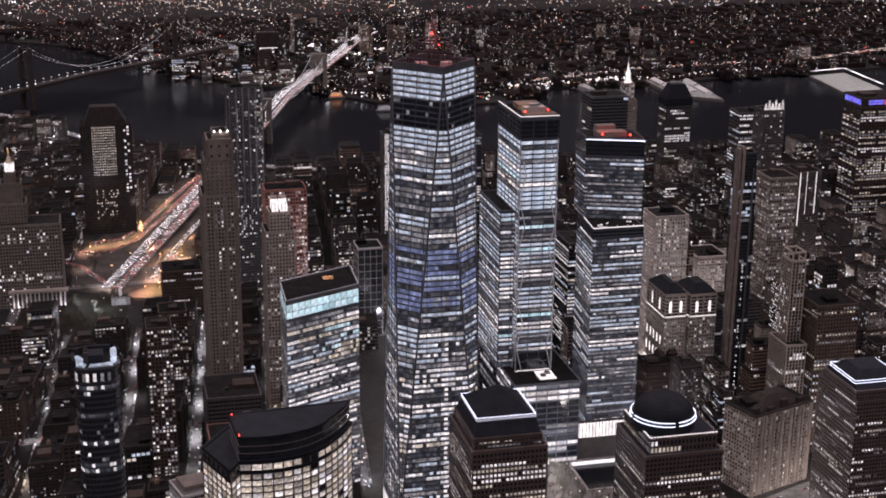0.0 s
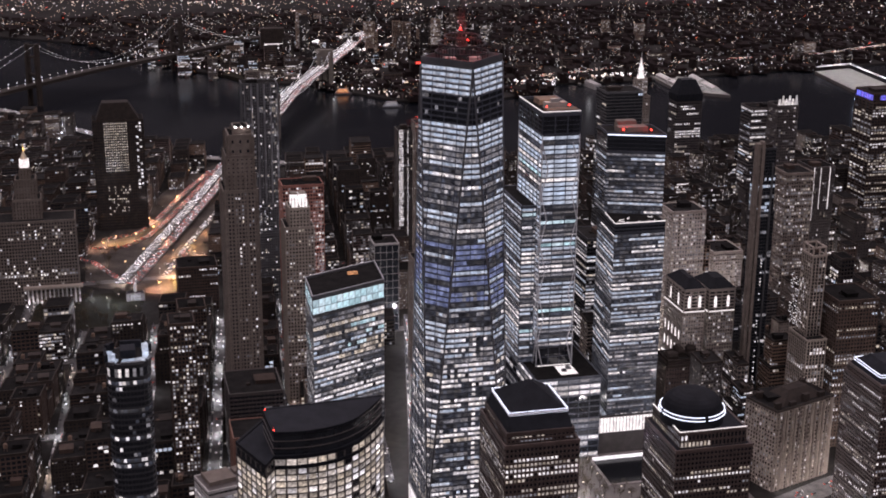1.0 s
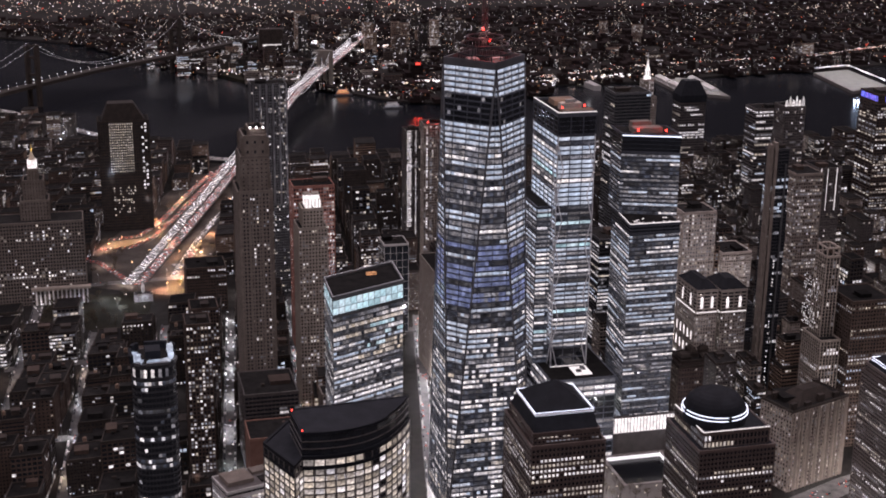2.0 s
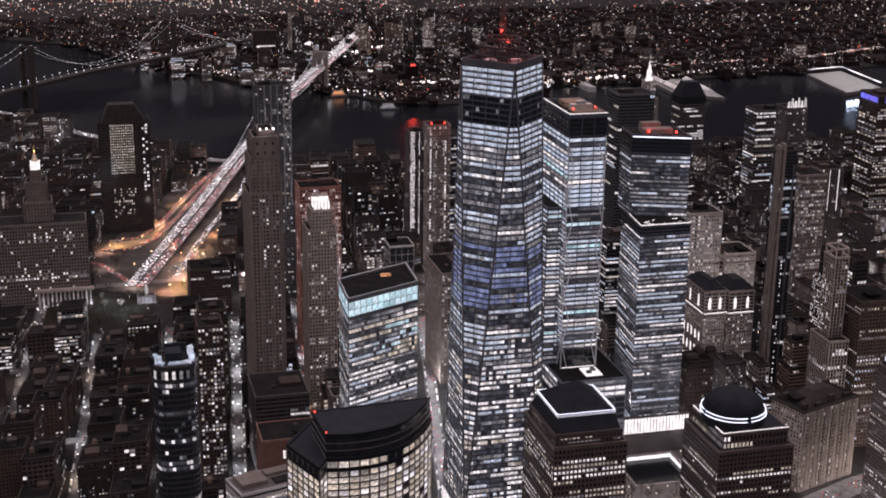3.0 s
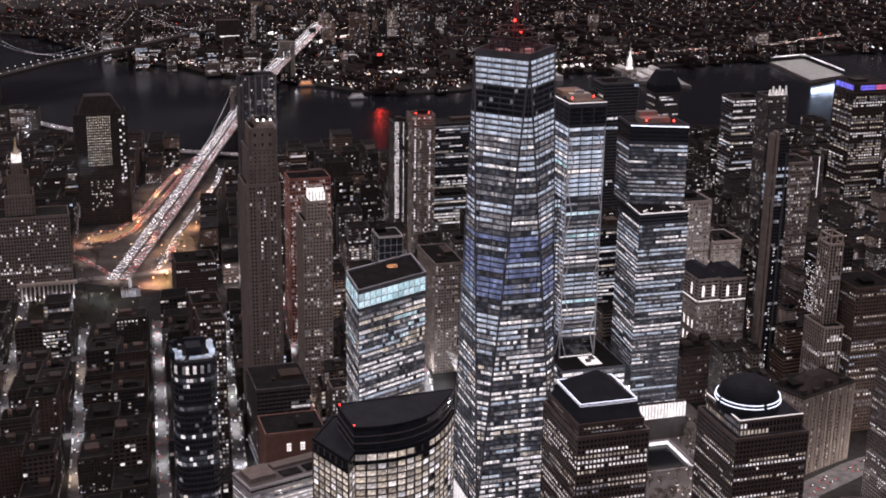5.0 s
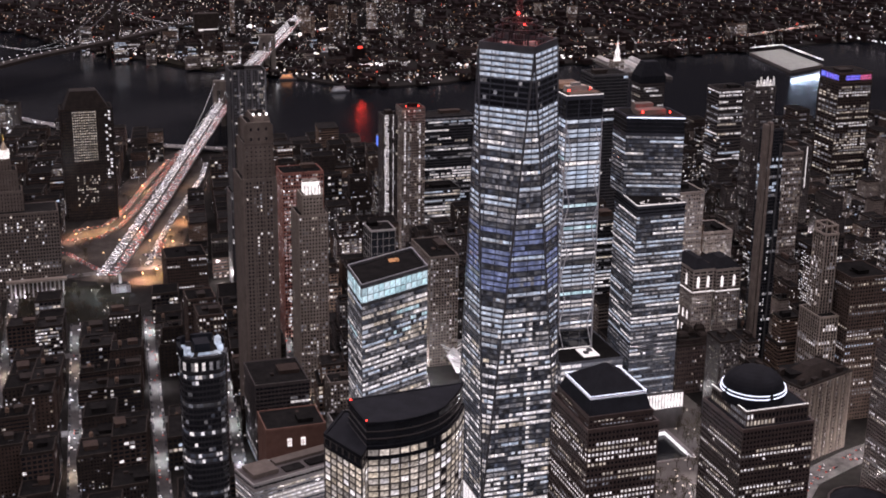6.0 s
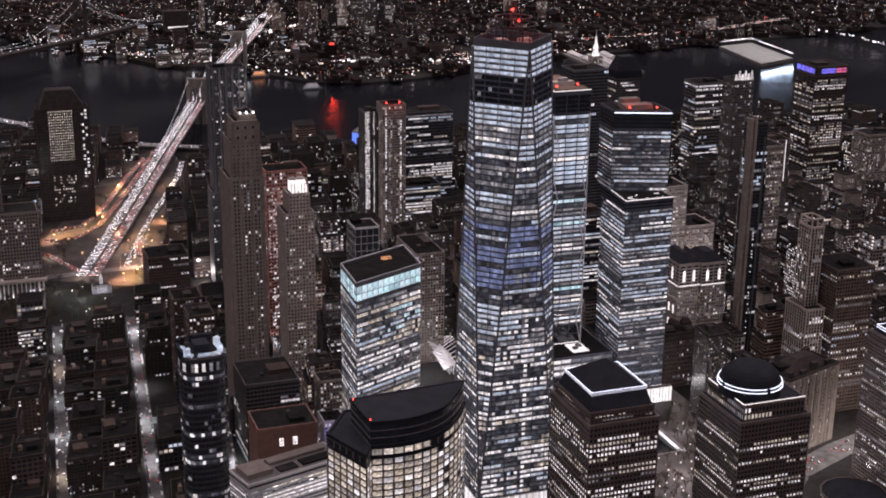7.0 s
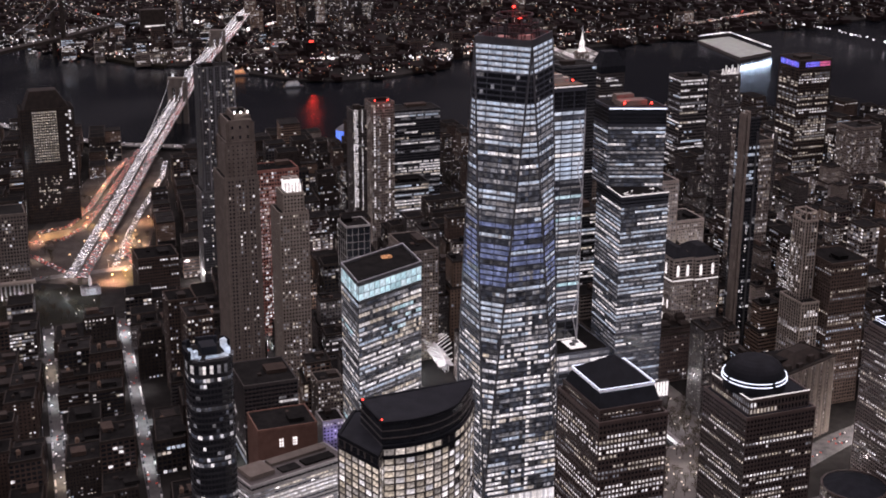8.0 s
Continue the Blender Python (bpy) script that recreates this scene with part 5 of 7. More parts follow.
        prism(g, [(-189 + 85 * f - 9 * w, 63 + 25 * f + 31 * w) for f, w in ((f0, w0), (f1, w0), (f1, w1), (f0, w1))], 60.3, 60.3 + h)
        part("roof_unit", g, greybrick if h > 2 else roof_dark, t, "low roof housing")
    lamp("POINT", -150, 55, 40, 4200, (1, 0.98, 0.94), 1.5, sited=True)
    lamp("POINT", -118, 64, 38, 4200, (1, 0.98, 0.94), 1.5, sited=True)
    st = homes(R(194), 0.5, ((WARM, 4), (WHITE, 2)))
    t = building("round_roof_block", "low dark block with a round roof", "building", [(ring_of(262, -118, 26, 16), 0, 52, {"state": st})], granite_brown, st, 3.8, 2.6, 1.0, 1.7, 0.3, seed=194, units=0, site=(262, -118, 288, -62, 1.03, 1.03, 0.7))
    g = geo()
    prism(g, ring_of(262, -118, 25, 16), 52, 60, 0, ring_of(262, -118, 12, 16))
    part("round_roof", g, copper_dark, t, "dark round metal roof")


small_specials()

sodium_soft = glow("soft_lamp", (1.0, 0.88, 0.70), 1.5)
# the water is no lamp: the light on the falls is put in as glow
glow_fall = lit("glowing_waterfall", (1.0, 0.99, 0.96), 0.95, 0.9, 0.25, 0.25)
white_paint = surface("white_steel_paint", (0.74, 0.74, 0.73), (0.82, 0.82, 0.81), 0.5)


# ---- plaza ----
def plaza():
    x0, x1, y0, y1 = POOL
    t = tagged(new("memorial_pool"), "square sunken pool with glowing inner walls", "pool", kind="")
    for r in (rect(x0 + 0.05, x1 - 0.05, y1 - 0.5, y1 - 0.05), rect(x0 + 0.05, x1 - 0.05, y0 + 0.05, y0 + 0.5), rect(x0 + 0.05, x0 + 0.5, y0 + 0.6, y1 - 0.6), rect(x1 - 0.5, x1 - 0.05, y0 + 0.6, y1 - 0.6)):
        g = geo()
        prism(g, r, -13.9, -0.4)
        part("waterfall_wall", g, glow_fall, t, "falling water wall with its lighting as glow")
    g = geo()
    box(g, x0, x1, y0, y1, -14.6, -14)
    part("pool_floor", g, granite_dim, t, "dark pool floor")
    g = geo()
    for r in (rect(x0 - 2.5, x1 + 2.5, y0 - 2.5, y0), rect(x0 - 2.5, x1 + 2.5, y1, y1 + 2.5), rect(x0 - 2.5, x0, y0, y1), rect(x1, x1 + 2.5, y0, y1)):
        prism(g, r, 0, 1.0)
    part("parapet", g, granite, t, "granite rim of the pool")
    t = empty("glass_pavilion", "bright white lobby front with a stone base on the plaza", "pavilion")
    g = geo()
    prism(g, [(178, 179), (250, 179), (250, 182.4), (178, 182.4)], 0, 38)
    part("wall", g, granite_dim, t, "dark stone base wall")
    g = geo()
    for i in range(22):
        a, b = i / 22 + 0.004, (i + 1) / 22 - 0.004
        quad(g, *((178 + 72 * k, 178.7, z) for k, z in ((a, 22), (b, 22), (b, 37), (a, 37))))
    part("glass_front", g, lit_lantern, t, "bright glazed front", "stuff")
    t = empty("winged_canopy", "white winged station canopy with ribs", "canopy")
    for s in (-1, 1):
        for i in range(14):
            y = 236 + i * 4.6
            w = math.sin(math.pi * (i + 0.5) / 14)
            g = geo()
            beam(g, (42 + s * 2, y, 6 + 12 * w), (42 + s * (6 + 10 * w), y, 4 + 22 * w), 0.9)
            beam(g, (42 + s * 2, y, 0), (42 + s * 2, y, 6 + 12 * w), 0.9)
            part("rib", g, white_paint, t, "white steel rib")
    g = geo()
    for i in range(14):
        y, w = 236 + i * 4.6, math.sin(math.pi * (i + 0.5) / 14)
        w2 = math.sin(math.pi * min(i + 1.5, 14) / 14)
        for s in (-1, 1):
            quad(g, (42, y, 8 + 12 * w), (42, y + 4.6, 8 + 12 * w2), (42 + s * 9, y + 4.6, 5 + 6 * w2), (42 + s * 9, y, 5 + 6 * w))
    part("roof", g, white_paint, t)
    t.matrix_basis = site_at(42, 268, 15)
    for x, y, z, p in ((42, 225, 16, 2500), (60, 260, 16, 2500), (150, 95, 14, 16000), (205, 95, 14, 16000), (235, 120, 20, 9000), (120, 70, 14, 12000), (190, 2, 14, 9000), (125, 148, 22, 16000), (165, 155, 22, 16000), (95, 20, 14, 9000)):
        lamp("POINT", x, y, z, p * 1.5, (1, 0.96, 0.9), 1.5)
    g2 = geo()
    for r in (rect(45, POOL[0] - 3, 20, 262), rect(POOL[1] + 3, 290, 20, 262), rect(POOL[0] - 3, POOL[1] + 3, 20, POOL[2] - 3), rect(POOL[0] - 3, POOL[1] + 3, POOL[3] + 3, 200)):
        prism(g2, r, -0.05, 0.06)
    tagged(part("pavement", g2, paving), "pale stone plaza paving", "pavement", kind="structure")


plaza()

# ---- streets, lamps, traffic ----
# x at y = 150, lean, from y, to y
STREETS = [(-14, 0.13, 62, 440), (-435, -0.11, -40, 620), (-362, -0.094, -40, 480), (-283, -0.064, -40, 480), (-212, -0.03, 70, 480), (-134, -0.027, 90, 640), (-50, 0, 90, 470), (42, 0, 300, 640), (250, 0, 200, 520), (290, 0, 270, 800), (400, 0, 400, 900), (520, 0, 430, 900)]
LEAN = {x: lean for x, lean, _, _ in STREETS}
CROSS = [(-75, -520, 470), (235, -480, -60), (400, -480, 60), (640, -560, 120)]


def street_lamp_kind():
    t = empty("street_lamp", "grey street lamp with a bright white head", "street lamp", "street lamps")
    g = geo()
    prism(g, ring_of(0, 0, 0.22, 6), 0, 10.5, 0, ring_of(0, 0, 0.12, 6))
    beam(g, (0, 0, 10.4), (1.8, 0, 11), 0.16)
    part("pole", g, steel_dim, t)
    g = geo()
    prism(g, rect(1.4, 2.5, -0.3, 0.3), 10.8, 11.2, 0, rect(1.5, 2.4, -0.22, 0.22))
    part("lamp_head", g, street_head, t, "bright lamp head")
    return t


rng = random.Random(11)
first_lamp = None


def street_lamp(x, y, turn=0):
    global first_lamp
    if first_lamp is None:
        first_lamp = street_lamp_kind()
        first_lamp.matrix_basis = pose(*lay(x, y), 0.1, 0, 0, turn)
    else:
        copy_thing(first_lamp, pose(*lay(x, y), 0.1, 0, 0, turn))


roads, cars, heads, tails = geo(), geo(), geo(), geo()


def traffic(pts, lanes, step, width=3.2, chance=0.6, forward=True, z=0.12, lit_only=False):
    for k in lanes:
        for p, d in polyline(pts, step):
            if rng.random() > chance:
                continue
            s = Vector((d.y, -d.x, 0)).normalized()
            p = p + s * k * width + d * rng.uniform(-step * 0.4, step * 0.4)
            d2 = d if forward else -d
            a, b = p + d2 * 2.2, p - d2 * 2.2
            up = Vector((0, 0, z))
            beam(cars, b + up + Vector((0, 0, 0.65)), a + up + Vector((0, 0, 0.65)), 1.3)
            towards = d2.y < 0
            g, c = (heads, a) if towards else (tails, b)
            beam(g, c + up + Vector((0, 0, 0.7)) - s * 0.9, c + up + Vector((0, 0, 0.7)) + s * 0.9, 0.6)
            if not towards and rng.random() < 0.8:
                q = a + d2 * 2.5 + up
                beam(heads, q - s * 0.5 + Vector((0, 0, 0.1)), q + s * 0.5 + Vector((0, 0, 0.1)), 0.35)


for x, tilt, ya, yb in STREETS:
    pts = [(x + tilt * (y - 150), y, 0.0) for y in (ya, (ya + yb) / 2, yb)]
    ribbon(roads, laid([(px, py, 0.1) for px, py, _ in pts]), 13, 0.3)
    traffic(laid(pts), (-1, 0, 1), 12, 3.0, 0.16, rng.random() < 0.5)
    for n, (p, d) in enumerate(polyline(pts, 34)):
        street_lamp(p.x + (6.2 if n % 2 else -6.2), p.y, 180 if n % 2 else 0)
        if n % 2 == 0 and p.y < 560:
            warm = rng.random() < 0.3
            lx, ly = lay(p.x, p.y)
            lamp("SPOT", lx, ly, 13, rng.uniform(9000, 22000) * {-435: 1.0, -362: 1.1, -283: 1.8, -212: 2.0}.get(x, 1.2), (1, 0.80, 0.58) if warm else (0.95, 0.98, 0.97), 1.2, (lx, ly, 0), 155, sited=True)
plaza_road = [(268, 8, 0.2), (306, 46, 0.2), (372, 74, 0.2), (446, 96, 0.2)]
ribbon(roads, plaza_road, 26, 0.3)
traffic(plaza_road, (-2, -1, 1, 2), 13, 3.2, 0.35, True)
for x, y in ((300, 36), (335, 52), (385, 70), (415, 88), (388, 122), (282, 14)):
    lamp("POINT", x, y, 14, 10000, (1, 0.94, 0.86), 1.5, sited=True)
parked = geo(), geo()
prng = random.Random(19)
for x, tilt, ya, yb in STREETS:
    for side in (-5.2, 5.2):
        for p, d in polyline(laid([(x + side + tilt * (y - 150), y, 0.1) for y in (ya, (ya + yb) / 2, yb)]), 6.4):
            if prng.random() < 0.72:
                g = parked[prng.random() < 0.3]
                a, b = p - d * 2.2, p + d * 2.2
                beam(g, a + Vector((0, 0, 0.75)), b + Vector((0, 0, 0.75)), 1.5)
                beam(g, a + d * 1.1 + Vector((0, 0, 1.4)), b - d * 1.0 + Vector((0, 0, 1.4)), 1.2)
for g, m, lab in ((parked[0], mullion, "rows of dark parked cars along the kerbs"), (parked[1], pale_metal, "pale parked cars along the kerbs")):
    tagged(part("parked_cars", g, m), lab, "cars", kind="stuff")
for y, xa, xb in CROSS:
    pts = [(xa, y, 0.0), (xb, y, 0.0)]
    ribbon(roads, laid([(px, py, 0.16) for px, py, _ in pts]), 30 if y < 0 else 14, 0.3)
    traffic(laid(pts), (-3, -2, -1, 1, 2, 3) if y < 0 else (-1, 1), 15, 3.2, 0.25, True)
    for n, (p, d) in enumerate(polyline(pts, 48)):
        street_lamp(p.x, p.y + (15.5 if y < 0 else 7), -90)
        if n % 2 == 0 and y < 0:
            lamp("POINT", p.x, p.y, 10, rng.uniform(12000, 22000), (1, 0.9, 0.8), 1.2)
for x, y, p in ((72, 500, 30000), (48, 352, 16000), (60, 350, 16000), (6, 223, 7000), (-8, 180, 12000), (110, 120, 26000), (140, 90, 26000), (150, 160, 13000), (200, 182, 9000), (250, 150, 8000)):
    lamp("POINT", x, y, 13, p, (0.92, 0.96, 1.0), 1.5, sited=True)
for x, y in ((-18, 110), (-12, 165), (-5, 215), (3, 270), (10, 320), (18, 375), (26, 425)):
    lamp("POINT", x, y, 11, 15000, (0.97, 0.97, 0.95), 1.5)
# far right district, seen between the towers: lamps without fixtures, added to light its walls
for x, y in ((300, 250), (330, 290), (395, 240), (400, 60), (420, 10), (380, -20), (480, 200), (560, 300), (640, 420), (480, 480), (340, 480), (250, 330), (180, 330), (100, 420), (180, 560), (60, 560), (-20, 560), (700, 560), (840, 640), (-60, 380), (-200, 560)):
    lamp("POINT", x, y, 14, 42000, (1, 0.92, 0.83), 1.5)
# more added lamps, set before the stone walls to wash them with light
for x, y, z, p in ((290, 215, 30, 16000), (285, 240, 60, 9000), (310, 184, 20, 12000), (345, 190, 20, 12000), (400, 330, 30, 26000), (528, 338, 20, 14000), (365, 300, 20, 26000), (420, 300, 20, 20000), (650, 470, 20, 14000), (600, 380, 20, 12000), (480, 300, 20, 14000), (500, 420, 20, 14000), (40, 280, 14, 1500)):
    lamp("POINT", x, y, z, p, (1, 0.95, 0.88), 2.0)

# ---- the bridge approach, its ramps and the stone bridge ----
DECK = [(-237, 786, 1.2), (-203, 886, 3), (-157, 1021, 6), (-109, 1164, 9), (-57, 1316, 16), (-8, 1446, 25), (26, 1535, 33), (66, 1647, 38), (117, 1810, 41), (194, 2002, 42), (287, 2253, 38), (388, 2548, 30), (450, 2730, 14), (480, 2820, 6)]
RAMPS = [[(-273, 943, 1), (-236, 943, 1), (-201, 988, 2), (-162, 1087, 3), (-114, 1225, 5), (-67, 1361, 10)], [(-261, 986, 1), (-222, 997, 1), (-183, 1077, 2), (-136, 1212, 4), (-88, 1330, 6)], [(-185, 813, 1), (-153, 926, 1), (-126, 1009, 2), (-93, 1099, 3), (-55, 1205, 5), (-34, 1292, 6)], [(-184, 855, 1), (-167, 839, 1), (-149, 836, 1), (-135, 867, 1)], [(-240, 787, 1), (-262, 841, 1), (-279, 882, 1), (-305, 909, 1)], [(-158, 740, 1), (-160, 800, 1), (-166, 860, 1), (-150, 920, 1)]]


def approach():
    t = empty("bridge_approach", "broad concrete bridge approach road with ramps", "road", kind="structure")
    for side in (-1, 1):
        g = geo()
        pts = []
        for i, p in enumerate(DECK):
            a, b = Vector(DECK[max(0, i - 1)]), Vector(DECK[min(len(DECK) - 1, i + 1)])
            s = Vector(((b - a).y, -(b - a).x, 0)).normalized()
            pts.append(tuple(Vector(p) + s * side * 8.0))
        ribbon(g, pts, 13.5, 1.6)
        part("carriageway", g, worn_road, t, "concrete carriageway")
        traffic(pts, (-2.2, -1.2, -0.4, 0.5, 1.4, 2.2), 8, 2.4, 0.6 if side > 0 else 0.8, side > 0, 0.1)
        traffic(pts, (-1.7, 0.0, 1.7), 8, 2.4, 0.75, False, 0.1)
    for n, r in enumerate(RAMPS):
        g = geo()
        ribbon(g, r, 9, 1.2)
        part("ramp", g, worn_road, t, "curved concrete ramp")
        traffic(r, (-0.9, 0.0, 0.9), 8, 3.0, 0.8, n != 2, 0.1)
        for p, d in polyline(r, 85):
            lamp("SPOT", p.x, p.y, p.z + 13, 20000, (1, 0.8, 0.6), 1.0, (p.x, p.y, p.z), 140, sited=True)
    for p, d in polyline(DECK[:7], 75):
        lamp("SPOT", p.x, p.y, p.z + 16, 42000, (1, 0.86, 0.72), 1.2, (p.x, p.y, p.z), 130, sited=True)
    for x, y, z, p, c in ((-275, 830, 12, 20000, (1, 0.7, 0.5)), (-345, 760, 16, 16000, (1, 0.9, 0.8)), (-318, 900, 20, 16000, (1, 0.9, 0.8)), (-280, 1030, 26, 16000, (1, 0.92, 0.85)), (-230, 1020, 14, 15000, (1, 0.9, 0.75)), (-390, 1000, 14, 18000, (1, 0.7, 0.45)), (-330, 1050, 14, 18000, (1, 0.75, 0.5)), (-240, 1165, 38, 14000, (1, 0.92, 0.85)), (-470, 640, 12, 5000, (1, 0.85, 0.65)), (-380, 640, 12, 6000, (1, 0.85, 0.7)),
                       (-345, 560, 6, 3000, (0.8, 0.95, 1.0)), (-330, 500, 6, 2500, (0.8, 0.95, 1.0))):
        lamp("POINT", x, y, z, p * 0.3, c, 1.5)


approach()
old_lot = surface("old_lot", (0.02, 0.018, 0.016), (0.07, 0.062, 0.055), 0.95, 0, 0.04, 0.5, 0.3, 0.25, 0.04)
g = geo()
prism(g, [(-289, 785), (-172, 720), (-34, 1259), (-34, 1440), (-130, 1330), (-240, 1043), (-289, 926)], -0.2, 0.12)
tagged(part("pavement", g, old_lot), "worn asphalt lots under the bridge ramps", "pavement", kind="structure")


# lamps along the side streets round the approach
srng = random.Random(41)
for n in range(70):
    street_lamp(srng.uniform(-560, -180), srng.uniform(640, 1240), srng.uniform(0, 360))
# amber lamps between the ramps
arng = random.Random(31)
amber_first = None
for n, (x, y) in enumerate(((-248, 968), (-221, 975), (-195, 1004), (-186, 941), (-178, 813), (-180, 768), (-159, 855), (-174, 885), (-143, 874), (-154, 805), (-143, 925), (-197, 1050), (-115, 984), (-69, 1166), (-147, 1299), (-121, 1327), (-153, 1164), (-105, 1284), (-266, 943), (-197, 752), (-210, 900), (-235, 850))):
    if amber_first is None:
        amber_first = empty("amber_street_lamp", "street lamp with an amber glowing head", "street lamp", "amber street lamps")
        g = geo()
        prism(g, ring_of(0, 0, 0.22, 6), 0, 9, 0, ring_of(0, 0, 0.12, 6))
        beam(g, (0, 0, 8.9), (1.6, 0, 9.4), 0.16)
        part("pole", g, steel_dim, amber_first)
        g = geo()
        prism(g, rect(1.0, 3.0, -0.6, 0.6), 9.2, 9.9, 0, rect(1.3, 2.7, -0.4, 0.4))
        part("lamp_head", g, sodium, amber_first, "amber lamp head")
        amber_first.matrix_basis = pose(x, y, 0.1, 0, 0, 40)
    else:
        copy_thing(amber_first, pose(x, y, 0.1, 0, 0, arng.uniform(0, 360)))
    if n < 20:
        ax, ay = x + arng.uniform(-6, 6), y + arng.uniform(-6, 6)
        lamp("SPOT", ax, ay, 12, arng.uniform(45000, 110000), (1, arng.uniform(0.46, 0.6), arng.uniform(0.2, 0.34)), 1.2, (ax, ay, 0), 150, sited=True)


def necklace(g, lights, a, b, sag, n, lamp_step=1, s=0.42):
    """A hanging cable between two points with small lamps on it."""
    a, b = Vector(a), Vector(b)
    prev = None
    for i in range(n + 1):
        t = i / n
        p = a.lerp(b, t) - Vector((0, 0, sag * 4 * t * (1 - t)))
        if prev:
            beam(g, prev, p, 0.5)
        if i % lamp_step == 0:
            box(lights, p.x - s, p.x + s, p.y - s, p.y + s, p.z + 0.5, p.z + 0.5 + 2 * s)
        prev = p


def stone_bridge():
    t = empty("stone_bridge", "stone-towered suspension bridge with lamps along its cables", "bridge")
    near_end, far_end = Vector((45, 1590, 0)), Vector((222, 2070, 0))
    d = (far_end - near_end).normalized()
    for cx, cy, _ in (near_end, far_end):
        s = Vector((d.y, -d.x, 0))
        for k in (-1, 0, 1):
            g = geo()
            c = Vector((cx, cy, 0)) + s * k * 13
            prism(g, [tuple((c + s * a + d * b)[:2]) for a, b in ((-4, -7), (4, -7), (4, 7), (-4, 7))][::1], -4, 62)
            part("pier", g, stonework, t, "stone tower pier")
        g = geo()
        c = Vector((cx, cy, 0))
        prism(g, [tuple((c + s * a + d * b)[:2]) for a, b in ((-17, -7.4), (17, -7.4), (17, 7.4), (-17, 7.4))], 62, 79)
        part("tower_head", g, stonework, t, "stone tower head")
    cb, lt = geo(), geo()
    s, up = Vector((d.y, -d.x, 0)), Vector((0, 0, 1))
    for k in (-13, 13):
        o = s * k
        a, b = near_end + up * 77 + o, far_end + up * 77 + o
        necklace(cb, lt, a, b, 36, 44)
        necklace(cb, lt, Vector((-50, 1338, 18)) + o, a, 6, 24)
        necklace(cb, lt, b, Vector((322, 2340, 37)) + o, 6, 24)
    part("cable", cb, steel_dim, t, "hanging steel cables", "stuff")
    part("cable_lamp", lt, bridge_lamp, t, "rows of small cable lamps", "stuff")
    hangers = geo()
    for i in range(40):
        f = (i + 0.5) / 40
        for k in (-13, 13):
            p = (near_end + up * 77).lerp(far_end + up * 77, f) + s * k
            beam(hangers, p - Vector((0, 0, 36 * 4 * f * (1 - f))), (p.x, p.y, 43), 0.3)
    dl = geo()
    for p, dd in polyline(DECK, 13):
        if p.y > 1300:
            w = Vector((dd.y, -dd.x, 0)).normalized()
            for k in (-14.5, -8, 0.5, 8, 14.5):
                q = p + w * k
                box(dl, q.x - 0.5, q.x + 0.5, q.y - 0.5, q.y + 0.5, q.z + 3.5, q.z + 4.6)
    part("deck_lamp", dl, bridge_lamp, t, "rows of deck lamps", "stuff")
    part("hanger", hangers, steel_dim, t, "thin steel hangers", "stuff")


stone_bridge()


def steel_bridge():
    t = empty("steel_bridge", "steel suspension bridge with rows of lamps on its deck", "bridge")
    line = laid([(-1100, 1660, 30), (-980, 1860, 36), (-880, 2035, 40), (-705, 2335, 42), (-471, 2650, 40), (-240, 3034, 34), (-80, 3300, 14)])
    g = geo()
    ribbon(g, line, 24, 7)
    part("deck", g, shade_dark, t, "dark truss deck")
    lt = geo()
    near_end, far_end = Vector((*lay(-831, 2105, 40), 0)), Vector((*lay(-480, 2640, 40), 0))
    d = (far_end - near_end).normalized()
    s = Vector((d.y, -d.x, 0))
    for k in (-12, 12):
        for p, _ in polyline(line, 24):
            q = p + s * k
            box(lt, q.x - 0.7, q.x + 0.7, q.y - 0.7, q.y + 0.7, q.z + 5, q.z + 6.3)
    part("deck_lamp", lt, bridge_lamp, t, "rows of deck lamps", "stuff")
    cb, lt = geo(), geo()
    tops = []
    for cx, cy, _ in (near_end, far_end):
        for k in (-13, 13):
            c = Vector((cx, cy, 0)) + s * k
            g = geo()
            prism(g, [tuple((c + s * a + d * b)[:2]) for a, b in ((-3, -5), (3, -5), (3, 5), (-3, 5))], -4, 122)
            part("tower_leg", g, shade_dark, t, "dark steel tower leg")
        for z in (60, 95, 118):
            light_bar("tower_brace", Vector((cx, cy, z)) - s * 13, Vector((cx, cy, z)) + s * 13, 4, shade_dark, t, "steel tower brace")
        tops.append(Vector((cx, cy, 121)))
    for k in (-13, 13):
        o = s * k
        necklace(cb, lt, tops[0] + o, tops[1] + o, 66, 40)
        necklace(cb, lt, Vector((*lay(-1080, 1700, 34), 34)) + o, tops[0] + o, 12, 26)
        necklace(cb, lt, tops[1] + o, Vector((*lay(-250, 3010, 36), 36)) + o, 12, 26)
    part("cable", cb, steel_dim, t, "hanging steel cables", "stuff")
    part("cable_lamp", lt, bridge_lamp, t, "rows of cable lamps", "stuff")


steel_bridge()

def off_pool(x, y):
    return not (POOL[0] - 5 < x < POOL[1] + 5 and POOL[2] - 5 < y < POOL[3] + 5)


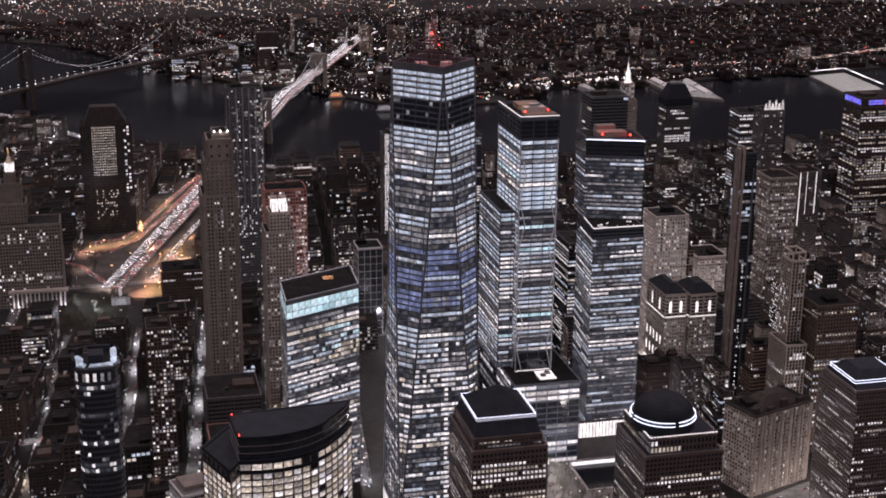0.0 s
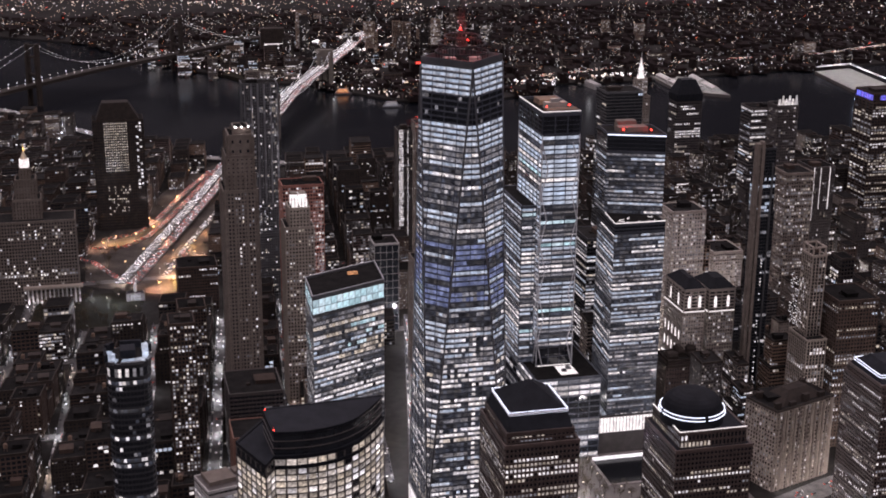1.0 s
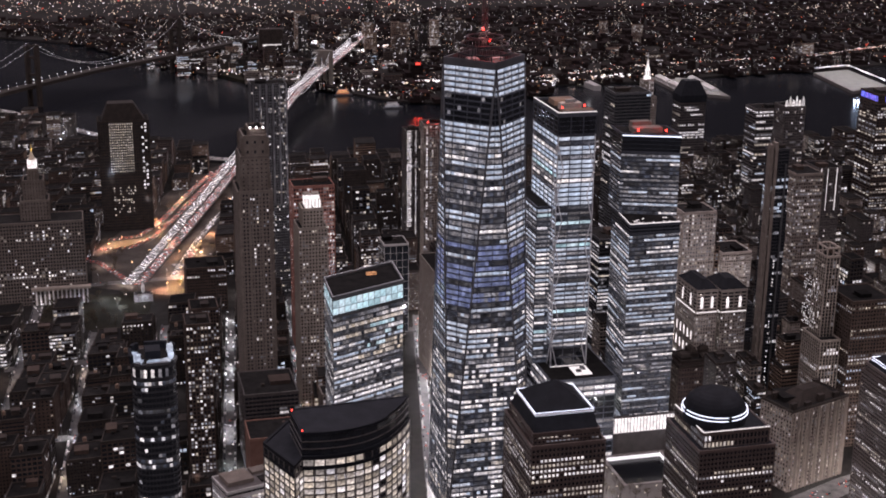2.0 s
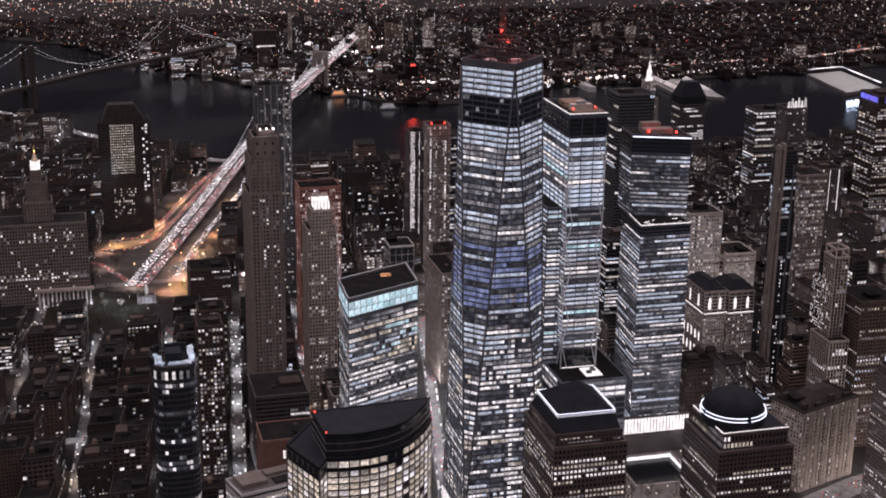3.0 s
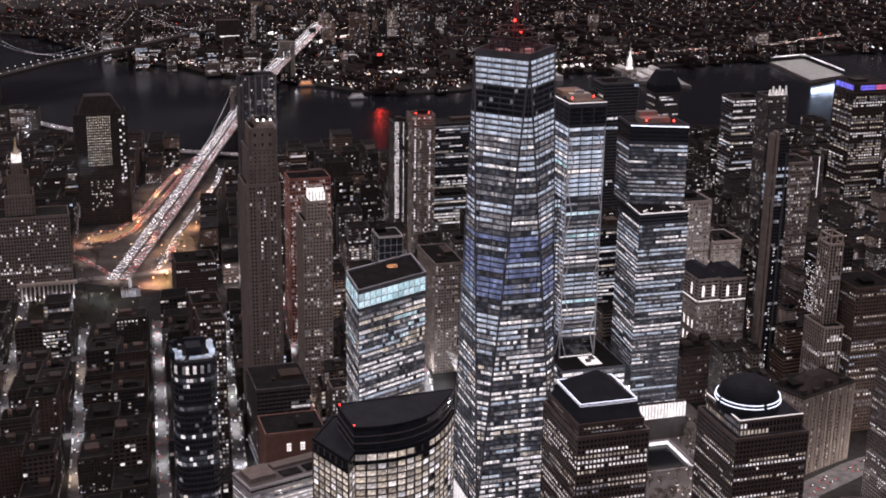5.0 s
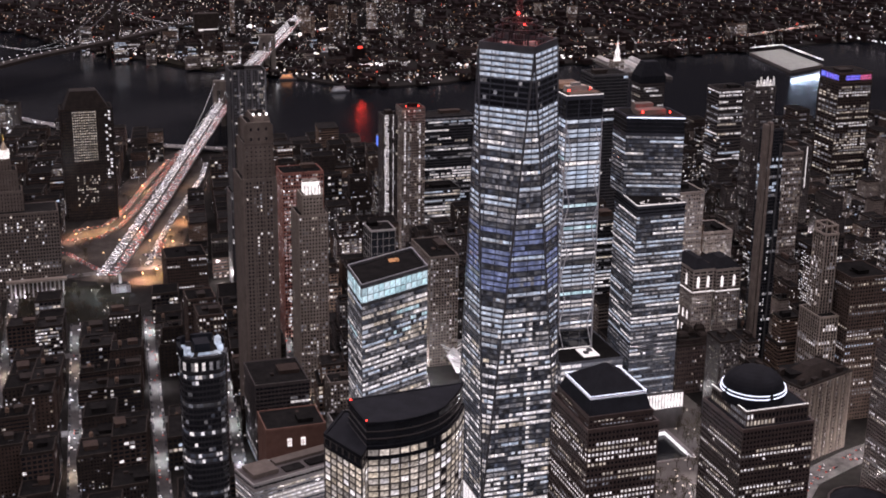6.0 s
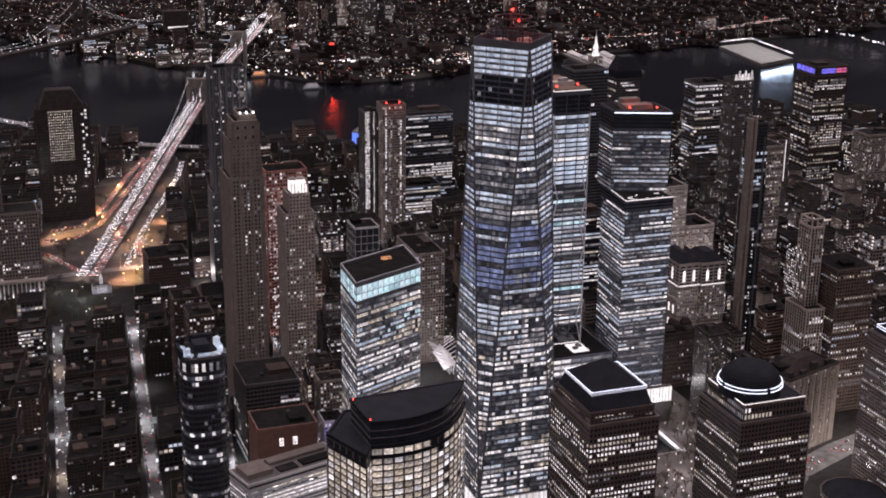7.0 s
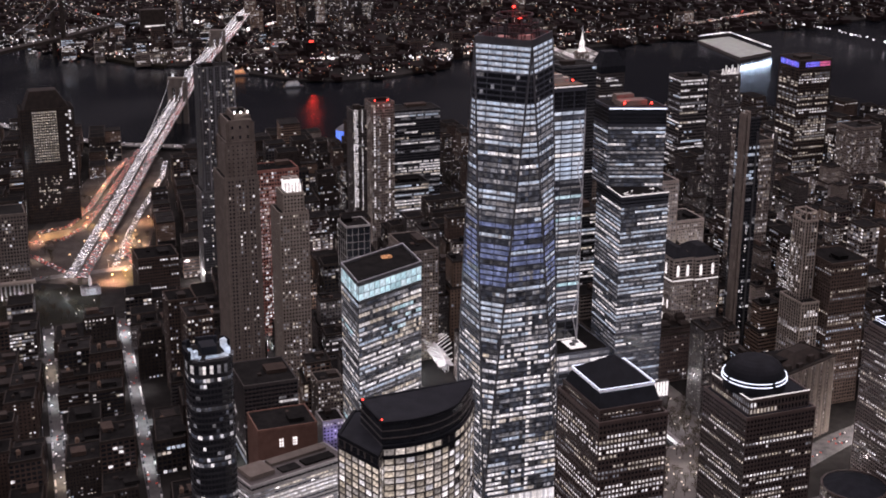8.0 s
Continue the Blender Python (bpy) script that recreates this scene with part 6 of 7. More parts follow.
def tree_kind(seed, h):
    rng = random.Random(seed)
    t = empty("tree", "bare winter tree with a thin brown crown", "tree", "park trees")
    g = geo()
    prism(g, ring_of(0, 0, 0.28, 6), 0, h * 0.45, 0, ring_of(0, 0, 0.16, 6))
    tips = []
    for i in range(7):
        a, r = i * 0.9 + rng.uniform(-0.3, 0.3), rng.uniform(1.6, 3.4)
        tip = (r * math.cos(a), r * math.sin(a), h * rng.uniform(0.7, 1.0))
        beam(g, (0, 0, h * rng.uniform(0.3, 0.44)), tip, 0.14)
        tips.append(Vector(tip))
    part("trunk", g, bark, t, "dark trunk and limbs")
    g = geo()
    for tip in tips:
        for _ in range(26):
            p = tip + Vector((rng.gauss(0, 1), rng.gauss(0, 1), rng.gauss(0, 0.8)))
            u = Vector((rng.gauss(0, 1), rng.gauss(0, 1), rng.gauss(0, 1))).normalized() * rng.uniform(0.25, 0.5)
            v = u.cross(Vector((rng.gauss(0, 1), rng.gauss(0, 1), rng.gauss(0, 1)))).normalized() * 0.3
            quad(g, p - u, p - v * 0.6, p + u, p + v)
    part("crown", g, leaf, t, "sparse brown leaves", "stuff")
    return t


bark = surface("bark", (0.03, 0.024, 0.02), (0.06, 0.05, 0.04), 0.95)
kinds = []
trng = random.Random(77)
spots = [(trng.uniform(-475, -335), trng.uniform(492, 596)) for _ in range(58)]
spots += [(x + trng.uniform(-2, 2), y + trng.uniform(-2, 2)) for x in range(48, 142, 12) for y in range(-34, 110, 13) if not -36 < x < 40]
spots += [(x + trng.uniform(-2, 2), y + trng.uniform(-2, 2)) for x in range(212, 262, 12) for y in range(-34, 105, 13)]
spots += [(x + trng.uniform(-2, 2), y + trng.uniform(-2, 2)) for x in range(148, 208, 11) for y in (72, 83, 94, 104, -4, -16, -28)]
spots += [(trng.uniform(-470, -395), trng.uniform(665, 760)) for _ in range(10)] + [(trng.uniform(-500, -395), trng.uniform(610, 760)) for _ in range(10)] + [(trng.uniform(-320, -270), trng.uniform(605, 860)) for _ in range(10)] + [(trng.uniform(-420, -345), trng.uniform(840, 1080)) for _ in range(10)] + [(trng.uniform(-262, -238), trng.uniform(640, 1000)) for _ in range(8)]
spots = [q for q in spots if off_pool(*lay(*q))]
for n, (x, y) in enumerate(spots):
    if n < 3:
        k = tree_kind(500 + n, (11, 9, 13)[n])
        k.matrix_basis = pose(*lay(x, y), 0, 0, 0, n * 70)
        kinds.append(k)
    else:
        copy_thing(kinds[n % 3], pose(*lay(x, y), 0, 0, 0, trng.uniform(0, 360)))
for x in range(150, 280, 11):
    for y in range(58, 176, 11):
        if off_pool(x, y) and trng.random() < 0.6:
            copy_thing(kinds[trng.randrange(3)], pose(x + trng.uniform(-2, 2), y + trng.uniform(-2, 2), 0, 0, 0, trng.uniform(0, 360)))
g = geo()
prism(g, laid([(-478, 488), (-332, 488), (-330, 598), (-490, 598)]), -0.2, 0.05)
tagged(part("ground", g, turf), "dark winter lawn of the city park", "ground", kind="structure")
lrng = random.Random(78)
globe_first = None
for n in range(72):
    x, y = (lrng.uniform(146, 208), lrng.choice((lrng.uniform(68, 108), lrng.uniform(-34, 14)))) if n >= 46 else (lrng.uniform(-470, -335), lrng.uniform(492, 596)) if n < 14 else ((lrng.uniform(50, 140), lrng.uniform(-34, 108)) if n < 34 else (lrng.uniform(212, 260), lrng.uniform(-34, 105)))
    if not off_pool(*lay(x, y)):
        continue
    if globe_first is None:
        globe_first = empty("path_lamp", "small round path lamp on a post", "lamp", "path lamps")
        g = geo()
        beam(g, (0, 0, 0), (0, 0, 4), 0.15)
        part("post", g, steel_dim, globe_first)
        g = geo()
        for (r0, z0), (r1, z1) in (((0.2, 3.9), (0.5, 4.2)), ((0.5, 4.2), (0.5, 4.6)), ((0.5, 4.6), (0.2, 4.9))):
            prism(g, ring_of(0, 0, r0, 8), z0, z1, 0, ring_of(0, 0, r1, 8))
        part("globe", g, sodium_soft, globe_first, "glowing globe")
        globe_first.matrix_basis = pose(*lay(x, y), 0)
    else:
        copy_thing(globe_first, pose(*lay(x, y), 0))
for x in range(152, 290, 15):
    for y in range(60, 176, 15):
        if off_pool(x, y) and lrng.random() < 0.7:
            copy_thing(globe_first, pose(x + lrng.uniform(-5, 5), y + lrng.uniform(-4, 4), 0))
lamp("POINT", -372, 556, 7, 15000, (0.75, 0.92, 1.0), 1.0)
lamp("POINT", -350, 520, 7, 14000, (0.75, 0.92, 1.0), 1.0)
lamp("POINT", -400, 585, 7, 15000, (0.85, 0.95, 1.0), 1.0)



def city_hall():
    t = empty("city_hall", "small floodlit white stone hall with a cupola among trees", "building")
    cx, cy = HALL
    t.matrix_basis = site_at(cx, cy, 10) @ site_matrix(cx, cy, cx, cy, 0.72, 0.8, 0.85)
    for x0, x1, y0, y1, h in ((-15, 15, -5, 5, 12), (-17, -9, -7, 6, 11), (9, 17, -7, 6, 11)):
        g = geo()
        prism(g, rect(cx + x0, cx + x1, cy + y0, cy + y1), 0, h)
        part("wall", g, granite, t, "pale stone wall")
        g = geo()
        prism(g, rect(cx + x0 + 0.6, cx + x1 - 0.6, cy + y0 + 0.6, cy + y1 - 0.6), h + 0.05, h + 1.5, 0, rect(cx + x0 + 4, cx + x1 - 4, cy + y0 + 4, cy + y1 - 4))
        part("roof", g, copper_dark, t)
    g = geo()
    prism(g, ring_of(cx, cy, 3.0, 10), 12, 21)
    prism(g, ring_of(cx, cy, 3.0, 10), 21, 27, 0, ring_of(cx, cy, 0.5, 10))
    part("cupola", g, pale_metal, t, "white cupola")
    for i in range(9):
        g = geo()
        prism(g, ring_of(cx - 8 + 2 * i, cy - 6.2, 0.45, 8), 0, 9.5)
        part("column", g, pale_metal, t, "white stone column")
    for x0, x1, n, y in ((-8, 8, 7, -5.06), (-16.4, -9.6, 3, -7.06), (9.6, 16.4, 3, -7.06)):
        for i in range(n):
            for z in (1.5, 6.2):
                g = geo()
                x = cx + x0 + (x1 - x0) * (i + 0.5) / n
                box(g, x - 0.55, x + 0.55, cy + y, cy + y + 0.04, z, z + 3)
                part("window", g, lit_dim, t, "tall dim lit window")
    for x, y in ((-18, -16), (0, -15), (18, -16)):
        lamp("POINT", cx + x, cy + y, 4, 900, (0.8, 0.92, 1.0), 0.8, on=t)


HALL = (-343, 572)
city_hall()

# ---- far shore ----
PIER_A = [(960, 1851), (1048, 1777), (1064, 1988), (964, 2028)]
PIER_B = [(1338, 1777), (1448, 1820), (1466, 2030), (1365, 2006)]
PIER_C = [(826, 1885), (846, 1880), (842, 2010), (812, 2010)]
for n, (poly, lab) in enumerate(((PIER_A, "pale lit concrete pier"), (PIER_B, "pale floodlit sports pier"), (PIER_C, "narrow pier with a white shed roof"), ([(-330, 2390), (-250, 2260), (-150, 2170), (-90, 2290), (-250, 2460)], "waterside park with pale paths"))):
    g = geo()
    prism(g, poly if n < 2 else laid(poly), -8, 2.5 if n != 2 else 8)
    tagged(part("pier", g, pale_metal if n == 2 else (turf if n == 3 else paving)), lab, "pier", kind="structure")
# floodlights over the piers; spots along the sports pier's edge are added to streak the water
for poly, p in ((PIER_A, 34000), (PIER_B, 60000)):
    for i in range(4):
        for j in range(4):
            f, k = (i + 0.5) / 4, (j + 0.5) / 4
            a, b = Vector(poly[0]).lerp(Vector(poly[1]), f), Vector(poly[3]).lerp(Vector(poly[2]), f)
            q = a.lerp(b, k)
            lamp("SPOT", q.x, q.y, 34, p, (0.9, 1.0, 0.98), 3, (q.x, q.y, 0), 112, sited=True)
for i in range(10):
    q = Vector(PIER_B[0]).lerp(Vector(PIER_B[1]), (i + 0.5) / 10)
    lamp("SPOT", q.x, q.y - 4, 13, 11000, (0.6, 0.8, 1.0), 3, (q.x * 0.6 - 160, q.y * 0.6 - 380, -4), 60, sited=True)
for x, y, z, p in ((832, 1940, 30, 2200), (-200, 2330, 20, 2600), (-120, 2270, 20, 2600), (40, 2100, 16, 2500)):
    lamp("POINT", x, y, z, p, (0.95, 1.0, 0.97), 3)

def pier_shed(a, b, w, h):
    """A long low shed from a to b with a shallow gable."""
    t = empty("pier_shed", "long pale pier shed with a shallow roof", "shed", "pier sheds")
    d = (Vector(b) - Vector(a)).normalized()
    s = Vector((d.y, -d.x)) * w
    plan = [tuple(Vector(p) + k) for p, k in ((a, s), (b, s), (b, -s), (a, -s))]
    ridge = [tuple(Vector(p) + k * 0.1) for p, k in ((a, s), (b, s), (b, -s), (a, -s))]
    g = geo()
    prism(g, plan[::-1], 2.5, h)
    part("wall", g, concrete, t)
    g = geo()
    prism(g, plan[::-1], h + 0.02, h + 3, 0, ridge[::-1])
    part("roof", g, granite, t, "grey metal roof")


for f, g0, g1, w, h in ((0.16, 0.06, 0.5, 9, 9), (0.16, 0.56, 0.95, 9, 8), (0.5, 0.12, 0.62, 11, 10), (0.84, 0.2, 0.55, 8, 8), (0.84, 0.62, 0.94, 8, 9)):
    ends = [Vector(PIER_A[0]).lerp(Vector(PIER_A[1]), f).lerp(Vector(PIER_A[3]).lerp(Vector(PIER_A[2]), f), k) for k in (g0, g1)]
    pier_shed(tuple(ends[0]), tuple(ends[1]), w, h)

far_lights = {"cool": geo(), "warm": geo(), "red": geo()}


def far_lamp(x, y, z, s, kind, sited=False):
    if not sited:
        s *= max(1.0, math.hypot(x + 170, y + 550) / 2900) * 0.56
        x, y = lay(x, y, z)
    box(far_lights[kind], x - s, x + s, y - s, y + s, z - s, z + s)


# flood masts along the sports pier, and the harbour beyond
for i in range(16):
    for a, b in ((PIER_B[3], PIER_B[2]), (PIER_B[2], PIER_B[1])):
        q = Vector(a).lerp(Vector(b), (i + 0.5) / 16)
        far_lamp(q.x, q.y, 13, 1.1, "cool", True)
for a, b, n in (((1686, 2132), (1729, 1990), 16), ((1729, 1990), (1742, 1792), 16)):
    for i in range(n):
        q = Vector(a).lerp(Vector(b), (i + rng.random()) / n)
        far_lamp(q.x + rng.uniform(-8, 8), q.y + rng.uniform(-30, 90) * rng.random(), 12, rng.uniform(0.6, 1.7), "cool", True)
SHORE = [(-680, 2870, 6), (-430, 2510, 6), (-240, 2320, 6), (-168, 2210, 6), (-44, 2180, 6), (30, 2080, 6), (200, 1860, 6), (318, 1805, 6), (490, 1815, 6), (685, 1883, 6), (750, 2010, 6), (1040, 2000, 6), (1600, 2085, 6)]
for p, d in polyline(SHORE, 11):
    for k in range(2):
        if rng.random() < 0.62:
            far_lamp(p.x + rng.uniform(-8, 8), p.y + rng.uniform(0, 70) ** 1.0, rng.uniform(3, 14), rng.uniform(0.8, 2.0), rng.choice(("cool", "cool", "warm", "warm", "red") if k else ("cool", "warm")))
for dy in (0, 14, 26):
    for p, d in polyline([(700, 2040, 14), (841, 2085, 14), (1086, 2172, 14), (1320, 2209, 14), (1554, 2225, 14), (1800, 2242, 14), (2300, 2420, 14)], 8):
        if rng.random() < 0.8:
            far_lamp(p.x + rng.uniform(-4, 4), p.y + dy, 14, rng.uniform(0.5, 1.1), "red" if dy == 14 and rng.random() < 0.4 else rng.choice(("warm", "warm", "cool")))
for a, b, n in (((60, 2330, 8), (170, 2080, 8), 60), ((120, 2200, 8), (190, 2350, 8), 50), ((-330, 2520, 10), (-120, 2380, 10), 40), ((-230, 2640, 12), (-60, 2480, 12), 60), ((600, 2000, 8), (1000, 2060, 8), 60), ((-300, 2480, 14), (-60, 2260, 14), 130), ((120, 2700, 20), (420, 3000, 20), 150), ((-100, 2900, 20), (250, 3300, 20), 160), ((200, 2050, 8), (460, 2120, 8), 80), ((-700, 3000, 14), (-420, 2620, 14), 80)):
    for i in range(n):
        f = rng.random()
        far_lamp(a[0] + (b[0] - a[0]) * f + rng.gauss(0, 12), a[1] + (b[1] - a[1]) * f + rng.gauss(0, 12), 8, rng.uniform(0.9, 2.9), rng.choice(("cool", "cool", "cool", "warm")))


def in_fan(x, y):
    return -27 < math.degrees(math.atan2(x + 170, y + 550)) < 58 and math.hypot(x + 170, y + 550) < 6300


# street grids of the far shore
for angle, gap in ((28, 74), (118, 190)):
    a = math.radians(angle)
    u, v = Vector((math.cos(a), math.sin(a))), Vector((-math.sin(a), math.cos(a)))
    for j in range(-60, 110):
        if rng.random() < 0.15:
            continue
        bright = rng.choice((0.25, 0.4, 0.7, 0.2))
        for i in range(-200, 260):
            p = Vector((500, 2800)) + u * i * 24 + v * j * gap
            x, y = p.x + rng.gauss(0, 5), p.y + rng.gauss(0, 5)
            if rng.random() < bright * (0.6 if x > 700 else 1.25) and in_fan(x, y) and inside(FAR_SHORE, x, y):
                far_lamp(x, y, rng.uniform(6, 22), rng.choice((0.4, 0.5, 0.65, 0.9, 1.3)), rng.choice(("cool", "cool", "warm", "warm", "warm", "warm", "red" if rng.random() < 0.3 else "warm")))
for k, m in (("cool", cool_far), ("warm", warm_far), ("red", red_far)):
    tagged(part("distant_lights", far_lights[k], m), "scattered far %s lamps and windows across the river" % {"cool": "white", "warm": "amber", "red": "red"}[k], "lights", kind="stuff")

# far houses near black: their night shade is put into the brick colour
far_brick = surface('shade_dark_brick', (0.008, 0.006, 0.0058), (0.024, 0.017, 0.016), 0.95, spec=0.05)
houses, house_panes = geo(), geo()
hr = random.Random(21)
for i in range(5200):
    x, y = hr.uniform(-2600, 4000), hr.uniform(1800, 4300)
    if not in_fan(x, y) or not inside(FAR_SHORE, x, y):
        continue
    w, d, h = hr.uniform(8, 22), hr.uniform(8, 22), hr.choice((9, 10, 12, 14, 18, 26))
    x, y = lay(x, y, h)
    w, d, h = w * 0.7, d * 0.8, h * 0.85
    box(houses, x - w, x + w, y - d, y + d, 0, h)
    glow_ = hr.random() ** 2
    for col in range(int(2 * w / 3.2)):
        for row in range(int(h / 3.6)):
            if hr.random() < 0.05 + 0.4 * glow_:
                a, b = x - w + 0.9 + col * 3.2, 1.2 + row * 3.6
                quad(house_panes, (a, y - d - 0.1, b), (a + 1.7, y - d - 0.1, b), (a + 1.7, y - d - 0.1, b + 1.9), (a, y - d - 0.1, b + 1.9), hr.choice((0, 0, 1, 1, 2, 2, 3)))
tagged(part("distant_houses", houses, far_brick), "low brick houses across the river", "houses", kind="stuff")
tagged(part("house_windows", house_panes, [lit_white, lit_warm, lit_dim, lit_orange]), "small lit windows of the far houses", "windows", kind="stuff")
n = 0
while n < 46:
    x, y = (hr.gauss(330, 260), hr.gauss(3250, 420)) if n < 34 else (hr.uniform(-900, 2200), hr.uniform(2300, 3600))
    if not inside(FAR_SHORE, x, y) or not in_fan(x, y) or math.hypot(x - 150, y - 2700) < 120:
        continue
    h = hr.choice((35, 45, 60, 80, 100)) if n < 34 else hr.choice((25, 35, 50))
    st = homes(R(700 + n), hr.choice((0.15, 0.25, 0.4)), ((WHITE, 4), (WARM, 4), (DIM, 3)))
    w = hr.uniform(12, 24)
    building("distant_tower", "far tower block with lit windows across the river", "tower", [(rect(x - w, x + w, y - 12, y + 12), 0, h)], hr.choice((darkbrick, shade_dark, brownstone)), st, 4.5, 5.5, 1.6, 2.0, 0.3, group="distant towers", seed=n, units=0, keep=False)
    n += 1
# crowded lit blocks between the two bridges
br = random.Random(57)
n = 0
while n < 44:
    x, y = br.uniform(-620, 420), br.uniform(2250, 3050)
    if not inside(FAR_SHORE, x, y) or any(math.hypot(lay(x, y)[0] - p.x, lay(x, y)[1] - p.y) < 60 for p, d in polyline(DECK[8:], 40)):
        continue
    w, h = br.uniform(10, 24), br.choice((14, 18, 22, 26, 34, 46))
    building("distant_tower", "low far block with rows of bright white windows", "tower", [(rect(x - w, x + w, y - 9, y + 9), 0, h)], br.choice((darkbrick, shade_dark, greybrick)), office(R(820 + n), br.choice((0.35, 0.55, 0.8)), ((WHITE, 7), (COOL, 4), (WARM, 2), (DIM, 3)), 5, 0.15, 0.2), 4.4, 4.6, 1.2, 1.8, 0.3, group="distant towers", seed=n, units=0, keep=False)
    n += 1
t = empty("lit_terminal", "long low shed with white lit bands", "building")
for i in range(6):
    g = geo()
    x, y, z = -150 + (i % 2) * 12, 2950 + (i // 2) * 30, 10 + i * 9
    box(g, x - 40, x + 40, y, y + 3, z, z + 4)
    part("light_band", g, flood_soft, t, "white lit band")
g = geo()
box(g, -192, -98, 2955, 3000, 0, 60)
part("body", g, shade_dark, t)
t.matrix_basis = site_at(-145, 2975, 30)
t = empty("sports_court", "brightly floodlit pale sports court", "court")
g = geo()
prism(g, [(-645, 1490), (-585, 1478), (-579, 1540), (-640, 1552)], 0, 0.3)
part("court_surface", g, pale_metal, t)
t.matrix_basis = site_at(-612, 1515, 5)
for x, y in ((-643, 1492), (-587, 1480), (-581, 1538), (-638, 1550)):
    g = geo()
    beam(g, (x, y, 0), (x, y, 14), 0.5)
    part("mast", g, steel_dim, t)
    g = geo()
    box(g, x - 1.2, x + 1.2, y - 1.2, y + 1.2, 14, 15.2)
    part("flood_lamp", g, cool_lamp, t, "bright flood lamp")
    lamp("POINT", x * 0.8 - 612 * 0.2, y * 0.8 + 1515 * 0.2, 12, 9000, (0.8, 0.9, 1.0), 1.5, on=t)
SPECIAL.append((*sorted((lay(-665, 1500)[0], lay(-560, 1500)[0])), lay(-612, 1440)[1], lay(-612, 1560)[1]))
# lit warehouses along the far waterfront
for n, (x, y, w, h, p) in enumerate(((-262, 2475, 30, 24, 0.5), (-190, 2400, 34, 26, 0.6), (-128, 2320, 26, 22, 0.6), (-80, 2420, 24, 40, 0.4), (-300, 2560, 26, 34, 0.35), (-150, 2540, 20, 60, 0.3), (60, 2250, 22, 20, 0.4), (230, 2120, 30, 24, 0.35), (420, 2090, 40, 20, 0.3), (560, 2140, 36, 24, 0.3), (-420, 2640, 30, 22, 0.35), (-480, 2760, 34, 26, 0.3), (700, 2200, 30, 22, 0.25), (900, 2300, 36, 26, 0.25), (1250, 2330, 40, 26, 0.25))):
    building("waterfront_warehouse", "brick warehouse with rows of lit windows on the far shore", "warehouse", [(rect(x - w, x + w, y, y + 34), 0, h)], darkbrick, office(R(760 + n), p, ((WHITE, 5), (WARM, 4), (DIM, 4)), 4, 0.1, 0.2), 4.6, 5.0, 1.6, 1.9, 0.3, group="waterfront warehouses", seed=n, units=0, keep=False)
# red sign, and an added red spot that lays its streak on the river
t = empty("red_sign", "red glowing rooftop sign on the far shore", "sign")
g = geo()
box(g, 327, 343, 2250, 2252, 34, 39)
part("sign_face", g, red_sign, t, "glowing red sign face")
g = geo()
box(g, 316, 354, 2254.5, 2290, 0, 33.5)
part("building", g, far_brick, t)
t.matrix_basis = site_at(335, 2265, 36)
lamp("SPOT", 335, 2246, 44, 150000, (1, 0.07, 0.04), 12, (180, 1500, -4), 36)
# ferries and the blue pavilion
for x, y, c, lab in ((60, 1985, lit_orange, "amber-lit ferry boat on the river"), (180, 1770, lit_dim, "dim white-lit small ferry on the river")):
    t = empty("ferry_boat", lab, "boat")
    t.matrix_basis = site_at(x, y, 2)
    g = geo()
    prism(g, [(x - 26, y - 5), (x + 20, y - 5), (x + 28, y), (x + 20, y + 5), (x - 26, y + 5)], -4, -0.5)
    part("hull", g, steel_dim, t, "grey hull")
    for k in range(3):
        g = geo()
        prism(g, rect(x - 22 + 3 * k, x + 16 - 3 * k, y - 4, y + 4), -0.5 + 3.2 * k, 2.2 + 3.2 * k)
        part("deck", g, c, t, "lit deck")
        g = geo()
        prism(g, rect(x - 24 + 3 * k, x + 18 - 3 * k, y - 4.6, y + 4.6), 2.2 + 3.2 * k, 2.7 + 3.2 * k)
        part("deck_roof", g, steel_dim, t)
t = empty("blue_pavilion", "blue-lit round pavilion by the river", "pavilion")
t.matrix_basis = site_matrix(140, 1146, 279, 1336, 1.1, 1.1, 1.5)
SPECIAL.append((240, 320, 1190, 1390))
g = geo()
prism(g, [(112, 1100), (170, 1096), (172, 1172), (114, 1176)], -8, 1)
part("pier_deck", g, paving, t, "dark pier deck")
for i in range(16):
    a = i * math.tau / 16
    g = geo()
    prism(g, [(140 + r * math.cos(a + w), 1146 + r * math.sin(a + w)) for r, w in ((12, -0.15), (13.5, -0.15), (13.5, 0.15), (12, 0.15))], 1, 15)
    part("rib", g, blue_rib, t, "blue lit rib")
g = geo()
prism(g, ring_of(140, 1146, 11.5, 16), 1, 15)
prism(g, ring_of(140, 1146, 14.2, 16), 15.1, 21, 0, ring_of(140, 1146, 3, 16))
part("wall", g, steel_dim, t, "grey wall and conical roof")
# riverside drive
drive_sheet = [(-900, 1930, 8), (-844, 1880, 8), (-728, 1730, 8), (-327, 1305, 8), (-100, 1195, 8), (95, 1108, 8), (600, 1056, 8), (1100, 1005, 8)]
drive = laid(drive_sheet)
g = geo()
ribbon(g, drive, 16, 2)
tagged(part("road", g, concrete), "raised riverside drive", "road", kind="structure")
traffic(drive, (-2, -1, 1, 2), 16, 3, 0.5, True, 0.1)
for x, y in ((-844, 1860), (-740, 1740), (-620, 1480), (-500, 1060), (-455, 1080), (-330, 1290), (-100, 1185), (30, 1130)):
    lamp("POINT", x, y, 18, 22000, (1, 0.93, 0.82), 2)

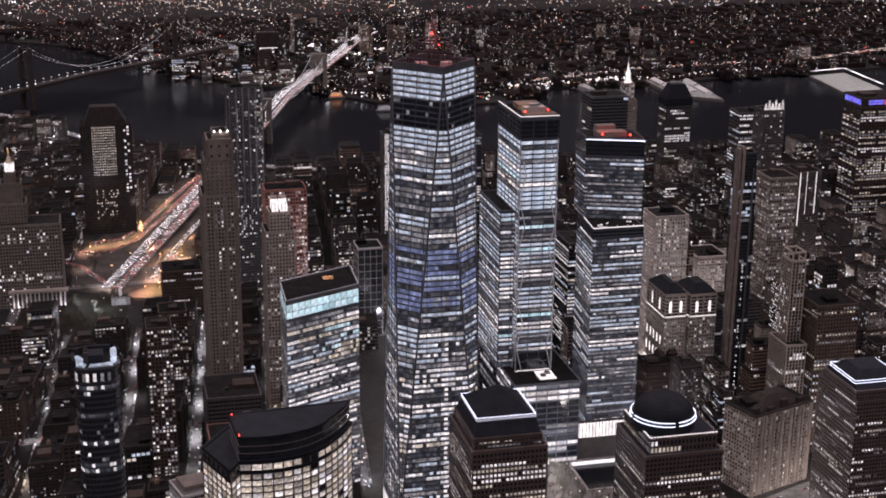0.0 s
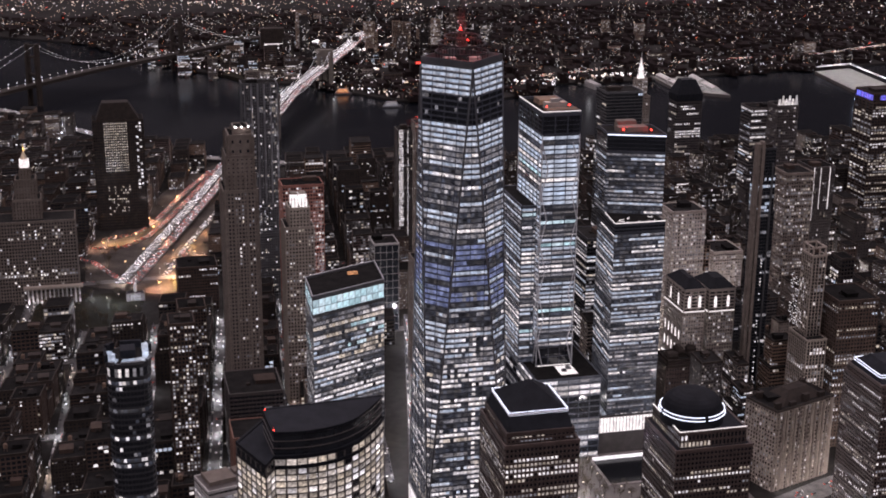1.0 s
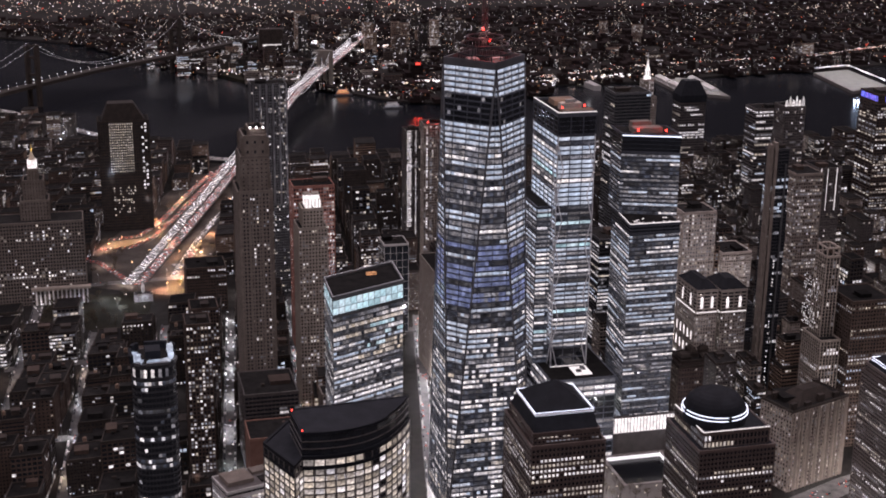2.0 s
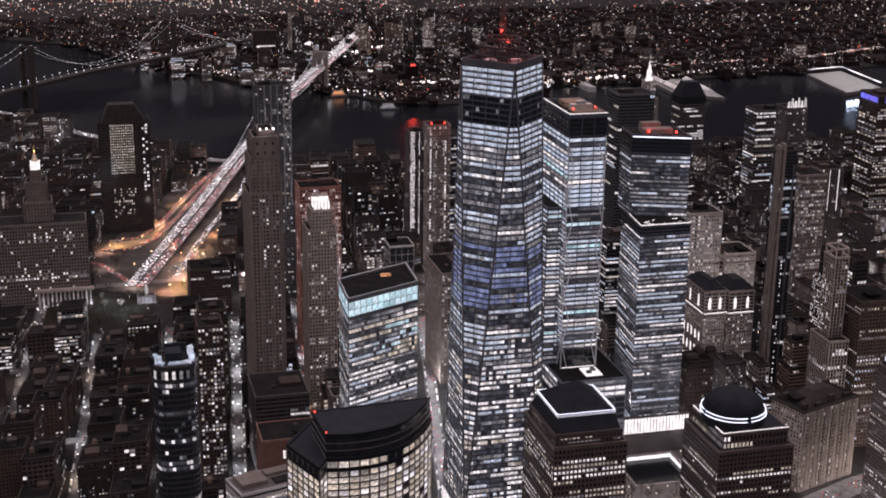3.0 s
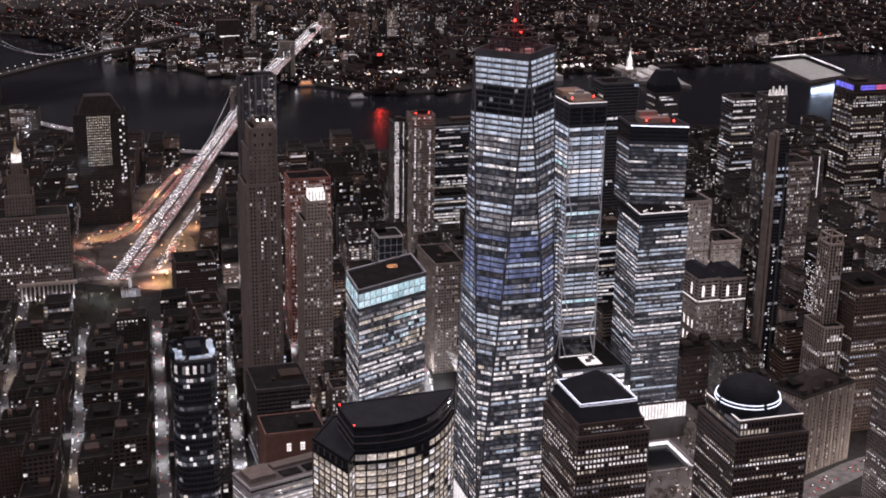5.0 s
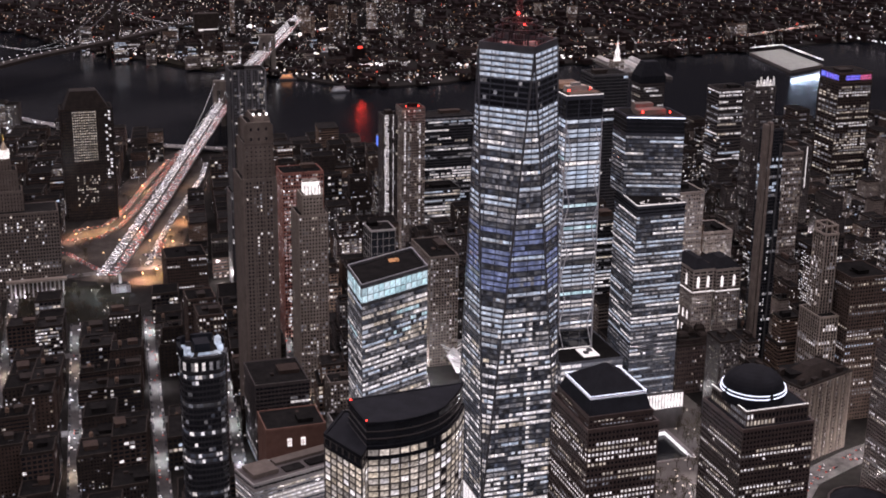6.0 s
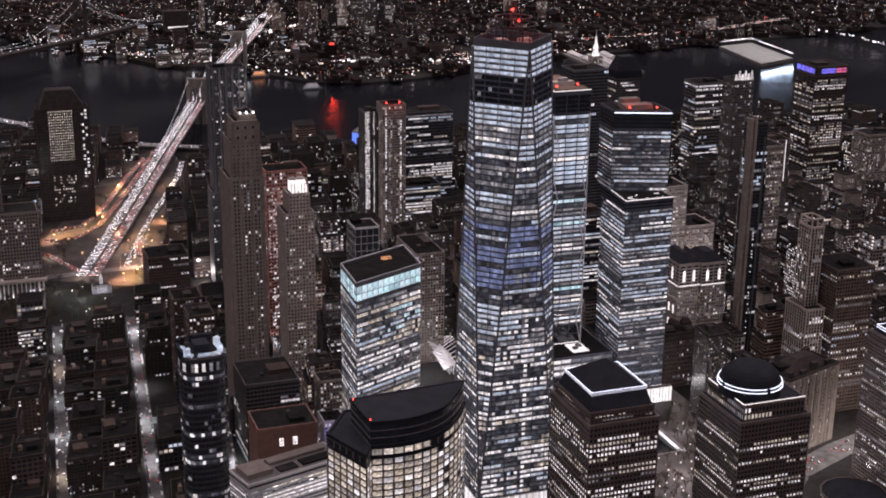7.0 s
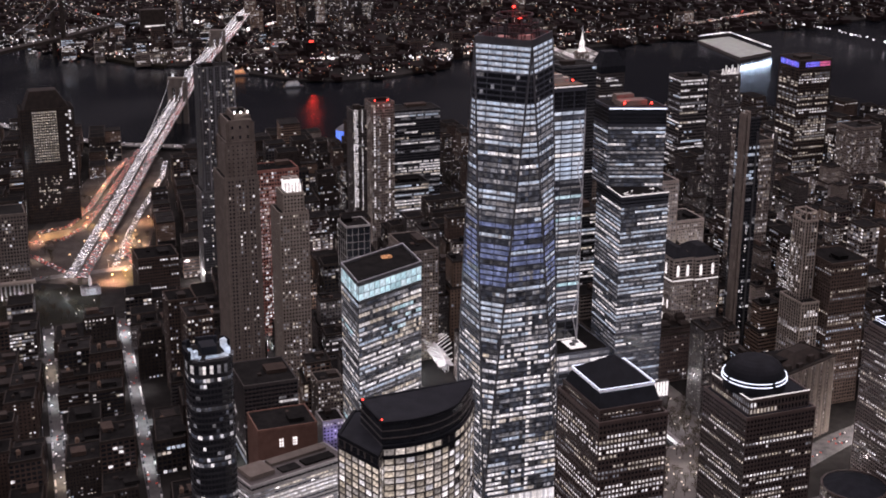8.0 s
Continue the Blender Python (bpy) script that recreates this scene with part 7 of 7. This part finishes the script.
tagged(part("road", roads, asphalt), "asphalt streets between the blocks", "road", kind="structure")
tagged(part("street_cars", cars, mullion), "dark cars on the streets and bridges", "cars", kind="stuff")
tagged(part("car_headlights", heads, head_light), "white headlights of the traffic", "lights", kind="stuff")
tagged(part("car_taillights", tails, tail_light), "red tail lights of the traffic", "lights", kind="stuff")

# ---- city blocks between the streets ----
SPECIAL.append((286, 420, -10, 140))
XS = [-1130, -1040, -950, -860, -780, -700, -620, -530, -435, -362, -283, -212, -134, -50, 42, 110, 250, 290, 350, 400, 460, 520, 590, 660, 730, 800, 880, 960, 1040, 1120, 1200]
YS = [-50, 105, 235, 400, 460, 560, 640, 760, 860, 960, 1060, 1160, 1300, 1450, 1600, 1750]
RAMP_LINES = [DECK[:8]] + RAMPS


def bounds(x0, x1, y0, y1):
    pts = laid(rect(x0, x1, y0, y1), 20)
    return min(p[0] for p in pts), max(p[0] for p in pts), min(p[1] for p in pts), max(p[1] for p in pts)


def free(x0, x1, y0, y1, m=2):
    x0, x1, y0, y1 = bounds(x0, x1, y0, y1)
    return all(x1 < a - m or x0 > b + m or y1 < c - m or y0 > d + m for a, b, c, d in SPECIAL)


def off_road(x0, x1, y0, y1):
    sx0, sx1, sy0, sy1 = bounds(x0, x1, y0, y1)
    for line in RAMP_LINES:
        wide = 20 if line is RAMP_LINES[0] else 7
        for p, _ in polyline(line, 8):
            if sx0 - wide < p.x < sx1 + wide and sy0 - wide < p.y < sy1 + wide:
                return False
    for x, tilt, ya, yb in STREETS:
        if ya < (y0 + y1) / 2 < yb:
            for y in (y0, y1):
                c = x + tilt * (y - 150)
                wide = 16 if x == -14 else 6.2
                if x0 < c + wide and x1 > c - wide:
                    return False
    return True


rng = random.Random(5)
near, rest = [], []
for xa, xb in zip(XS, XS[1:]):
    for ya, yb in zip(YS, YS[1:]):
        if xb - xa < 34:
            continue
        mid = (ya + yb) / 2
        sh = lambda x: LEAN.get(x, -0.11 if x < -435 else 0) * (mid - 150) if mid < 640 else 0
        x0, x1, y0, y1 = xa + 9 + sh(xa), xb - 9 + sh(xb), ya + 8, yb - 8
        cols = 1 if x1 - x0 < 40 else 2
        for c in range(cols):
            cuts = max(1, round((y1 - y0) / rng.uniform(20, 36)))
            for d in range(cuts):
                ax0, ax1 = x0 + c * (x1 - x0) / cols + 0.3, x0 + (c + 1) * (x1 - x0) / cols - 0.3
                ay0, ay1 = y0 + d * (y1 - y0) / cuts + 0.3, y0 + (d + 1) * (y1 - y0) / cuts - 0.3
                cx, cy = (ax0 + ax1) / 2, (ay0 + ay1) / 2
                ang = math.degrees(math.atan2(cx + 170, cy + 550))
                pick = [rng.random() for _ in range(6)]
                if not (-24 < ang < 56) or not inside(ISLAND, cx, cy) or not off_road(ax0, ax1, ay0, ay1) or not free(ax0, ax1, ay0, ay1):
                    continue
                if 40 < cx < 265 and cy < 165 or -70 < cx < 40 and cy < 110 or 30 < cx < 110 and 220 < cy < 310:
                    continue
                if -490 < cx < -325 and 485 < cy < 660 or cy > 1080 and cx > -300 and cy > 1110 + (600 - cx) * 0.05:
                    continue
                if cx > 300 and cy > 150:
                    h = (28, 36, 45, 55, 65, 80)[int(pick[0] * 6)] if cx > 560 or cy > 520 else (40, 50, 62, 76, 90, 110)[int(pick[0] * 6)]
                elif cx > 40:
                    h = (30, 45, 60, 80)[int(pick[0] * 4)]
                elif cx > -140:
                    h = (30, 45, 60, 80)[int(pick[0] * 4)]
                else:
                    h = (20, 25, 29, 33, 38, 50)[int(pick[0] * 6)]
                h *= 0.85 + 0.3 * pick[1]
                h = min(h, 45) if cy > 1000 else h
                wall = ((brownstone, greybrick, granite_dim, darkbrick, shade_dark, granite_brown) if cx > 40 and cy < 420 else (darkbrick, shade_dark, granite_dim, darkbrick, shade_dark, greybrick) if cx > 40 else (darkbrick, shade_dark, shade_dark, shade_dark, granite_dim, darkbrick) if cy < 620 and cx < -140 else (darkbrick, shade_dark, granite_dim, darkbrick, brownstone, granite_brown))[int(pick[2] * 6)]
                (near if (cy < 440 and cx < 520) else rest).append((ax0, ax1, ay0, ay1, h, wall, (0.07, 0.12, 0.2, 0.32)[int(pick[3] * 4)] * (1.7 if cx > 250 or cy > 400 else 0.65 if cx < -140 else 1.1), pick[4], pick[5]))
KIND = {"brown_brick": "brown brick", "grey_brick": "grey brick", "limestone": "pale stone", "concrete": "concrete", "polished_granite": "granite", "dark_brick": "dark brick", "brown_granite": "brown granite", "dark_red_brick": "dark red-brick", "dark_granite": "dark granite", "shade_dark_stone": "shade-dark stone"}
MIX = ((WHITE, 4), (WARM, 4), (DIM, 7))
# floor height, bay, pier, band
STYLES = ((3.6, 3.0, 1.6, 1.8), (4.3, 4.6, 1.1, 1.6), (3.8, 3.2, 0.4, 1.9), (3.3, 2.6, 1.5, 1.9), (3.9, 3.8, 2.2, 2.2))


def lights_of(seed, p, r):
    if r < 0.35:
        return street_level(office(R(seed), p * 1.5, ((WHITE, 5), (COOL, 2), (WARM, 2), (DIM, 4)), 3, 0.3, 0.3), R(seed + 1))
    return street_level(homes(R(seed), p, MIX), R(seed + 1))


def tiers_of(ax0, ax1, ay0, ay1, h, pick):
    poly, inner = laid(rect(ax0, ax1, ay0, ay1), 30), laid(rect(ax0 + 4, ax1 - 4, ay0 + 4, ay1 - 4), 30)
    return [(poly, 0, h)] if h < 50 or pick < 0.4 else [(poly, 0, h * 0.68), (inner, h * 0.68, h)]


near.sort(key=lambda b: b[2])
for n, (ax0, ax1, ay0, ay1, h, wall, p, q, r) in enumerate(near[:290]):
    # copings darkened in colour, since their tops catch too much sky light
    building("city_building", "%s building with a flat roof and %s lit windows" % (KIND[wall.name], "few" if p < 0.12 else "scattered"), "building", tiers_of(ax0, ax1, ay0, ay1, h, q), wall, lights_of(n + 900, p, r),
             *STYLES[int(q * 997) % 5], 0.3, group="city blocks", seed=n + 300, units=2 + int(r * 3), tank=h < 60 and q < 0.35, keep=False, coping=shade_dark, on_sheet=False)
joined = {}
for n, (ax0, ax1, ay0, ay1, h, wall, p, q, r) in enumerate(near[290:] + rest):
    parts_ = joined.setdefault(wall.name, [geo() for _ in range(5)])
    pn, fr, co, pa, rf = parts_
    for tier in tiers_of(ax0, ax1, ay0, ay1, h, q):
        shape(tier, *STYLES[int(q * 997) % 5], lights_of(n + 2900, p * 1.25, r), 0.3, False, pn, fr, co, pa, rf)
for k, (pn, fr, co, pa, rf) in joined.items():
    t = tagged(new("distant_blocks"), "crowded far %s city blocks with scattered lit windows" % KIND[k], "buildings", kind="stuff")
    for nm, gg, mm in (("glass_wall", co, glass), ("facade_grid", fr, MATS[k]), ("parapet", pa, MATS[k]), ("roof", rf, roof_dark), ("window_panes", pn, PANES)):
        # parapets here are darkened in colour the same way
        part(nm, gg, shade_dark if nm == "parapet" else mm, t, kind="stuff")
